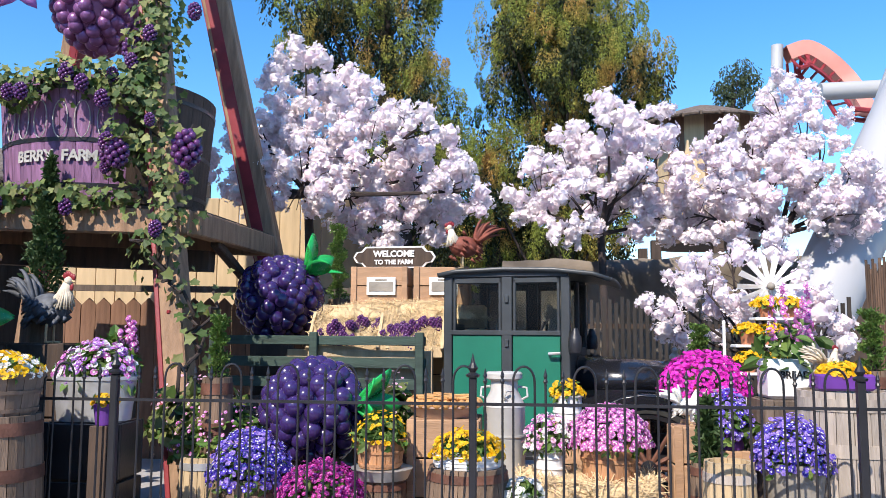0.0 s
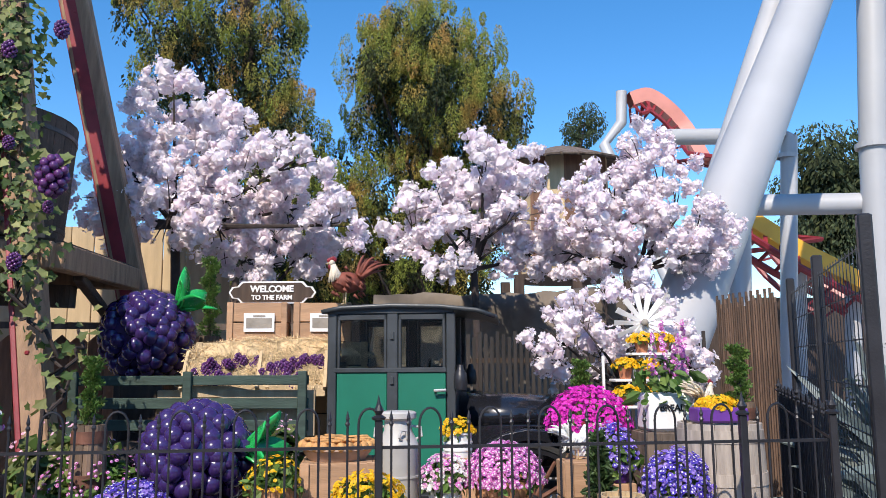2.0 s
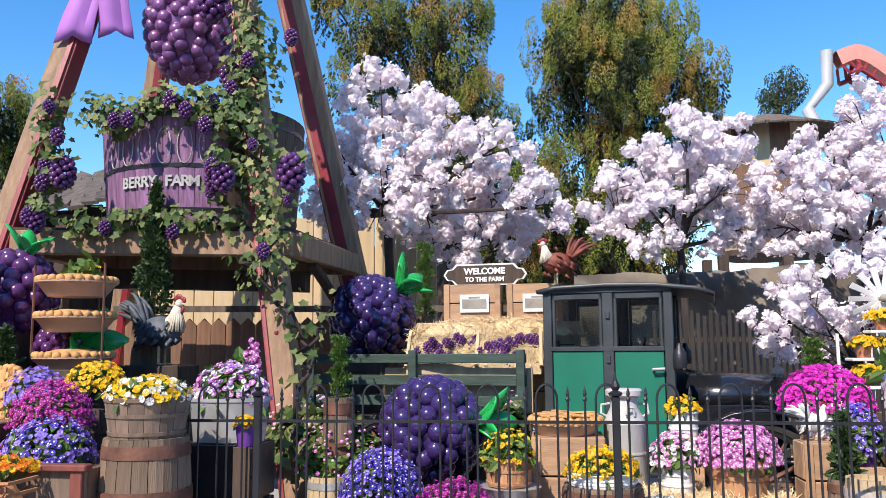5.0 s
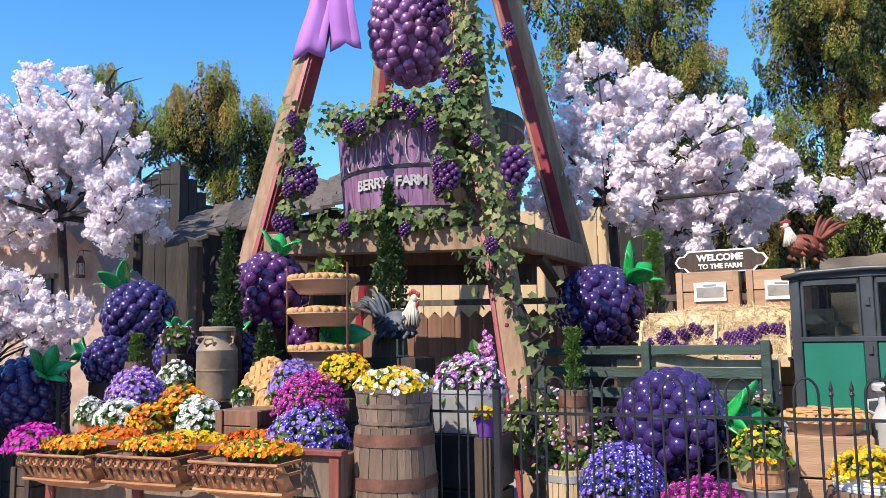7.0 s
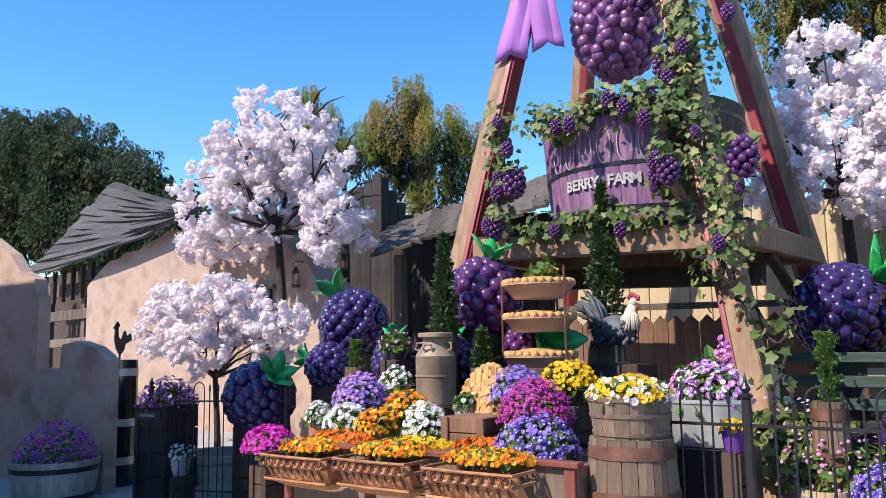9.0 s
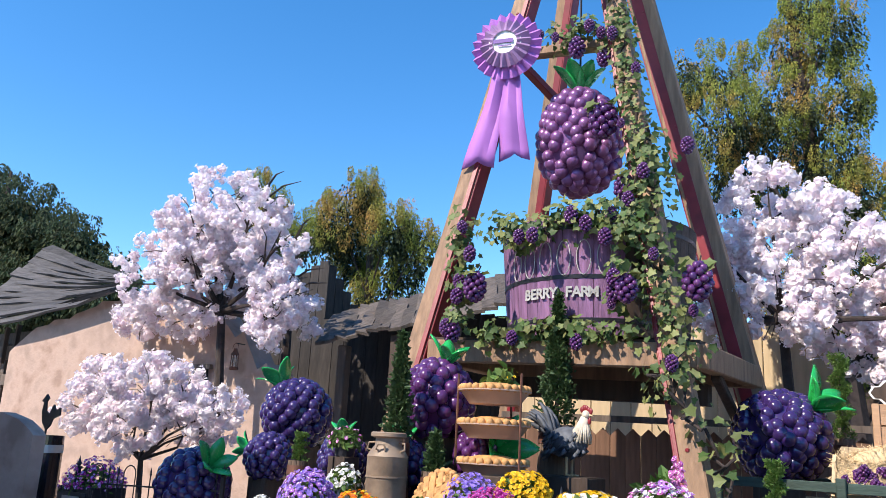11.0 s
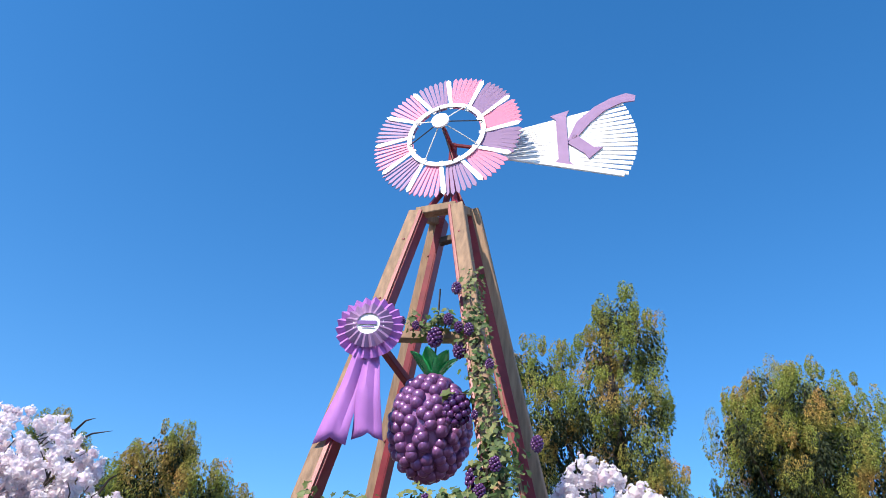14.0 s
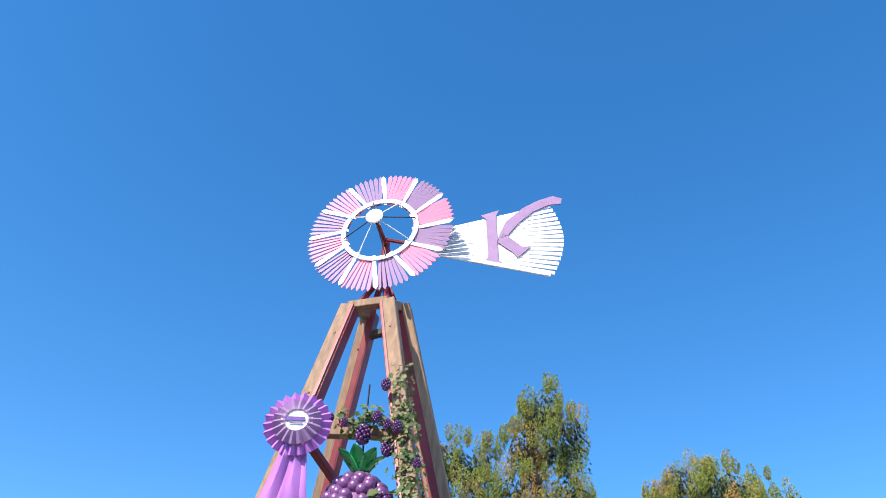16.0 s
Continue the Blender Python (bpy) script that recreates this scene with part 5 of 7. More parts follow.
# bed with rails
for i in range(8):
    tbox("bed_board", (-1.0, 0.0 + i * 0.165, 0.84), (1.95, 0.158, 0.035), M_DARKWOOD, 0.003)
for z, w in ((1.36, 0.075), (1.18, 0.085), (1.01, 0.085)):
    for y in (-0.1, CW + 0.1):
        tbox("rail_board", (-0.62, y, z), (0.98, 0.03, w), M_RAILGREEN, 0.004)
        tbox("rail_board", (-1.6, y, z), (0.95, 0.03, w), M_RAILGREEN, 0.004)
for x in (-0.17, -1.1, -2.05):
    for y in (-0.13, CW + 0.13):
        tbox("rail_post", (x, y, 1.12), (0.07, 0.04, 0.62), M_RAILGREEN, 0.005)
tbox("bed_side", (-1.1, -0.06, 0.80), (2.0, 0.05, 0.16), M_DARKWOOD)

# ---- load of the truck ----
TM = pose(-0.21, 6.5, 0, 0, 0, -11)


def onbed(x, y, z):
    return TM @ Vector((x, y, z))


for p, w in (((-0.85, 7.25, 1.67), 0.52), ((-0.29, 7.25, 1.67), 0.5)):
    c = wooden_box(p, (w, 0.36, 0.345), "new pine fruit crate with a paper label, on straw", M_CRATE, planks=2, group="fruit crates", name="fruit_crate")
    s = Sheet()
    s.box((0.02, -0.198, 0.17), (w * 0.5, 0.004, 0.16))
    lab = part("paper_label", s, M_WHITE, c, "white paper label with a grey picture")
    for z, ww, hh in ((0.165, 0.42, 0.085), (0.225, 0.2, 0.014)):
        s = Sheet()
        s.box((0.02, -0.202, z), (w * ww, 0.004, hh))
        part("label_mark", s, M_STONE, lab)
CZ = (-0.85, 7.25, 1.67)[2]
bench = wooden_box((-0.62, 7.25, 0.86), (1.45, 0.5, CZ - 0.86), "board stand under fruit crates on the truck bed", M_TAN, planks=4, name="display_stand")


def straw_heap(c, rx, ry, h, seed, label, n=1500, slope=0.0):
    rng = np.random.default_rng(seed)
    t = thing("straw_heap", c, label, "straw", kind="stuff")
    core = Sheet()
    v, f, k = [], [], 14
    for i in range(k + 1):
        for j in range(k + 1):
            x, y = (i / k * 2 - 1), (j / k * 2 - 1)
            z = h * (1 - max(abs(x), abs(y)) ** 3) * (0.85 + 0.3 * noise.noise((x * 2, y * 2, seed))) + slope * (y + 1) * ry
            v.append((x * rx, y * ry, z if max(abs(x), abs(y)) < 1 else slope * (y + 1) * ry - 0.03))
    f = [(i * (k + 1) + j, (i + 1) * (k + 1) + j, (i + 1) * (k + 1) + j + 1, i * (k + 1) + j + 1) for i in range(k) for j in range(k)]
    core.add(v, f)
    part("heap", core, M_STRAW, t, smooth="all")
    vs = np.array(v)
    p = vs[rng.integers(0, len(vs), n)] + rng.normal(size=(n, 3)) * (rx / k, ry / k, 0.006)
    blade = ([(-0.5, -0.02, 0), (0.5, -0.015, 0.08), (0.5, 0.015, 0.08), (-0.5, 0.02, 0)], [(0, 1, 2, 3)])
    b = Sheet()
    b.scatter(*blade, frames_at(p, np.tile((0.0, -0.3, 1.0), (n, 1)), 0.06 + 0.08 * rng.random(n), rng, lean=0.35))
    part("blades", b, M_STRAW, t)
    return t


straw_heap((-0.62, 6.98, CZ - 0.09), 0.68, 0.12, 0.13, 5, "loose golden straw before the fruit crates", n=1900)
for p, w, sd, lb in (((-1.04, 6.68, 1.27), 0.34, 6, "sloping board tray lined with straw and blackberries"), ((-0.51, 6.66, 1.27), 0.27, 7, "sloping straw lined board tray beside the cab")):
    p = Vector(p)
    tr = thing("display_tray", p, lb, "tray", "display trays")
    s = Sheet()
    rise = CZ - 0.1 - p.z
    s.beam((0, 0, 0), (0, 0.26, rise), 2 * w, 0.025)
    part("board", s, M_TAN, tr)
    for x in (-w, w):
        s = Sheet()
        s.beam((x, -0.03, 0.0), (x, 0.23, rise), 0.025, 0.09)
        part("side", s, M_TAN, tr)
    s = Sheet()
    s.beam((-w, -0.02, 0.0), (w, -0.02, 0.0), 0.025, 0.09)
    part("lip", s, M_TAN, tr)
    rng = np.random.default_rng(sd)
    n = 1300
    u = rng.random(n)
    pts = np.stack([(rng.random(n) * 2 - 1) * w * 1.02, u * 0.25 - 0.02, u * rise + 0.02 + 0.03 * rng.random(n)], 1)
    s = Sheet()
    s.scatter([(-0.5, -0.02, 0), (0.5, -0.015, 0.08), (0.5, 0.015, 0.08), (-0.5, 0.02, 0)], [(0, 1, 2, 3)], frames_at(pts, np.tile((0.0, -0.9, 0.5), (n, 1)), 0.06 + 0.08 * rng.random(n), rng, lean=0.45))
    tagged(part("straw", s, M_STRAW, tr), kind="stuff")
    for cx, q, k in ((-0.35, 0.5, 30), (0.45, 0.72, 16), (-0.1, 0.22, 10)):
        pile = thing("blackberry_pile", p + Vector((cx * w, q * 0.26 - 0.03, q * rise + 0.02)), "pile of purple blackberries on a straw tray", "berries", "berry piles")
        for i in range(k):
            ob = tagged(part("berry", SB_LOW, None, pile), kind="stuff")
            ob.location = (rng.normal() * 0.07, rng.normal() * 0.018 - 0.015, rng.normal() * 0.035)
            ob.scale = (0.032, 0.032, 0.032)
# fascia below the trays
tbox("tailboard", (-0.75, 0.0, 1.1), (1.3, 0.03, 0.36), M_TAN, 0.004)
# sign
sg = thing("welcome_sign", Vector((-0.75, 7.28, 2.12)) , "dark wooden welcome sign with cream lettering", "sign", rz=-6)
SW, SH = 0.393, 0.100
pts = []
for sx, sz in ((1, 1), (-1, 1), (-1, -1), (1, -1)):
    q = [(0.80, 0.55), (0.70, 1.0)] if sx * sz > 0 else [(0.70, 1.0), (0.80, 0.55)]
    pts += [(sx * a * SW, sz * b * SH) for a, b in q]
    if sx * sz < 0 and sx < 0:
        pts += [(-0.92 * SW, 0.5 * SH), (-SW, 0.0), (-0.92 * SW, -0.5 * SH)]
    if sx > 0 and sz < 0:
        pts += [(0.92 * SW, -0.5 * SH), (SW, 0.0), (0.92 * SW, 0.5 * SH)]
part("board", flat(pts, 0.0, 0.025), M_WHITE, sg, "cream painted edge board")
part("face", flat([(x * 0.955, z * 0.86) for x, z in pts], -0.006, 0.006), M_DARKWOOD, sg, "dark brown face")
XR = pose(0, -0.012, SH * 0.28, 90)
lettering("WELCOME", SH * 0.80, XR, sg, M_WHITE, bold=0.003)
lettering("TO THE FARM", SH * 0.58, pose(0, -0.012, -SH * 0.48, 90), sg, M_WHITE, bold=0.002)
for x in (-0.2, 0.2):
    s = Sheet()
    s.box((x, 0.02, -SH - 0.03), (0.03, 0.015, 0.12))
    part("bracket", s, M_IRON, sg)
M_ROOSTERRED = mat("rust_brown_feathers", (0.20, 0.05, 0.03), 0.7, vary=0.4, scale=14, bump=0.3)
M_ROOSTERGREY = mat("slate_grey_feathers", (0.09, 0.10, 0.12), 0.65, vary=0.5, scale=14, bump=0.3)
M_CREAM = mat("cream_feathers", (0.66, 0.58, 0.46), 0.7, vary=0.3, scale=16, bump=0.3)
rooster((-0.08, 6.95, 2.03)[:2] + (1.985,), 0.42, "rust red rooster figure with a cream tail on the cab roof", M_ROOSTERRED, M_CREAM, 3, rz=200)

# ---- arched iron fence along the walk ----
def fence_run(a, b, top, pitch, posts, label, extra=0.0):
    """Iron fence from a to b: posts, two rails, pickets with spear tips, every second gap joined by an arch."""
    a, b = Vector((*a, 0)), Vector((*b, 0))
    L = (b - a).length
    ang = math.degrees(math.atan2(b.y - a.y, b.x - a.x))
    t = thing("iron_fence", a, label, "fence", kind="", rz=ang)
    ps = Sheet()
    ps.box((0, 0, top / 2), (0.038, 0.038, top), bev=0.005)
    ps.lathe([(0.03, top), (0.036, top + 0.012), (0.014, top + 0.025), (0.026, top + 0.045), (0.012, top + 0.07), (0.001, top + 0.12)], 10)
    pm = ps.mesh("post", M_IRON)
    k = Sheet()
    k.tube([(0, 0, 0.06), (0, 0, top - 0.02)], 0.006, 6)
    k.lathe([(0.007, top - 0.03), (0.012, top - 0.018), (0.006, top - 0.005), (0.010, top + 0.008), (0.001, top + 0.045)], 8)
    km = k.mesh("picket", M_IRON)
    h = Sheet()
    w = pitch
    arc = [(-w / 2, 0, 0.06), (-w / 2, 0, top - 0.02)] + [(-w / 2 * math.cos(math.pi * i / 10), 0, top - 0.02 + 0.075 * math.sin(math.pi * i / 10)) for i in range(1, 10)] + [(w / 2, 0, top - 0.02), (w / 2, 0, 0.06)]
    h.tube(arc, 0.006, 6)
    hm = h.mesh("arched_picket", M_IRON)
    for x in posts:
        part("post", pm, None, t).location = (x, 0, 0)
    for z in (0.12, top - 0.13):
        s = Sheet()
        s.box((L / 2, 0, z), (L, 0.012, 0.015))
        part("rail", s, M_IRON, t)
    x = pitch * 0.75
    i = 0
    while x < L - pitch * 0.4:
        if min(abs(x - q) for q in posts) > 0.03:
            if i % 3 == 1:
                part("arched_picket", hm, None, t).location = (x, 0, 0)
            else:
                part("picket", km, None, t).location = (x, 0, 0)
        x += pitch * (1.0 if i % 3 in (0, 1) else 0.8)
        i += 1
    return t


FA = (-1.68, 3.95, 1.21)
fence_run((FA[0] - 0.75, 3.95), (2.42, 3.95), 1.22, 0.105, [0.75 + 1.83 * i for i in range(3)] + [0.0], "black iron fence with arched pickets along the walkway")
fence_run((2.46, 3.95), (3.72, 6.85), 1.22, 0.105, [0.0, 1.6, 3.1], "black iron fence with arched pickets turning away beside the wire fence")
fence_run((-7.82, 4.81, 0.00)[:2], (-6.40, 5.37, 0.00)[:2], 1.12, 0.12, [0.0, 1.5], "black iron gate fence before the stone basin")

# ---- plaster building, shed and roofs on the far side ----
def wall_poly(name, a, b, prof, th, material, label, category="wall"):
    """An upright wall from a to b; prof rows of (share along, height) give its broken top."""
    a, b = Vector((*a, 0)), Vector((*b, 0))
    d = (b - a).normalized()
    nrm = Vector((-d.y, d.x, 0)) * th
    s = Sheet()
    v, f = [], []
    k = len(prof)
    for q, h in prof:
        p = a.lerp(b, q)
        v += [p, p + Vector((0, 0, h)), p + nrm + Vector((0, 0, h)), p + nrm]
    for i in range(k - 1):
        for e in range(4):
            g2 = (e + 1) % 4
            f.append((i * 4 + e, i * 4 + 4 + e, i * 4 + 4 + g2, i * 4 + g2))
    f += [(3, 2, 1, 0), tuple((k - 1) * 4 + e for e in range(4))]
    s.add(v, f)
    return tagged(part(name, s, material), label, category, kind="structure")


AY = 9.7
awx0, awx1 = -17.75, -10.0
prof = []
for x, z in ((-17.7, 3.05), (-17.0, 3.45), (-16.4, 3.6), (-15.7, 3.7), (-14.9, 3.92), (-14.2, 4.0), (-13.4, 3.97), (-12.5, 3.9), (-11.6, 3.6), (-10.9, 3.2), (-10.3, 2.65)):
    q = (x - awx0) / (awx1 - awx0)
    prof += [(max(0, q - 0.012), z - 0.07), (min(1, q + 0.012), z + 0.03)]
prof[0] = (0, prof[0][1])
prof.append((1, 2.5))
wall_poly("wall_adobe", (awx0, AY), (awx1, AY), prof, 0.5, M_ADOBE, "pink-beige adobe plaster wall with a broken top")
# its dark window
wp = (-11.72, 9.66, 2.40)
s = Sheet()
s.box((wp[0], wp[1], wp[2]), (0.36, 0.05, 0.36))
w1 = tagged(part("window_1", s, M_IRON), "small dark square window in the plaster", "window", kind="structure")
s = Sheet()
s.box((wp[0], wp[1] - 0.03, wp[2] + 0.22), (0.6, 0.08, 0.08))
part("lintel", s, M_OLDWOOD, w1)


def lantern(p, label):
    t = thing("wall_lantern", p, label, "lantern", "wall lanterns")
    s = Sheet()
    s.lathe([(0.07, 0), (0.085, 0.02), (0.07, 0.05)], 12)
    s.lathe([(0.075, 0.25), (0.04, 0.32), (0.03, 0.36)], 12)
    for i in range(4):
        a = i * math.pi / 2 + 0.4
        s.tube([(0.07 * math.cos(a), 0.07 * math.sin(a), 0.04), (0.06 * math.cos(a), 0.06 * math.sin(a), 0.26)], 0.006, 4)
    s.tube([(0.07 * math.cos(a), 0, 0.36 + 0.09 * math.sin(a)) for a in np.linspace(0, math.pi, 9)], 0.005, 4)
    part("cage", s, M_RUST, t)
    s = Sheet()
    s.lathe([(0.05, 0.05), (0.06, 0.14), (0.045, 0.25)], 12)
    part("chimney", s, M_GLASS, t)
    s = Sheet()
    s.tube([(0, 0.2, 0.45), (0, 0, 0.45)], 0.01, 5)
    part("bracket", s, M_IRON, t)


lantern((-10.74, 9.50, 2.55), "rusty hanging lantern on the plaster wall")
lantern((-14.34, 9.50, 2.42), "small hanging lantern on the plaster wall")


M_DARKROOF = mat("dark_weathered_planks", (0.075, 0.068, 0.066), 0.85, scale=2.5, fine=20, bump=0.6, grain=(0.7, 6, 6), vary=0.5, island=0.35)


M_LOWROOF = mat("brown_weathered_planks", (0.10, 0.08, 0.066), 0.85, scale=2.5, fine=20, bump=0.6, grain=(6, 0.7, 6), vary=0.5, island=0.4)


def plank_quad(A, B, C, D, n, label, material=None, sag=0.12):
    """A roof of planks laid between its eave A to B and its ridge D to C, each lapping the one below."""
    A, B, C, D = (Vector(p) for p in (A, B, C, D))
    t = thing("plank_roof", A, label, "roof", kind="structure")
    rng = np.random.default_rng(n)
    up = (B - A).cross(D - A).normalized()
    up = up if up.z > 0 else -up
    for i in range(n):
        s = Sheet()
        v = []
        for q, lift in ((i / n, 0.03), ((i + 1.15) / n, 0.0)):
            e0, e1 = 0.04 * rng.random(), 1 - 0.09 * rng.random()
            l, r = A.lerp(D, q), B.lerp(C, q)
            for k in range(7):
                f = e0 + (e1 - e0) * k / 6
                p = l.lerp(r, f) - A + up * (lift + 0.09 * rng.random()) - Vector((0, 0, sag * math.sin(math.pi * f)))
                v.append(p)
        v += [p - up * 0.05 for p in v]
        f = []
        for k in range(6):
            f += [(k, k + 1, k + 8, k + 7), (14 + k + 1, 14 + k, 21 + k, 21 + k + 1), (k + 1, k, 14 + k, 15 + k), (7 + k, 8 + k, 22 + k, 21 + k)]
        f += [(0, 7, 21, 14), (13, 6, 20, 27)]
        s.add(v, f)
        part("roof_plank", s, material or M_DARKROOF, t)
    return t


plank_quad((-19.7, 9.3, 3.36), (-13.7, 9.4, 4.05), (-17.3, 12.5, 5.1), (-21.6, 12.5, 6.38), 12, "sagging dark weathered plank roof over the plaster wall")
plank_quad((-30.5, 14.0, 4.2), (-27.0, 14.0, 4.3), (-27.2, 16.0, 5.6), (-31.0, 16.0, 5.5), 6, "low shingled roof behind the plaster pier", M_OLDWOOD, 0.02)
wall_poly("wall_loft", (-32.0, 10.6), (-13.0, 10.6), [(0, 3.2), (0.6, 3.5), (1, 3.8)], 0.15, M_DARKWOOD, "dark boarded wall under the plank roof")
# rough timbers under the eave, beside the end of the plaster
tf = thing("timber_frame", (-18.9, 10.0, 0), "rough grey timber frame under the plank roof's eave", "timber frame", kind="structure")
for i, (z, w) in enumerate(((0.9, 0.16), (1.7, 0.2), (2.35, 0.24), (2.95, 0.3))):
    s = Sheet()
    s.beam((-1.6, 0.02 * i, z), (1.1, 0.0, z + 0.06), 0.08, w, bev=0.01)
    part("beam", s, M_OLDWOOD, tf)
for i in range(7):
    s = Sheet()
    s.beam((-1.5 + 0.42 * i, -0.12, 2.6 + 0.03 * i), (-1.48 + 0.42 * i, -0.12, 3.3 + 0.05 * i), 0.1, 0.07, bev=0.008)
    part("rafter_end", s, M_DARKWOOD, tf)
for x in (-1.2, 0.4):
    s = Sheet()
    s.beam((x, 0.1, 0), (x, 0.1, 3.2), 0.16, 0.14, bev=0.01)
    part("post", s, M_OLDWOOD, tf)
# open lean-to shed: posts, a back wall coloured dark for the shade inside, and a roof of planks laid up the slope
shed = tagged(new("wall_shed"), "weathered board wall behind a lean-to shed, its shade in the colour", "wall", kind="structure")
shed.matrix_world = pose(-13.6, 12.3, 0)
sb = Sheet()
sb.box((0, 0, 1.95), (0.27, 0.05, 3.9))
sbm = sb.mesh("board", M_SHADEBOARD)
for i in range(33):
    part("board", sbm, None, shed).location = (i * 0.28, 0.006 * (i % 3), -0.04 * (i % 4))
for x, y, h in ((-8.6, 9.75, 2.95), (-7.6, 9.75, 3.1), (-6.6, 9.75, 3.25)):
    po = thing("shed_post", (x, y, 0), "dark rough timber post of the lean-to", "post", "shed posts")
    s = Sheet()
    s.beam((0, 0, 0), (0, 0, h), 0.16, 0.16, bev=0.012)
    part("shaft", s, M_DARKWOOD, po)
plank_quad((-9.0, 9.5, 2.92), (-10.95, 12.3, 3.95), (-6.6, 12.3, 4.55), (-5.2, 9.5, 3.44), 19, "low lean-to roof of weathered upright planks", M_LOWROOF, 0.03)
# old barn: its side and front gable of upright boards, with shade in their dark colour
gb = tagged(new("wall_gable"), "vertical boarded wall of an old barn, darkened for its shade", "wall", kind="structure")
gb.matrix_world = pose(-11.42, 12.5, 0, 0, 0, 76)
for i in range(18):
    x = 0.12 + 0.22 * i
    h = 5.2 - 1.12 * x if x < 0.85 else 4.22 - 0.12 * x + 0.05 * math.sin(i * 2.1)
    s = Sheet()
    s.box((x, 0, h / 2), (0.2, 0.05, h))
    part("board", s, M_SHADEBOARD, gb)
for i in range(12):
    x = -11.55 - 0.24 * i
    h = 5.16 - 0.40 * 0.24 * i + 0.03 * math.sin(i * 2.7)
    s = Sheet()
    s.box((0, 0, h / 2), (0.225, 0.05, h))
    ob = part("front_board", s, M_SHADEBOARD, gb)
    ob.matrix_local = gb.matrix_world.inverted() @ pose(x, 12.56, 0)
# dead branches
for sd, p, dx in ((1, (-11.03, 11.00, 5.26), 0.7), (2, (-12.91, 12.00, 6.90), 1.0)):
    rng = np.random.default_rng(sd)
    t = thing("bare_branch_tree", (p[0], p[1], 0), "leafless dark branches of a dead tree", "tree")
    s = Sheet()
    s.tube([(0, 0, 0), (0.05, 0, p[2] * 0.6), (0, 0, p[2])], [0.12, 0.08, 0.03], 6)
    for k in range(7):
        z = p[2] * (0.75 + 0.04 * k)
        e = Vector((dx * (0.5 + 0.5 * rng.random()), 0.3 * rng.normal(), 0.5 * rng.random()))
        s.tube([(0, 0, z), Vector((0, 0, z)) + e * 0.5 + Vector((0, 0, 0.1)), Vector((0, 0, z)) + e], [0.03, 0.02, 0.006], 5)
    part("trunk", s, M_BARK, t)

# tan boarded building and brown paling fence behind the tower
TBX0, TBX1 = (-5.96, 9.00, 2.25)[0], (-2.34, 9.60, 2.02)[0]
tb = tagged(new("wall_tan"), "tan vertical boarded wall behind the tower", "wall", kind="structure")
tb.matrix_world = pose(TBX0, 10.3, 0)
sb = Sheet()
sb.box((0, 0, 1.6), (0.27, 0.04, 3.2), bev=0.006)
sbm = sb.mesh("board", M_TAN)
nb = int((TBX1 - TBX0 + 0.9) / 0.28)
for i in range(nb):
    part("board", sbm, None, tb).location = (i * 0.28, 0.004 * (i % 3), 0)
bf = tagged(new("wall_paling"), "brown weathered paling fence with pointed boards", "fence", kind="structure")
bf.matrix_world = pose((-5.05, 8.60, 1.77)[0], 8.8, 0)
sb = Sheet()
sb.add([(-0.085, -0.012, 0), (0.085, -0.012, 0), (0.085, -0.012, 1.72), (0, -0.012, 1.8), (-0.085, -0.012, 1.72), (-0.085, 0.012, 0), (0.085, 0.012, 0), (0.085, 0.012, 1.72), (0, 0.012, 1.8), (-0.085, 0.012, 1.72)],
       [(0, 1, 2, 3, 4), (9, 8, 7, 6, 5), (0, 5, 6, 1), (1, 6, 7, 2), (2, 7, 8, 3), (3, 8, 9, 4), (4, 9, 5, 0)])
sbm = sb.mesh("pale", M_BROWNFENCE)
for i in range(26):
    part("pale", sbm, None, bf).location = (i * 0.178, 0.006 * (i % 2), 0)
s = Sheet()
s.beam((-0.2, -0.05, 1.92), (4.7, -0.05, 1.86), 0.09, 0.07)
part("cap_rail", s, M_OLDWOOD, bf)

# ---- ground, rocks and huts to the other side ----
rng = np.random.default_rng(77)
s = Sheet()
v, f = [], []
NX, NZ = 26, 10
for i in range(NX + 1):
    for j in range(NZ + 1):
        x, z = 0.2 + 4.6 * i / NX, 2.45 * j / NZ
        d = noise.fractal((x * 1.3, z * 1.6, 3.0), 1.0, 2.0, 4)
        v.append((x, 11.0 + 0.35 * d + 0.25 * z / 2.4, z + (0.12 * d if j == NZ else 0)))
f = [(i * (NZ + 1) + j, (i + 1) * (NZ + 1) + j, (i + 1) * (NZ + 1) + j + 1, i * (NZ + 1) + j + 1) for i in range(NX) for j in range(NZ)]
s.add(v, f)
rk = part("wall_rock", s, M_ROCK, smooth="all")
tagged(rk, "rough brown artificial rock wall behind the truck", "rock wall", kind="structure")
rk.modifiers.new("thick", "SOLIDIFY").thickness = 0.3
# dark picket screen behind the bonnet; its colour takes in the shade there
sc = tagged(new("wall_screen"), "dark picket screen fence behind the bonnet", "fence", kind="structure")
sc.matrix_world = pose(0.9, 8.3, 0)
sb = Sheet()
sb.box((0, 0, 0.9), (0.035, 0.02, 1.8))
sbm = sb.mesh("slat", M_SHADEBOARD)
for i in range(46):
    part("slat", sbm, None, sc).location = (i * 0.062, 0, -0.03 * (i % 3))
for z in (0.4, 1.5):
    s = Sheet()
    s.box((1.4, 0.025, z), (2.9, 0.03, 0.05))
    part("rail", s, M_DARKWOOD, sc)
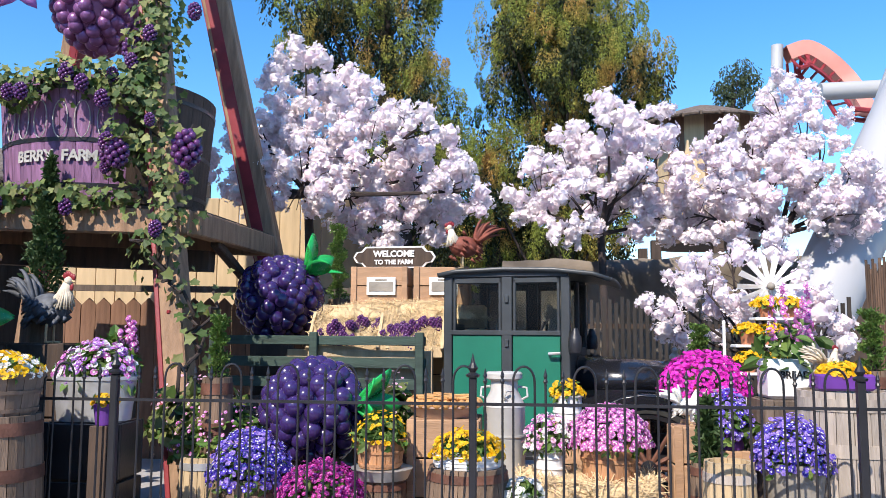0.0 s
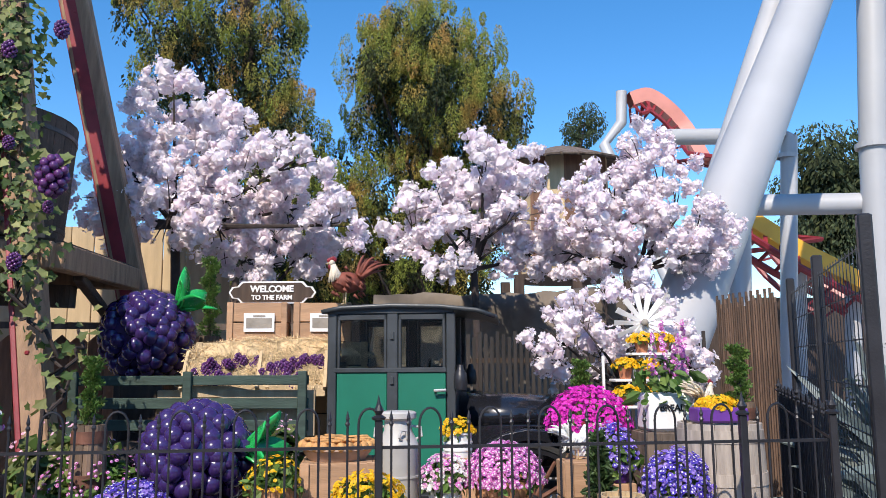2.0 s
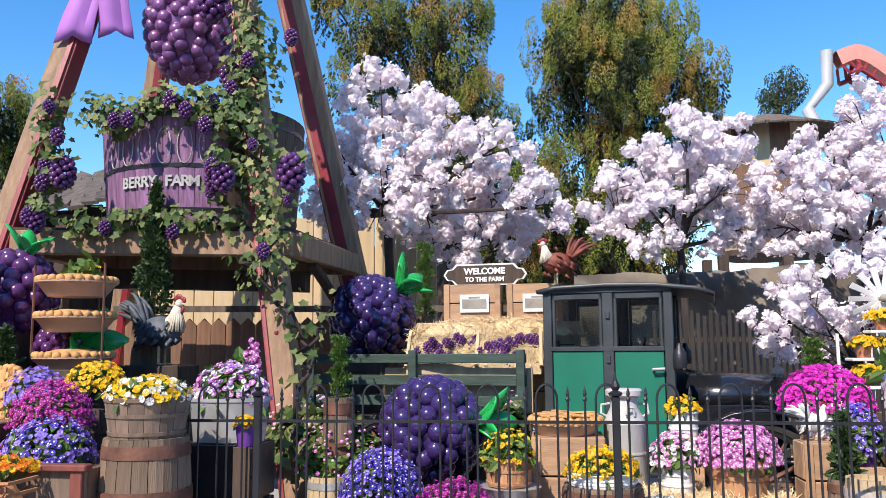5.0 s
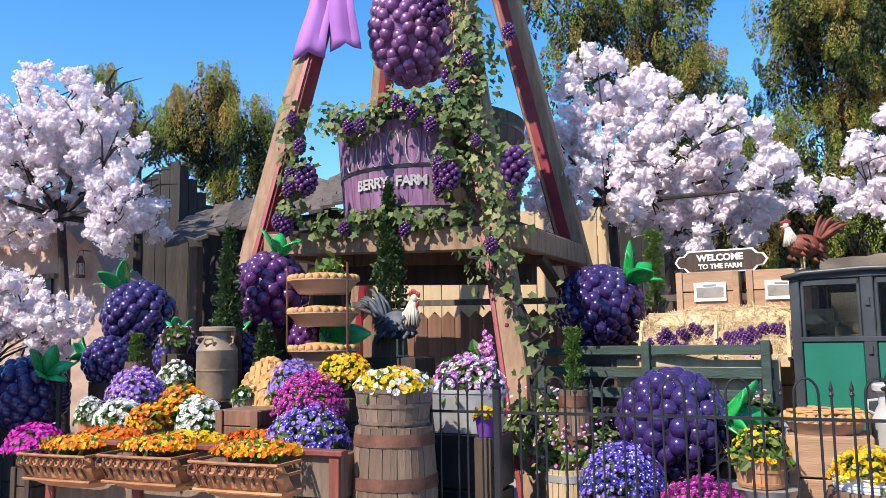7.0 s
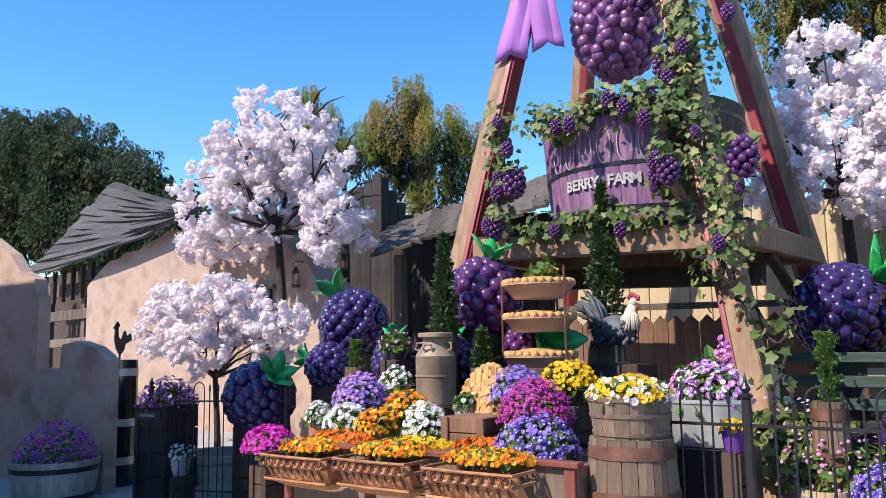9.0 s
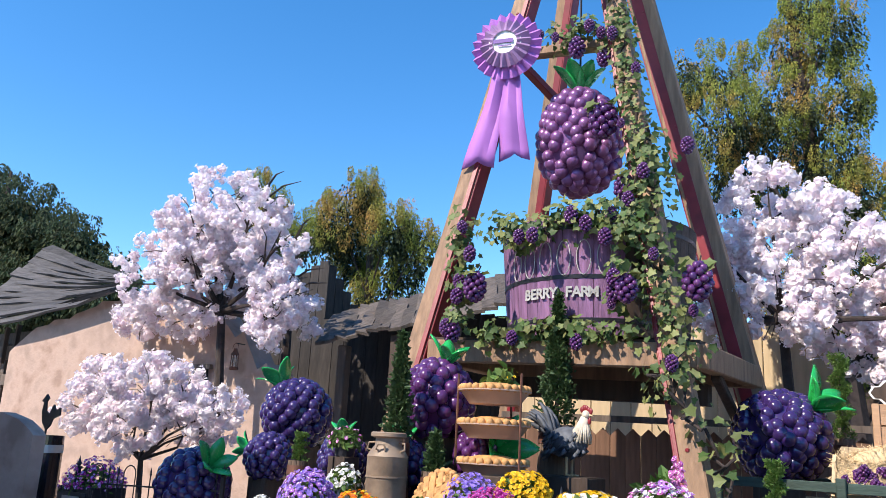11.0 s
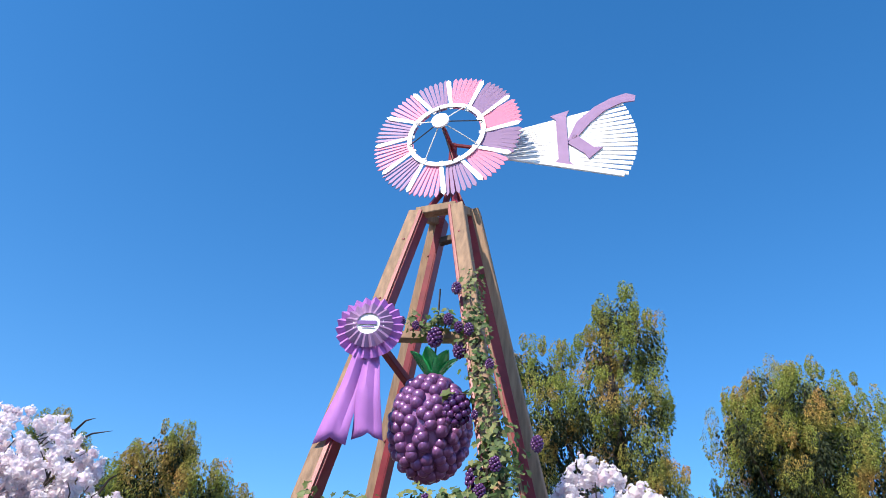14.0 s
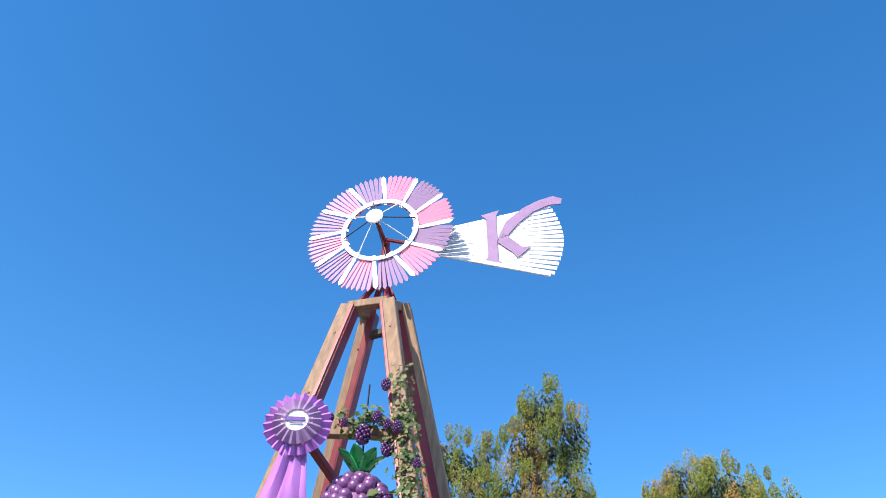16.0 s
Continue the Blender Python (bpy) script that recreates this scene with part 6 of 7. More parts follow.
# hut
HP = (3.79, 14.00, 3.46)
hut = thing("wooden_hut", (HP[0], 14.6, 0), "raised wooden hut with a shingled roof and open gallery", "hut")
for i in range(9):
    a = math.pi * (i / 8) - math.pi
    s = Sheet()
    s.box((0.82 * math.cos(a), 0.82 * math.sin(a), 4.1), (0.33, 0.05, 2.3), Matrix.Rotation(a + math.pi / 2, 3, "Z"))
    part("wall_board", s, M_TAN if i % 2 else M_BROWNFENCE, hut)
s = Sheet()
s.lathe([(1.22, 5.08), (1.24, 5.14), (0.5, 5.42), (0.001, 5.5)], 14)
rf = part("roof", s, M_OLDWOOD, hut)
for ring in range(4):
    for i in range(26):
        a = 2 * math.pi * (i + 0.5 * (ring % 2)) / 26
        r = 1.2 - 0.27 * ring
        sh = Sheet()
        sh.box((r * math.cos(a), r * math.sin(a), 5.13 + 0.10 * ring), (0.34, 0.26 * (1 - 0.2 * ring), 0.03), Matrix.Rotation(a, 3, "Z") @ Matrix.Rotation(radians(20), 3, "Y"))
        part("shingle", sh, M_OLDWOOD, rf)
s = Sheet()
s.lathe([(0.001, 2.95), (0.95, 2.95), (0.95, 3.05), (0.001, 3.05)], 12)
part("gallery_floor", s, M_DARKWOOD, hut)
for x, y in ((-1, -0.7), (1, -0.7), (-1, 0.7), (1, 0.7), (0, -0.85)):
    s = Sheet()
    s.beam((x, y, 0), (x, y, 3.0), 0.16, 0.16)
    part("post", s, M_DARKWOOD, hut)
wn_ = Sheet()
wn_.box((0.12, -0.86, 4.45), (0.3, 0.05, 0.34))
part("window", wn_, M_IRON, hut)
for k in range(5):
    s = Sheet()
    s.box((-0.6 + 0.3 * k, -0.85, 3.3), (0.06, 0.06, 0.5))
    part("baluster", s, M_TAN, hut)

# ---- roller coaster ----
cs = thing("coaster_support", (3.89, 9.50, 1.64)[:2] + (0,), "thick pale grey steel support tube of a roller coaster", "coaster support")
CO = Vector((3.89, 9.50, 1.64)[:2] + (0,))
lo, hi = Vector((3.93, 9.50, 1.91)), Vector((8.08, 12.50, 8.52))
dirn = (hi - lo).normalized()
base = lo - dirn * (lo.z / dirn.z)
s = Sheet()
s.tube([base - CO, hi - CO + dirn * 4], 0.397, 32)
part("main_tube", s, M_PIPE, cs, smooth=True)
s = Sheet()
p0, p1 = Vector((6.63, 12.80, 6.03)), Vector((7.86, 13.50, 8.60))
s.tube([p0 - (p1 - p0) * 1.2 - CO, p1 + (p1 - p0) * 2 - CO], 0.22, 24)
part("rear_tube", s, M_PIPE, cs, smooth=True)
s = Sheet()
s.lathe([(0.6, 0), (0.6, 0.06), (0.001, 0.06)], 24, base - CO)
part("base_plate", s, M_PIPE, cs)


def pipe(pts, r, label, flanges=()):
    o = Vector(pts[0])
    t = thing("steel_pipe", (o.x, o.y, 0), label, "steel support", "coaster supports")
    o = Vector((o.x, o.y, 0))
    s = Sheet()
    s.tube([Vector(p) - o for p in pts], r, 20)
    part("tube", s, M_PIPE, t, smooth=True)
    for p in flanges:
        s = Sheet()
        s.lathe([(r, -0.05), (r * 1.25, -0.05), (r * 1.25, 0.05), (r, 0.05)], 20, Vector(p) - o)
        part("flange", s, M_PIPE, t)
    return t


pipe([(9.31, 17.00, 0.00), (9.76, 17.00, 6.55), (9.56, 17.00, 6.57), (6.79, 17.00, 6.48)], 0.184, "angled pale grey coaster support pipe", [(9.64, 17.00, 6.09)])
pipe([(7.25, 15.00, 0.00), (7.49, 15.00, 4.42), (7.73, 15.00, 4.53), (11.93, 14.00, 4.46)], 0.211, "horizontal pale grey coaster support pipe")
pipe([(12.07, 26.00, 0.00), (9.46, 30.00, 9.91), (10.19, 30.00, 10.85), (10.24, 30.00, 12.13)], 0.22, "bent white coaster support beam")
pipe([(9.75, 14.3, 0.0), (9.95, 14.3, 5.6), (10.35, 14.3, 11.5)], 0.27, "tall upright pale grey coaster support column", [(9.95, 14.3, 5.6)])
M_CORAL = mat("faded_coral_paint", (0.62, 0.25, 0.20), 0.5, vary=0.15, scale=1, bump=0.03)
M_YELLOWP = mat("yellow_steel_paint", (0.80, 0.42, 0.04), 0.45, vary=0.12, scale=1.5, bump=0.03)


def coaster_track(path, w, label, spine):
    o = Vector((path[0][0], path[0][1], 0))
    t = thing("coaster_track", o, label, "coaster track")
    ps = [Vector(p) - o for p in path]
    fine = []
    for i in range(len(ps) - 1):
        a, b = ps[max(i - 1, 0)], ps[min(i + 2, len(ps) - 1)]
        for k in range(5):
            u = k / 5
            p, q = ps[i], ps[i + 1]
            fine.append(0.5 * ((2 * p) + (q - a) * u + (2 * a - 5 * p + 4 * q - b) * u * u + (3 * p - a - 3 * q + b) * u ** 3))
    fine.append(ps[-1])
    out = []
    for i, p in enumerate(fine):
        d = (fine[min(i + 1, len(fine) - 1)] - fine[max(0, i - 1)]).normalized()
        n = d.cross(Vector((0, 1, 0)))
        out.append((p, n.normalized() if n.z > 0 else -n.normalized()))
    s = Sheet()
    v, f = [], []
    for p, n in out:
        for y, h in ((-0.3, 0), (0.3, 0), (0.3, -w), (-0.3, -w)):
            v.append(p + n * h + Vector((0, y, 0)))
    for i in range(len(out) - 1):
        for e in range(4):
            g2 = (e + 1) % 4
            f.append((i * 4 + e, i * 4 + 4 + e, i * 4 + 4 + g2, i * 4 + g2))
    s.add(v, f)
    part("spine", s, spine, t, smooth=True)
    for y in (-0.62, 0.62):
        s = Sheet()
        s.tube([p + n * -w * 1.9 + Vector((0, y, 0)) for p, n in out], 0.09, 6)
        part("rail", s, M_RED, t)
    for p, n in out[::2]:
        for y in (-0.62, 0.62):
            s = Sheet()
            s.beam(p - n * w + Vector((0, y * 0.4, 0)), p + n * -w * 1.9 + Vector((0, y, 0)), 0.1, 0.06)
            part("tie", s, M_RED, t)


coaster_track([(10.47, 30.00, 12.02), (11.29, 30.00, 12.22), (12.18, 30.00, 11.70), (12.99, 30.00, 10.78), (13.22, 29.00, 9.24), (13.17, 27.00, 7.38), (13.27, 25.00, 5.72), (13.38, 23.00, 4.53), (14.38, 22.00, 3.43)], 0.55, "coral pink curving roller coaster track", M_CORAL)
coaster_track([(9.15, 19.00, 5.49), (9.99, 19.00, 4.96), (10.96, 19.00, 4.36), (11.94, 19.00, 3.87), (13.20, 19.00, 3.17)], 0.40, "yellow steel roller coaster track with red rails", M_YELLOWP)
pipe([(11.00, 19.60, 0.00), (11.29, 19.60, 4.23)], 0.2, "upright pale grey coaster column")
pipe([(12.47, 19.60, 0.00), (12.73, 19.60, 3.51)], 0.2, "upright pale grey coaster column under the track")
# bamboo screen and mesh fence
bs = tagged(new("wall_bamboo"), "brown bamboo cane screen fence", "fence", kind="structure")
b0, b1 = Vector((4.00, 8.60, 2.12)), Vector((4.11, 7.40, 2.03))
b0.z = b1.z = 0
b2 = b0 + (b1 - b0) * 0.95
bs.matrix_world = pose(b0.x, b0.y, 0, 0, 0, math.degrees(math.atan2(b1.y - b0.y, b1.x - b0.x)))
sb = Sheet()
sb.tube([(0, 0, 0), (0, 0, 0.8), (0.004, 0, 1.5), (0, 0, 2.2)], 0.014, 6)
M_CANE = mat("bamboo_cane", (0.125, 0.075, 0.05), 0.75, vary=0.4, scale=5, bump=0.3, island=0.45)
sbm = sb.mesh("cane", M_CANE)
for i in range(int((b2 - b0).length / 0.028)):
    part("cane", sbm, None, bs).location = (i * 0.028, 0.008 * (i % 3), -0.05 * (i % 4))
m0, m1 = Vector((3.95, 6.95, 0)), Vector((2.6, 3.78, 0))
mf = thing("mesh_fence", m0, "dark welded wire fence panels with posts", "fence", rz=math.degrees(math.atan2(m1.y - m0.y, m1.x - m0.x)))
ML = (m1 - m0).length
for i in range(int(ML / 0.11)):
    s = Sheet()
    s.box((0, 0, 1.05), (0.005, 0.005, 2.1))
    if i == 0:
        wire = s.mesh("wire", M_CABGREY)
    part("wire", wire, None, mf).location = (i * 0.11, 0, 0)
for z in (0.1, 0.35, 0.6, 0.85, 1.1, 1.35, 1.6, 1.85, 2.08):
    s = Sheet()
    s.box((ML / 2, 0.006, z), (ML, 0.008, 0.008))
    part("rail", s, M_IRON, mf)
for i in range(3):
    s = Sheet()
    s.box((ML * i / 2, 0, 1.1), (0.07, 0.07, 2.25), bev=0.008)
    part("post", s, M_IRON, mf)
# blue-grey foliage behind the mesh fence
rng = np.random.default_rng(9)
M_AGAVE = leafy("blue_grey_spiky_leaves", (0.13, 0.17, 0.17), (0.2, 0.23, 0.21), 0.15, 0.3)
for k in range(5):
    p = m0.lerp(m1, 0.15 + 0.17 * k) + Vector((0.9, 0.5, 0))
    t = thing("spiky_shrub", p, "grey-green spiky shrub behind the wire fence", "shrub", "spiky shrubs")
    s = Sheet()
    d = dirs(70, rng)
    d[:, 2] = np.abs(d[:, 2])
    s.scatter([(-0.07, 0, 0), (0, -0.03, 0), (0.07, 0, 0), (0.085, 0, 0.45), (0, -0.04, 0.45), (0, 0, 1.0), (-0.085, 0, 0.45)], [(0, 1, 4, 6), (1, 2, 3, 4), (6, 4, 5), (4, 3, 5)], frames_at(d * 0.15 + (0, 0, 0.2 + 0.5 * (k % 2)), d, 0.45 + 0.5 * rng.random(70), rng))
    part("leaves", s, M_AGAVE, t)

# dark shrubs added as a darker backdrop between the wire fence and the coaster columns
M_HEDGE = leafy("dull_hedge_leaves", (0.035, 0.05, 0.03), (0.08, 0.085, 0.05), 0.15, 0.4, rough=0.85)
for k, (x, y, r, h) in enumerate(((6.6, 9.6, 0.7, 1.3), (8.2, 11.0, 0.9, 1.9))):
    t = thing("hedge_bush", (x, y, 0), "dull dark green bush behind the wire fence", "bush", "hedge bushes")
    rg = np.random.default_rng(640 + k)
    pts, nor = lobes_fill([(0, 0, h * 0.55, r), (r * 0.6, 0.2, h * 0.4, r * 0.7), (-r * 0.6, 0.1, h * 0.42, r * 0.7), (0.1, 0, h * 0.85, r * 0.55)], 700, rg, 0.5)
    s = Sheet()
    s.scatter(*LEAF, frames_at(pts, nor + (0, -0.2, 0.3), 0.09 * (0.6 + 0.8 * rg.random(len(pts))), rg, lean=0.5))
    for _ in range(8):
        d = dirs(1, rg)[0] * r * 0.6
        s.tube([(0, 0, 0), (d[0] * 0.4, d[1] * 0.4, h * 0.4), (d[0], d[1], h * 0.75)], [0.03, 0.02, 0.006], 5)
    tagged(part("foliage", s, M_HEDGE, t), kind="stuff")

# plain dark walls added to close bright gaps of sky in the far view
wall_poly("wall_back", (-16, 21.5), (2.8, 21.5), [(0, 4.2), (1, 4.2)], 0.3, M_DARKWOOD, "plain dark backdrop wall added to fill the distance")
wall_poly("wall_back_2", (2.8, 24.0), (30, 24.0), [(0, 3.4), (1, 3.4)], 0.3, M_DARKWOOD, "plain dark backdrop wall added to fill the distance")

# unseen wall added to darken reflections in the cab glass and horizon fill
wall_poly("wall_unseen_south", (40, -14), (-40, -14), [(0, 6.5), (1, 6.5)], 0.4, M_ADOBE, "unseen plaster wall added behind the camera to block horizon light")
# unseen wall added beside the walkway, only to cast shade on the gate
wall_poly("wall_shade_west", (-17.0, 0.8), (-7.7, 0.8), [(0, 6.2), (1, 6.2)], 0.4, M_ADOBE, "unseen plaster wall added to shade the gate")

# ---- near pier, half barrel, sign planter and basin by the gate ----
wall_poly("wall_pier", (-11.4, 4.75), (-8.56, 4.75), [(0, 3.0), (0.142, 2.81), (0.2, 2.74), (0.25, 2.62), (0.3, 2.5), (0.43, 2.38), (0.445, 2.2), (0.468, 2.17), (0.475, 1.31), (0.66, 1.31), (0.672, 1.58), (0.78, 1.62), (0.9, 1.55), (0.97, 1.46), (1, 1.4)], 0.15, M_ADOBE, "rounded stepped adobe pier by the gate")
hbp = (-8.69, 4.30, 0.00)
hbt = thing("half_barrel", hbp, "half barrel planter with purple, blue and yellow flowers", "planter")
hr = 0.413
staved(hbt, 0.42, lambda q: hr * (0.9 + 0.14 * q), 16, M_GREYSTAVE)
for q in (0.15, 0.8):
    hoop(hbt, hr * (0.9 + 0.14 * (q - .05)), hr * (0.9 + 0.14 * (q + .05)), q * 0.42, 0.05, M_IRON)
mound(hbt, 0.42, hr * 0.95, 0.38, 71, M_LEAF, [F_MAGENTA, F_HOT, F_BLUE], 0.022, 330)
st = thing("stone_basin", (-7.75, 5.66, 0.00), "round carved grey stone basin on a step", "stone basin")
sr = 0.471
s = Sheet()
s.lathe([(0.001, 0), (sr * 1.25, 0), (sr * 1.25, 0.1), (sr * 1.02, 0.12), (sr, 0.16), (sr * 1.0, 0.3), (sr * 1.06, 0.33), (sr * 1.06, 0.4), (sr * 0.9, 0.4), (sr * 0.88, 0.3), (0.001, 0.3)], 40)
part("bowl", s, M_STONE, st, smooth=True)
for i in range(18):
    a = 2 * math.pi * i / 18
    s = Sheet()
    s.tube([(sr * 1.01 * math.cos(a) - 0.05 * math.sin(a) * math.cos(k), sr * 1.01 * math.sin(a) + 0.05 * math.cos(a) * math.cos(k), 0.23 + 0.05 * math.sin(k)) for k in np.linspace(0, 2 * math.pi, 9)], 0.012, 4)
    part("carved_ring", s, M_STONE, st)
bb = barrel((-9.05, 5.20, 0.00), 0.2, 1.4, "tall dark blue painted barrel with white stripes", M_BLACKPAINT, hoops=(0.2, 0.5, 0.9), bulge=0.06, hoopmat=M_STEEL)
wv = thing("weathervane", (-9.05, 5.20, 0.00)[:2] + (1.4,), "black cut-out rooster weathervane on a barrel", "weathervane")
pts = [(0.0, 0.05), (0.06, 0.09), (0.09, 0.16), (0.2, 0.2), (0.19, 0.27), (0.12, 0.24), (0.08, 0.3), (0.02, 0.2), (-0.04, 0.24), (-0.05, 0.33), (-0.02, 0.36), (-0.06, 0.4), (-0.1, 0.36), (-0.13, 0.33), (-0.09, 0.32), (-0.1, 0.22), (-0.07, 0.12)]
part("silhouette", flat([(x * 1.1, z * 1.1) for x, z in pts], -0.01, 0.02), M_IRON, wv)
s = Sheet()
s.tube([(0, 0, 0), (0, 0, 0.1)], 0.012, 6)
part("spindle", s, M_IRON, wv)
sp = (-7.82, 5.00, 0.00)
spb = wooden_box(sp, (0.5, 0.4, 0.95), "tall black planter box with a faint name board", M_IRON, planks=4, name="planter_box")
mound(spb, 0.97, 0.3, 0.26, 72, M_LEAF, [F_LILAC, F_MAGENTA], 0.022, 240)
s = Sheet()
s.box((0, -0.225, 0.85), (0.42, 0.012, 0.1))
nb_ = part("name_board", s, M_IRON, spb)
s = Sheet()
s.box((0, -0.235, 0.85), (0.26, 0.004, 0.03))
part("faded_mark", s, M_STONE, nb_, "plain pale bar")
planter((-7.63, 5.00, 0.45), "steel", 0.14, 0.11, 0.2, [F_WHITE], "small white flowers in a steel pot by the gate", stand="dark", count=90)

# ---- giant blackberries among the flowers ----
giant_berry((-1.84, 7.35, 1.73), 0.419, 1, "giant dark blackberry with green leaves behind the truck bed", M_BERRY, leaf_dir=(0.75, -0.1, 0.7), count=150)
giant_berry((-0.93, 5.10, 0.93), 0.345, 2, "giant blue-purple blackberry by the iron fence", M_BERRY, leaf_dir=(1, -0.25, 0.15), count=120)
giant_berry((-4.21, 5.50, 1.88), 0.320, 3, "giant plum blackberry with a crown of green leaves", M_BERRYPLUM, tall=1.12, leaf_dir=(0.35, -0.1, 1), count=110)
giant_berry((-6.69, 6.60, 1.76), 0.394, 4, "giant dark blackberry before the plaster wall", M_BERRY, leaf_dir=(-0.5, -0.1, 0.8), count=130)
giant_berry((-6.39, 5.90, 1.31), 0.243, 5, "dark blackberry ornament beside a green leaf", M_BERRY, leaf_dir=(-1, -0.3, 0.3), count=90)
giant_berry((-6.86, 5.40, 1.02), 0.36, 6, "giant dark blackberry behind the gate fence", M_BERRY, leaf_dir=(0.8, -0.2, 0.55), count=110)
giant_berry((-4.31, 5.20, 1.32), 0.236, 7, "dark blackberry ornament behind the milk can", M_BERRY, leaves=3, count=90)
giant_berry((-4.98, 5.30, 1.36), 0.213, 8, "dark blackberry ornament among white flowers", M_BERRY, leaf_dir=(-0.1, 0, 1), leaves=3, count=80)
giant_berry((-3.79, 5.50, 1.46), 0.206, 9, "plum blackberry ornament under the pie stand", M_BERRYPLUM, leaf_dir=(0.9, -0.4, 0.25), count=80, leaf=1.9)

# ---- planter box with wicker troughs ----
PA, PB = Vector((-4.41, 3.50, 0.72)), Vector((-2.37, 3.50, 0.88))
PZ = PB.z + 0.02
pbx = thing("planter_box", ((PA.x + PB.x) / 2, 3.95, 0), "long weathered planter box with red-brown posts", "planter box")
PW = PB.x - PA.x
for i in range(4):
    s = Sheet()
    s.box((0, -0.42, PZ * (i + 0.5) / 4), (PW, 0.03, PZ / 4 * 0.97), bev=0.004)
    part("front_board", s, M_GREYBASKET, pbx)
    s = Sheet()
    s.box((PW / 2 - 0.015, 0.02, PZ * (i + 0.5) / 4), (0.03, 0.84, PZ / 4 * 0.97), bev=0.004)
    part("end_board", s, M_BROWNFENCE, pbx)
M_REDWOOD = mat("red_brown_stain", (0.20, 0.055, 0.04), 0.7, vary=0.3, scale=5, fine=24, bump=0.3, grain=(7, 7, 0.9))
for q in (0.02, 0.35, 0.67, 0.985):
    s = Sheet()
    s.box((-PW / 2 + PW * q, -0.445, PZ / 2), (0.06, 0.03, PZ), bev=0.004)
    part("post", s, M_REDWOOD, pbx)
s = Sheet()
s.box((0, -0.44, PZ + 0.01), (PW + 0.05, 0.07, 0.03), bev=0.005)
part("top_rail", s, M_REDWOOD, pbx)
s = Sheet()
s.box((0, 0.02, PZ - 0.05), (PW - 0.04, 0.82, 0.05))
part("shelf", s, M_DARKWOOD, pbx)
s = Sheet()
s.box((0, 0.45, PZ / 2), (PW, 0.03, PZ))
part("back_board", s, M_DARKWOOD, pbx)
M_WICKER = mat("orange_brown_wicker", (0.46, 0.20, 0.085), 0.75, vary=0.35, scale=10, fine=60, bump=0.6, island=0.3)


def wicker_trough(c, w, label, cols):
    """A half-round coir and wire trough hung on the rail, full of marigolds."""
    t = thing("wicker_trough", c, label, "flower trough", "wicker troughs")
    s = Sheet()
    v, f = [], []
    K2 = 16
    for i in range(K2 + 1):
        x = (i / K2 * 2 - 1)
        k = 1 - 0.18 * abs(x) ** 6
        for j in range(7):
            a = math.pi / 2 * j / 6
            v.append((x * w / 2 * (1 - 0.10 * (j / 6)), -0.2 * math.cos(a) ** 0.7 * k, -0.2 * math.sin(a) * k))
    f = [(i * 7 + j, i * 7 + 7 + j, i * 7 + 8 + j, i * 7 + 1 + j) for i in range(K2) for j in range(6)]
    f += [tuple(range(7)), tuple(K2 * 7 + j for j in range(6, -1, -1))]
    s.add(v, f)
    part("liner", s, M_WICKER, t, smooth=True)
    for z, y in ((0.005, -0.205), (-0.05, -0.198), (-0.14, -0.165)):
        s = Sheet()
        s.tube([(-w / 2 * 0.98, 0, z), (-w / 2 * 0.97, y, z), (0, y - 0.012, z), (w / 2 * 0.97, y, z), (w / 2 * 0.98, 0, z)], 0.009, 6)
        part("band", s, M_WICKER, t)
    for i in range(9):
        x = (i / 8 * 2 - 1) * w * 0.43
        s = Sheet()
        s.tube([(x + 0.028 * math.cos(k), -0.212 + 0.012 * math.sin(k), -0.03 + 0.028 * math.sin(k)) for k in np.linspace(0, 2 * math.pi, 9)], 0.006, 4)
        s.tube([(x, -0.205, -0.055), (x, -0.16, -0.12)], 0.007, 4)
        part("scroll", s, M_RUST, t)
    SEED[0] += 1
    mound(t, 0.045, w * 0.47, 0.05, SEED[0], M_LEAF, cols, 0.019, 230, ry=0.17, leafcount=380, leafsize=0.04)
    return t


WT = 0.530
wicker_trough((-4.14, 3.50, 0.85), WT, "wicker trough of orange and yellow marigolds", [F_ORANGE, F_YELLOW])
wicker_trough((-3.51, 3.48, 0.87), WT, "wicker trough of bright orange and yellow marigolds", [F_YELLOW, F_ORANGE])
wicker_trough((-2.84, 3.45, 0.87), WT * 1.05, "wicker trough of yellow and orange marigolds", [F_YELLOW, F_ORANGE])


def row_bed(c, w, cols, label, seed, h=0.06, d=0.1):
    t = thing("flower_bed", c, label, "flowers", "marigold rows")
    s = Sheet()
    s.box((0, 0, -0.06), (w, d * 1.6, 0.12), bev=0.01)
    part("tray", s, M_DARKWOOD, t)
    mound(t, 0.0, w * 0.5, h, seed, M_LEAF, cols, 0.022, 200, ry=d, leafcount=320, leafsize=0.04)


row_bed((-3.52, 3.75, 0.90), 0.575, [F_YELLOW], "row of yellow marigolds on the planter box", 201)
row_bed((-3.00, 3.75, 0.92), 0.572, [F_ORANGE], "row of orange marigolds on the planter box", 202)
row_bed((-4.14, 3.75, 0.91), 0.505, [F_ORANGE], "row of deep orange marigolds on the planter box", 203)

# ---- tier of flowers behind the planter box ----
S7 = lambda px: px * 0.00345
planter((-4.03, 3.95, 0.97), "greybasket", S7(34), S7(34), S7(40), [F_YELLOW, F_ORANGE], "orange-yellow flowers in a square weathered pot", spread=S7(42), up=S7(36), count=130, stand="dark")
planter((-3.63, 3.95, 0.98), "white", S7(22), S7(20), S7(30), [F_WHITE], "white daisies in a low pot", spread=S7(42), up=S7(50), count=90, fsize=0.026, stand="dark")
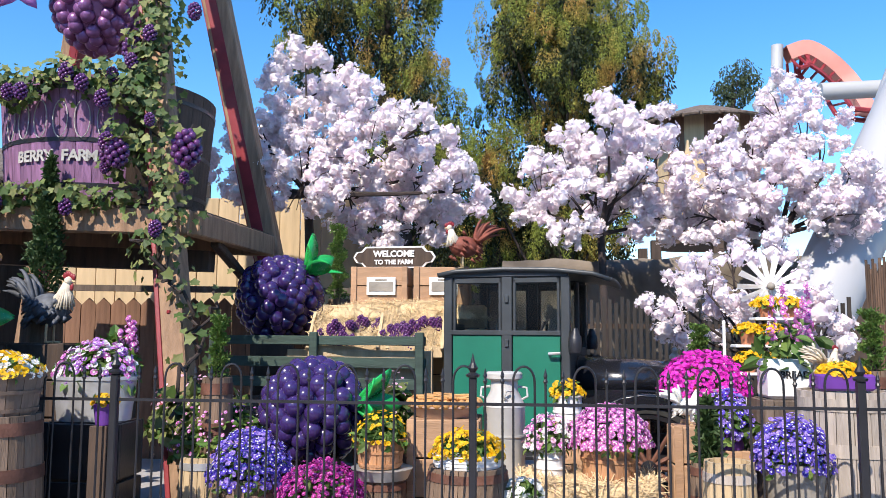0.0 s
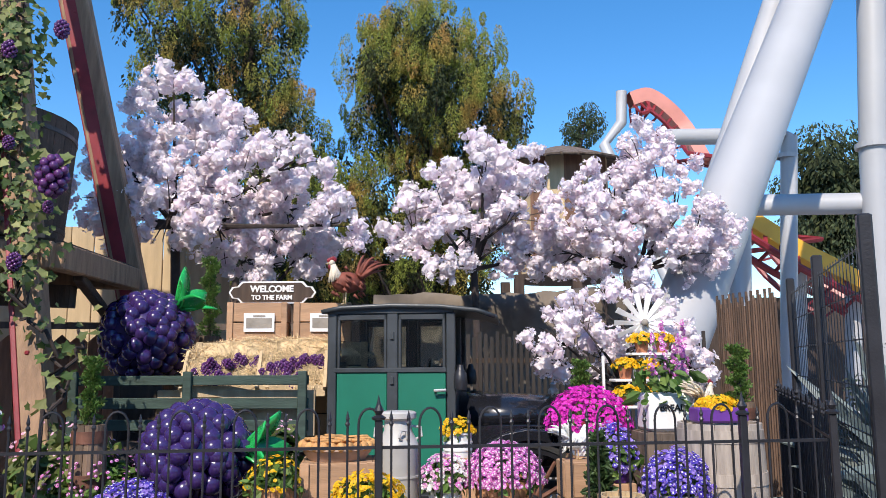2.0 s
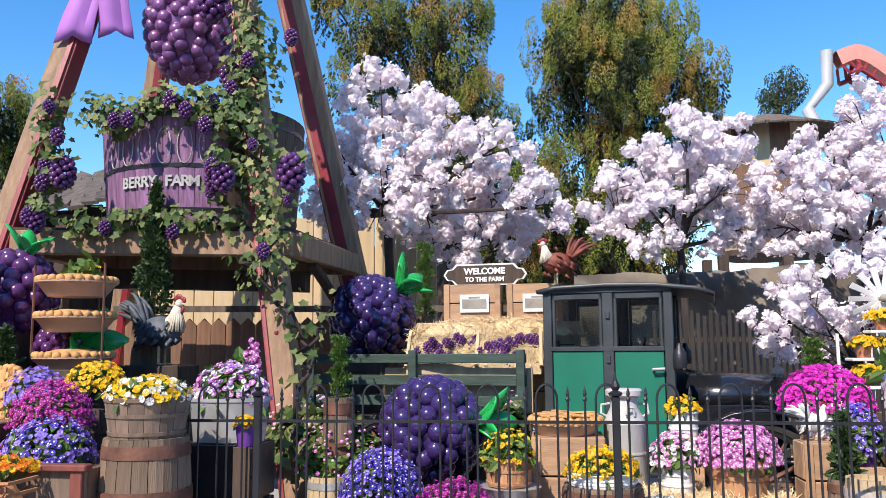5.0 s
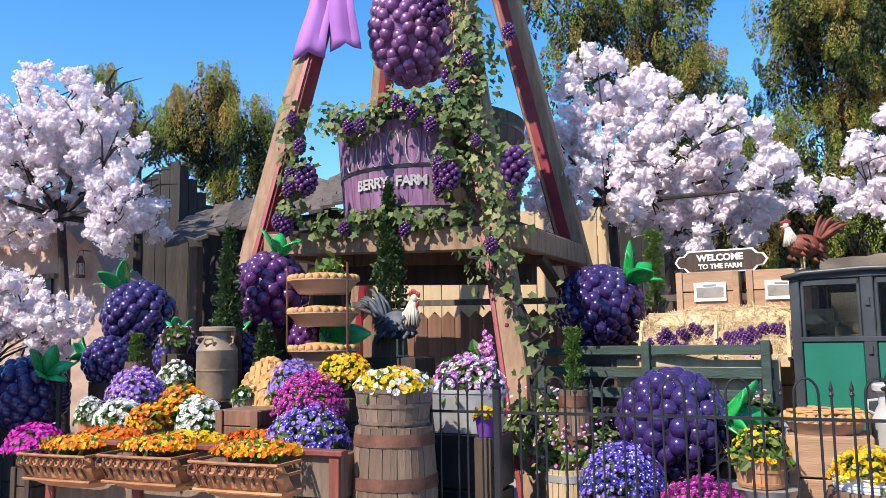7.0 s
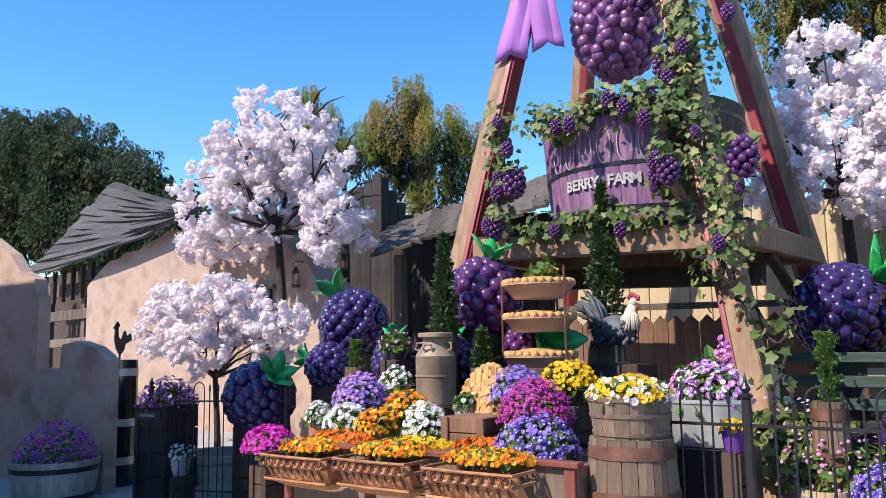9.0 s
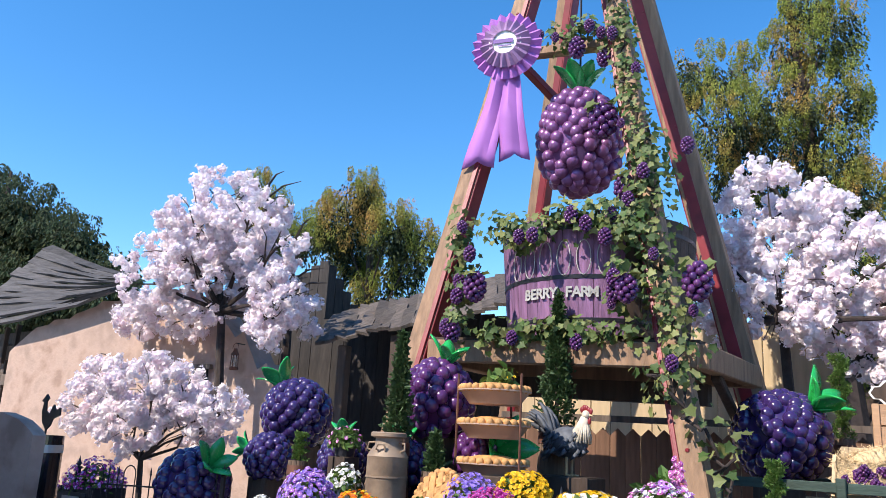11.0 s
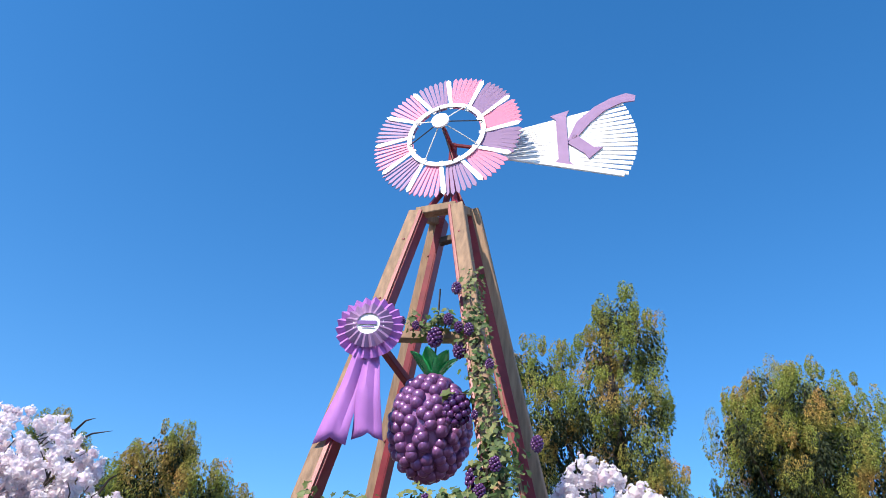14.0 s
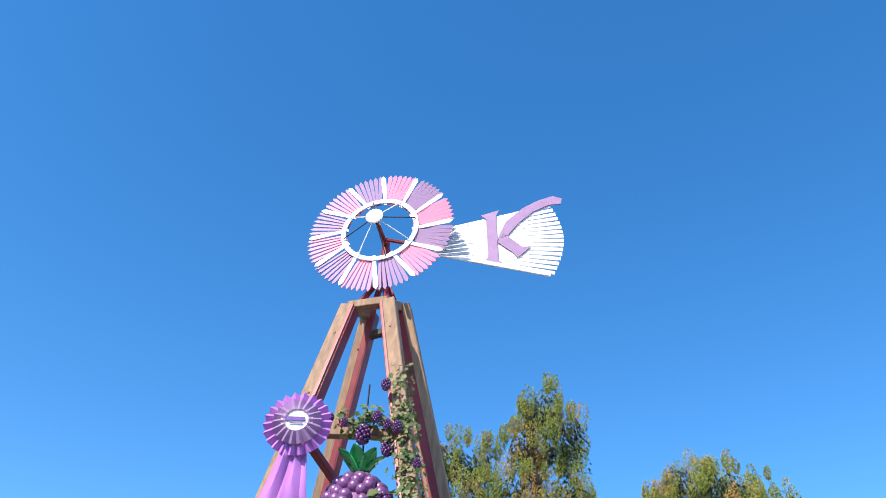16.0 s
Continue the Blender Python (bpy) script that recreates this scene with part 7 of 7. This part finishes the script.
planter((-4.44, 4.10, 0.96), "white", S7(22), S7(20), S7(30), [F_WHITE], "white daisies beside purple flowers", spread=S7(48), up=S7(42), count=110, fsize=0.026, stand="dark")
planter((-4.91, 4.30, 0.97), "terracotta", S7(24), S7(22), S7(40), [F_WHITE], "white flowers in a terracotta pot", spread=S7(30), up=S7(38), count=70, stand="dark")
planter((-4.59, 4.40, 1.09), "purple", S7(30), S7(26), S7(30), [F_LILAC, F_VIOLET], "large mound of lilac and violet daisies", spread=S7(58), up=S7(62), count=300, stand="dark")
planter((-3.98, 4.20, 1.05), "white", S7(30), S7(24), S7(45), [F_YELLOW, F_ORANGE], "yellow flowers in a ribbed white bucket", spread=S7(50), up=S7(45), count=120, leafcount=420, stand="dark")
planter((-4.49, 4.70, 1.21), "white", S7(28), S7(24), S7(34), [F_WHITE], "leafy white flowers in a white pot", spread=S7(38), up=S7(40), count=60, leafcount=360, stand="dark")
planter((-4.74, 5.00, 1.51), "dark", S7(26), S7(22), S7(34), [F_PINK], "leafy shrub with a few pink buds", spread=S7(40), up=S7(36), count=18, leafcount=500, stand="dark")
planter((-5.58, 4.40, 0.71), "dark", S7(30), S7(26), S7(40), [F_HOT], "vivid magenta flowers spilling by the gate", spread=S7(62), up=S7(50), count=260, stand="dark")
wooden_box((-3.31, 4.05, 0.91)[:2] + (PZ - 0.02,), (S7(92), 0.3, S7(50) + 0.02), "small brown wooden drawer box on the planter", M_BROWNFENCE, planks=2)
planter((-2.90, 4.05, 1.08), "purple", S7(36), S7(26), S7(44), [F_MAGENTA], "round mound of magenta cineraria", spread=S7(62), up=S7(62), count=420, fsize=0.018, stand="dark")
planter((-3.21, 4.35, 1.17), "purple", S7(26), S7(20), S7(40), [F_VIOLET], "pale violet flowers in a purple pot", spread=S7(52), up=S7(55), count=170, stand="dark")
planter((-2.75, 3.80, 0.92), "dark", S7(34), S7(30), S7(36), [F_VIOLET, F_BLUE], "violet-blue flowers with large leaves", spread=S7(66), up=S7(56), count=230, leafsize=0.08, stand="dark")
planter((-2.92, 4.50, 1.24), "dark", S7(32), S7(28), S7(36), [F_YELLOW], "yellow chrysanthemums before the pie stand", spread=S7(54), up=S7(44), count=190, stand="dark")
planter((-3.57, 4.30, 1.11), "grey", S7(22), S7(20), S7(20), [F_WHITE], "low grey-green cushion plant", spread=S7(26), up=S7(30), count=4, leafcount=500, leafsize=0.03, stand="dark")
# barrel and bushel basket
BK = (-2.20, 3.78, 1.23)
bkr, bkh = 0.209, 0.203
bt = thing("bushel_basket", (BK[0], BK[1], BK[2] - bkh), "weathered bushel basket of white and yellow flowers on a barrel", "basket")
pot(bt, "greybasket", bkr, bkr * 0.86, bkh)
mound(bt, bkh, bkr * 1.0, 0.1, 301, M_LEAF, [F_YELLOW, F_WHITE, F_YELLOW], 0.026, 130, leafcount=420)
barrel((BK[0], BK[1], 0), bkr * 0.98, BK[2] - bkh, "old brown oak barrel with rusty hoops", M_STAVE, bulge=0.13)
# oval tub of flowers, stocks
OT = (-2.00, 4.35, 1.18)
ow = 0.237
ot = thing("oval_tub", (OT[0], OT[1], OT[2] - 0.24), "oval galvanised tub of lilac and white flowers", "tub")
s = Sheet()
s.lathe([(0.001, 0), (ow * 0.88, 0), (ow * 0.98, 0.22), (ow * 1.03, 0.225), (ow * 1.03, 0.245), (ow * 0.96, 0.245), (ow * 0.94, 0.2), (0.001, 0.2)], 36, sy=0.62)
part("body", s, M_STEEL, ot, smooth=True)
mound(ot, 0.24, ow * 1.0, 0.2, 302, M_LEAF, [F_LILAC, F_PINK, F_WHITE], 0.026, 190, ry=ow * 0.55, leafcount=420, leafsize=0.075)
wooden_box((OT[0], OT[1], 0), (ow * 1.9, ow * 1.2, OT[2] - 0.24), "dark box stand under the oval tub", M_IRON, planks=3)
planter((-2.12, 4.75, 1.22), "dark", 0.13, 0.1, 0.2, [F_PINK], "tall pink stocks in flower behind the tub", spread=0.15, up=0.22, spikes=5, leafsize=0.1, stand="dark")
planter((-1.78, 4.05, 1.06), "purple", 0.06, 0.045, 0.11, [F_YELLOW], "small yellow flowers in a purple pot", spread=0.065, up=0.05, count=30, leafcount=60, leafsize=0.03, stand="dark")
# pies
PC = (-3.51, 5.20, 1.75)
ps_ = thing("pie_stand", (PC[0], PC[1], (-3.51, 5.20, 1.39)[2] - 0.06), "wire stand with three pies in brown dishes", "pie stand")
o = Vector((PC[0], PC[1], (-3.51, 5.20, 1.39)[2] - 0.06))
pr_ = 0.264
for y in (500, 558, 612):
    z = {500: (-3.51, 5.20, 1.87)[2], 558: (-3.51, 5.20, 1.62)[2], 612: (-3.51, 5.20, 1.34)[2]}[y] - o.z
    s = Sheet()
    s.lathe([(0.001, -0.035), (pr_ * 0.72, -0.035), (pr_ * 0.98, 0.055), (pr_ * 1.05, 0.06), (pr_ * 1.05, 0.07), (pr_ * 0.95, 0.07), (0.001, 0.06)], 36)
    dish = part("pie_dish", s, M_CLAY, ps_, smooth=True)
    dish.location = (0, 0, z)
    s = Sheet()
    s.lathe([(pr_ * 0.96, 0.07), (pr_ * 0.8, 0.1), (pr_ * 0.4, 0.125), (0.001, 0.13)], 36)
    part("crust", s, M_PIE, dish, smooth=True)
    s = Sheet()
    for i in range(26):
        a = 2 * math.pi * i / 26
        s.ball((pr_ * 0.95 * math.cos(a), pr_ * 0.95 * math.sin(a), 0.08), 0.032, n=7, m=5)
    tagged(part("crimped_edge", s, M_PIE, dish, smooth="all"), kind="stuff")
for a in (radians(200), radians(-20), radians(90)):
    s = Sheet()
    s.tube([(pr_ * 1.07 * math.cos(a), pr_ * 1.07 * math.sin(a), -0.03), (pr_ * 1.07 * math.cos(a), pr_ * 1.07 * math.sin(a), (-3.51, 5.20, 2.06)[2] - o.z)], 0.009, 6)
    part("upright", s, M_RUST, ps_)
wooden_box((o.x, o.y, 0), (pr_ * 1.8, pr_ * 1.8, o.z), "dark box under the pie stand", M_DARKWOOD, planks=5)
planter((-3.48, 5.25, 1.98), "dark", 0.07, 0.05, 0.06, [F_YELLOW], "small trailing plant on the top pie", spread=0.14, up=0.2, count=5, leafcount=70, leafsize=0.08, stand=None)


def pie(c, r, label, tilt=0.0, rz=0):
    t = thing("fruit_pie", c, label, "pie", "fruit pies")
    t.matrix_world = pose(*c, tilt, 0, rz)
    s = Sheet()
    s.lathe([(0.001, 0), (r * 0.8, 0), (r, 0.06), (r * 1.06, 0.065), (r * 1.06, 0.075), (r * 0.95, 0.075)], 36)
    part("dish", s, M_CLAY, t, smooth=True)
    s = Sheet()
    s.lathe([(r, 0.07), (r * 0.85, 0.1), (r * 0.4, 0.12), (0.001, 0.125)], 36)
    crust = part("crust", s, M_PIE, t, "golden baked crust", smooth=True)
    s = Sheet()
    for i in range(26):
        a = 2 * math.pi * i / 26
        s.ball((r * 0.98 * math.cos(a), r * 0.98 * math.sin(a), 0.085), 0.03, n=7, m=5)
    tagged(part("crimped_edge", s, M_PIE, crust, smooth="all"), kind="stuff")
    for i in range(-2, 3):
        h = math.sqrt(max(0.02, 1 - (i * 0.3) ** 2)) * r * 0.9
        for ang in (0, 90):
            s = Sheet()
            s.box((i * 0.3 * r, 0, 0.125 - 0.006 * abs(i)), (0.05, 2 * h, 0.015), bev=0.004)
            ob = part("lattice_strip", s, M_PIE, crust)
            ob.rotation_euler = (0, 0, radians(ang + 20))


pie((-3.46, 4.45, 1.12), 0.223, "large lattice pie leaning on its edge", tilt=68, rz=-20)
wooden_box((-3.50, 4.50, 0.98)[:2] + (0,), (0.3, 0.2, (-3.50, 4.50, 1.01)[2]), "dark box stand behind the flowers", M_DARKWOOD, planks=4)
mc = (-4.11, 4.70, 1.07)
milk_can(mc, 0.148, 0.523, "aged brown milk can with a lidless neck", M_OLDCAN)
wooden_box((mc[0], mc[1], 0), (0.32, 0.32, mc[2]), "dark box stand under the aged milk can", M_DARKWOOD, planks=4)
conifer((-4.21, 4.95, 1.57), 0.118, 0.774, "dark spruce column standing behind the milk can", 401)
conifer((-3.35, 6.00, 1.73), 0.175, 1.069, "tall dark clipped juniper before the tower", 402)
conifer((-3.83, 4.90, 1.33), 0.096, 0.269, "small feathery green conifer", 403)
conifer((-5.56, 5.40, 1.32), 0.070, 0.243, "small clipped green topiary", 404, spiral=True)
conifer((-1.50, 4.90, 1.15), 0.062, 0.383, "slim spiral topiary before the truck bed", 405, spiral=True)
conifer((-1.39, 7.80, 1.75), 0.097, 0.740, "tall spiral topiary behind the fruit crates", 406, spiral=True)
conifer((1.66, 5.80, 1.24), 0.072, 0.253, "green clipped topiary beside the blossom shrub", 407, spiral=True)
conifer((2.62, 5.30, 1.21), 0.082, 0.377, "slim clipped topiary beside the whitewashed keg", 408, spiral=True)
conifer((1.42, 4.60, 0.73), 0.081, 0.338, "young feathery conifer by the truck wheel", 409)
RG = (-3.15, 5.75, 1.34)
rooster(RG, 0.544, "slate grey rooster figure with a cream hackle and red comb", M_ROOSTERGREY, M_CREAM, 5, rz=-12)
wooden_box((RG[0], RG[1], 0), (0.5, 0.35, RG[2]), "dark box stand under the grey rooster", M_DARKWOOD, planks=5)

# ---- flowers along the iron fence, before the truck ----
planter((-1.14, 4.50, 0.62), "greybasket", 0.15, 0.14, 0.2, [F_BLUE, F_BLUE, F_VIOLET], "blue and white cineraria in a square wooden pot", spread=0.235, up=0.26, count=420, stand="crate")
planter((-0.71, 4.40, 0.51), "purple", 0.15, 0.12, 0.2, [F_MAGENTA], "dense mound of magenta cineraria", spread=0.25, up=0.22, count=480, fsize=0.018, stand="crate")
kg = (-1.52, 4.75, 0.69)
barrel((kg[0], kg[1], 0), 0.125, kg[2], "small pale keg with steel hoops", M_TAN, hoops=(0.1, 0.42, 0.62, 0.93), bulge=0.1, hoopmat=M_STEEL)
planter((-1.47, 5.00, 0.71), "dark", 0.16, 0.12, 0.2, [F_PINK], "airy pink flowering spikes and leaves", spread=0.34, up=0.3, count=110, fsize=0.016, leafcount=700, leafsize=0.06, stand="dark")
planter((-0.42, 4.65, 0.83), "basket", 0.145, 0.12, 0.165, [F_YELLOW], "yellow flowers in a small bushel basket", spread=0.17, up=0.15, count=46, fsize=0.019, leafcount=520, leafsize=0.06, stand=None)
tz = (-0.41, 4.65, 0.66)
tt = thing("tin_tub", (tz[0], tz[1], tz[2] - 0.06), "shallow galvanised tin tub on a keg", "tub")
s = Sheet()
s.lathe([(0.001, 0), (0.15, 0), (0.175, 0.055), (0.18, 0.06), (0.165, 0.06), (0.001, 0.055)], 30)
part("body", s, M_STEEL, tt, smooth=True)
barrel((tz[0], tz[1], 0), 0.13, tz[2] - 0.06, "brown keg under the tin tub", M_STAVE)
tp = (-0.07, 5.00, 0.92)
wooden_box((tp[0], tp[1], 0), (0.44, 0.4, tp[2]), "open wooden crate table under a pie", M_CRATE, planks=4)
pie((tp[0] - 0.01, tp[1], tp[2]), 0.215, "golden fruit pie on a wooden crate")
planter((0.10, 4.40, 0.79), "white", 0.185, 0.18, 0.07, [F_YELLOW], "yellow marigolds in a shallow white tub on a keg", spread=0.2, up=0.13, count=150, stand="barrel")
mw = (0.29, 5.10, 0.54)
milk_can(mw, 0.131, 0.650, "white painted milk can with a lid", mat("off_white_can_paint", (0.47, 0.46, 0.44), 0.5, vary=0.15, scale=6, bump=0.1))
wooden_box((mw[0], mw[1], 0), (0.3, 0.3, mw[2]), "low crate under the white milk can", M_CRATE, planks=3)
planter((0.71, 5.50, 1.02), "white", 0.1, 0.09, 0.16, [F_YELLOW], "small yellow flowers in a white pot", spread=0.12, up=0.1, count=60, leafcount=100, stand="crate")
# hay bale
HBp = (0.78, 4.85, 0.59)
hay = thing("hay_bale", (HBp[0], HBp[1], 0), "golden straw bale by the truck wheel", "hay bale")
s = Sheet()
s.box((0, 0, HBp[2] / 2), (0.78, 0.42, HBp[2]), bev=0.03)
part("bale", s, M_STRAW, hay)
rng = np.random.default_rng(55)
n = 2600
p = np.stack([(rng.random(n) - 0.5) * 0.8, np.where(rng.random(n) < 0.5, -0.215, (rng.random(n) - 0.5) * 0.44), rng.random(n) * (HBp[2] + 0.01)], 1)
top = rng.random(n) < 0.45
p[top, 2] = HBp[2] + 0.005
p[top, 1] = (rng.random(top.sum()) - 0.5) * 0.44
s = Sheet()
s.scatter([(-0.5, -0.02, 0), (0.5, -0.015, 0.08), (0.5, 0.015, 0.08), (-0.5, 0.02, 0)], [(0, 1, 2, 3)], frames_at(p, np.tile((0.0, -0.8, 0.7), (n, 1)), 0.05 + 0.09 * rng.random(n), rng, lean=0.35))
tagged(part("straw_layer", s, M_STRAW, hay), kind="stuff")
for x in (-0.2, 0.2):
    s = Sheet()
    s.box((x, 0, HBp[2] / 2), (0.008, 0.43, HBp[2] + 0.006))
    part("twine", s, M_CLAY, hay)
planter((0.56, 4.85, 0.79), "white", 0.10, 0.085, 0.2, [F_PALEPINK, F_WHITE, F_PINK], "pink and white flowers in a ribbed white bucket", spread=0.15, up=0.17, count=130, stand=None)
planter((0.91, 4.85, 0.81), "basket", 0.175, 0.15, 0.235, [F_PINK], "large mound of pink cineraria in a bushel basket", spread=0.245, up=0.2, count=460, stand=None)
planter((0.40, 4.35, 0.57), "grey", 0.08, 0.07, 0.12, [F_WHITE], "white daisies at the foot of the fence", spread=0.12, up=0.1, count=34, fsize=0.032, stand="crate")
planter((1.59, 5.40, 1.07), "white", 0.14, 0.11, 0.2, [F_HOT], "brilliant magenta flower mound in a white pot", spread=0.285, up=0.25, count=580, leafcount=120, stand="crate")
planter((1.62, 4.95, 0.86), "purple", 0.10, 0.085, 0.1, [F_VIOLET, F_BLUE], "violet-blue flowers in a purple pot on a crate", spread=0.15, up=0.25, count=150, leafsize=0.08, stand="crate")
kb = (1.48, 4.40, 0.77)
barrel((kb[0], kb[1], 0), 0.125, kb[2], "small bleached keg with pale staves", M_TAN, hoops=(0.1, 0.9), bulge=0.12, hoopmat=M_GREYSTAVE)
planter((1.84, 4.50, 0.76), "grey", 0.165, 0.13, 0.3, [F_BLUE, F_BLUE, F_VIOLET], "dense blue and white cineraria in a grey tapered pot", spread=0.2, up=0.24, count=400, stand="dark")
# bread box
BX = (2.06, 5.20, 1.04)
bz = thing("bread_box", BX, "white enamel bread box planted with foxgloves", "bread box")
bw, bh = 0.315, 0.241
s = Sheet()
s.box((0, 0, bh / 2), (bw, bw * 0.8, bh), bev=0.02)
part("body", s, M_WHITE, bz)
lettering("BREAD", bh * 0.24, pose(0, -bw * 0.4 - 0.003, bh * 0.62, 90), bz, M_IRON, bold=0.001)
mound(bz, bh, bw * 0.75, 0.34, 310, M_LEAF, [F_PINK], 0.024, 10, spikes=6, leafcount=80, leafsize=0.10)
wooden_box((BX[0], BX[1], 0), (bw * 1.25, bw, BX[2]), "rough wooden crate under the bread box", M_OLDWOOD, planks=5)
# tiered shelf with small pots
TS = (2.05, 5.75, 1.05)
ts = thing("tiered_shelf", (TS[0], TS[1], 0), "white tiered plant shelf with small marigold pots", "shelf")
for k, (px, py) in enumerate(((1335, 662), (1335, 612), (1372, 565))):
    pz = {662: (2.01, 5.75, 1.16), 612: (2.02, 5.75, 1.35), 565: (2.17, 5.75, 1.54)}[py]
    s = Sheet()
    s.box((pz[0] - TS[0] + 0.04, 0.05 * k, pz[2]), (0.34, 0.16, 0.02), bev=0.004)
    part("shelf_board", s, M_WHITE, ts)
    planter((pz[0] - 0.03, TS[1] + 0.05 * k, pz[2] + 0.1), "terracotta", 0.055, 0.04, 0.09, [F_YELLOW], "yellow marigolds in a small clay pot", spread=0.1, up=0.06, count=50, leafcount=80, leafsize=0.03, stand=None)
    planter((pz[0] + 0.13, TS[1] + 0.05 * k, pz[2] + 0.1), "terracotta", 0.055, 0.04, 0.09, [F_YELLOW], "yellow marigolds in a clay pot on a shelf", spread=0.1, up=0.06, count=50, leafcount=80, leafsize=0.03, stand=None)
for x in (-0.2, 0.26):
    s = Sheet()
    s.box((x, 0.13, (2.17, 5.75, 1.53)[2] / 2), (0.02, 0.02, (2.17, 5.75, 1.53)[2]), bev=0.003)
    part("upright", s, M_WHITE, ts)
# small white ornamental wind wheel
ww = (2.22, 6.00, 1.78)
wt_ = thing("ornamental_windmill", (ww[0], ww[1], 0), "small white ornamental wind wheel on a post", "garden windmill")
s = Sheet()
s.tube([(0, 0.05, 0), (0, 0.05, ww[2])], 0.015, 6)
part("post", s, M_WHITE, wt_)
wr = 0.232
for i in range(14):
    a = 2 * math.pi * i / 14
    s = Sheet()
    s.add([(0.03, 0, -0.012), (wr, -0.01, -0.02), (wr, 0.015, 0.02), (0.03, 0.01, 0.012), (0.03, 0.012, -0.012), (wr, 0.002, -0.02), (wr, 0.027, 0.02), (0.03, 0.022, 0.012)],
          [(3, 2, 1, 0), (4, 5, 6, 7), (0, 1, 5, 4), (1, 2, 6, 5), (2, 3, 7, 6), (3, 0, 4, 7)])
    b = part("blade", s, M_WHITE, wt_)
    b.matrix_local = Matrix.Translation((0, 0, ww[2])) @ Matrix.Rotation(a, 4, "Y")
s = Sheet()
s.ball((0, -0.02, ww[2]), 0.03)
part("hub", s, M_STONE, wt_, smooth="all")
# whitewashed keg, purple window box, small rooster
kk = (2.17, 4.55, 1.13)
kr = 0.237
barrel((kk[0], kk[1] + 0.1, 0), kr, kk[2], "large whitewashed barrel with weathered staves", M_GREYSTAVE, bulge=0.08, hoopmat=M_GREYSTAVE)
wb = thing("window_box", (kk[0], kk[1] + 0.1, kk[2]), "purple window box of yellow flowers on a barrel", "window box")
s = Sheet()
s.box((0, 0, 0.045), (kr * 1.3, 0.15, 0.09), bev=0.012)
part("trough", s, M_PURPLEPOT, wb)
mound(wb, 0.09, kr * 0.6, 0.06, 320, M_LEAF, [F_YELLOW], 0.024, 110, ry=0.08, leafcount=160, leafsize=0.04)
rooster((kk[0] - 0.03, kk[1] + 0.24, kk[2]), 0.25, "small cream rooster figure behind the window box", M_CREAM, M_CREAM, 9, rz=30)
gz = (1.39, 5.00, 0.89)
rooster(gz, 0.23, "white hen figure among the flower pots", F_WHITE, M_WHITE, 10, rz=20)
wooden_box((gz[0], gz[1], 0), (0.2, 0.2, gz[2]), "small crate under the white hen figure", M_CRATE, planks=4)
# low dark planting behind the fence
for k, (p, r) in enumerate((((-1.99, 5.60, 0.97), 0.3), ((-0.45, 5.40, 1.01), 0.12), ((-1.64, 5.20, 1.02), 0.25))):
    t = thing("leafy_bush", (p[0], p[1], 0), "leafy green bush behind the fence", "bush", "leafy bushes")
    mound(t, p[2] - 0.2, r, 0.35, 330 + k, M_PALELEAF, [F_PALEPINK], 0.02, 24, leafcount=320, leafsize=0.1)
    s = Sheet()
    s.tube([(0, 0, 0), (0, 0, p[2])], 0.02, 6)
    part("stem", s, M_BARK, t)
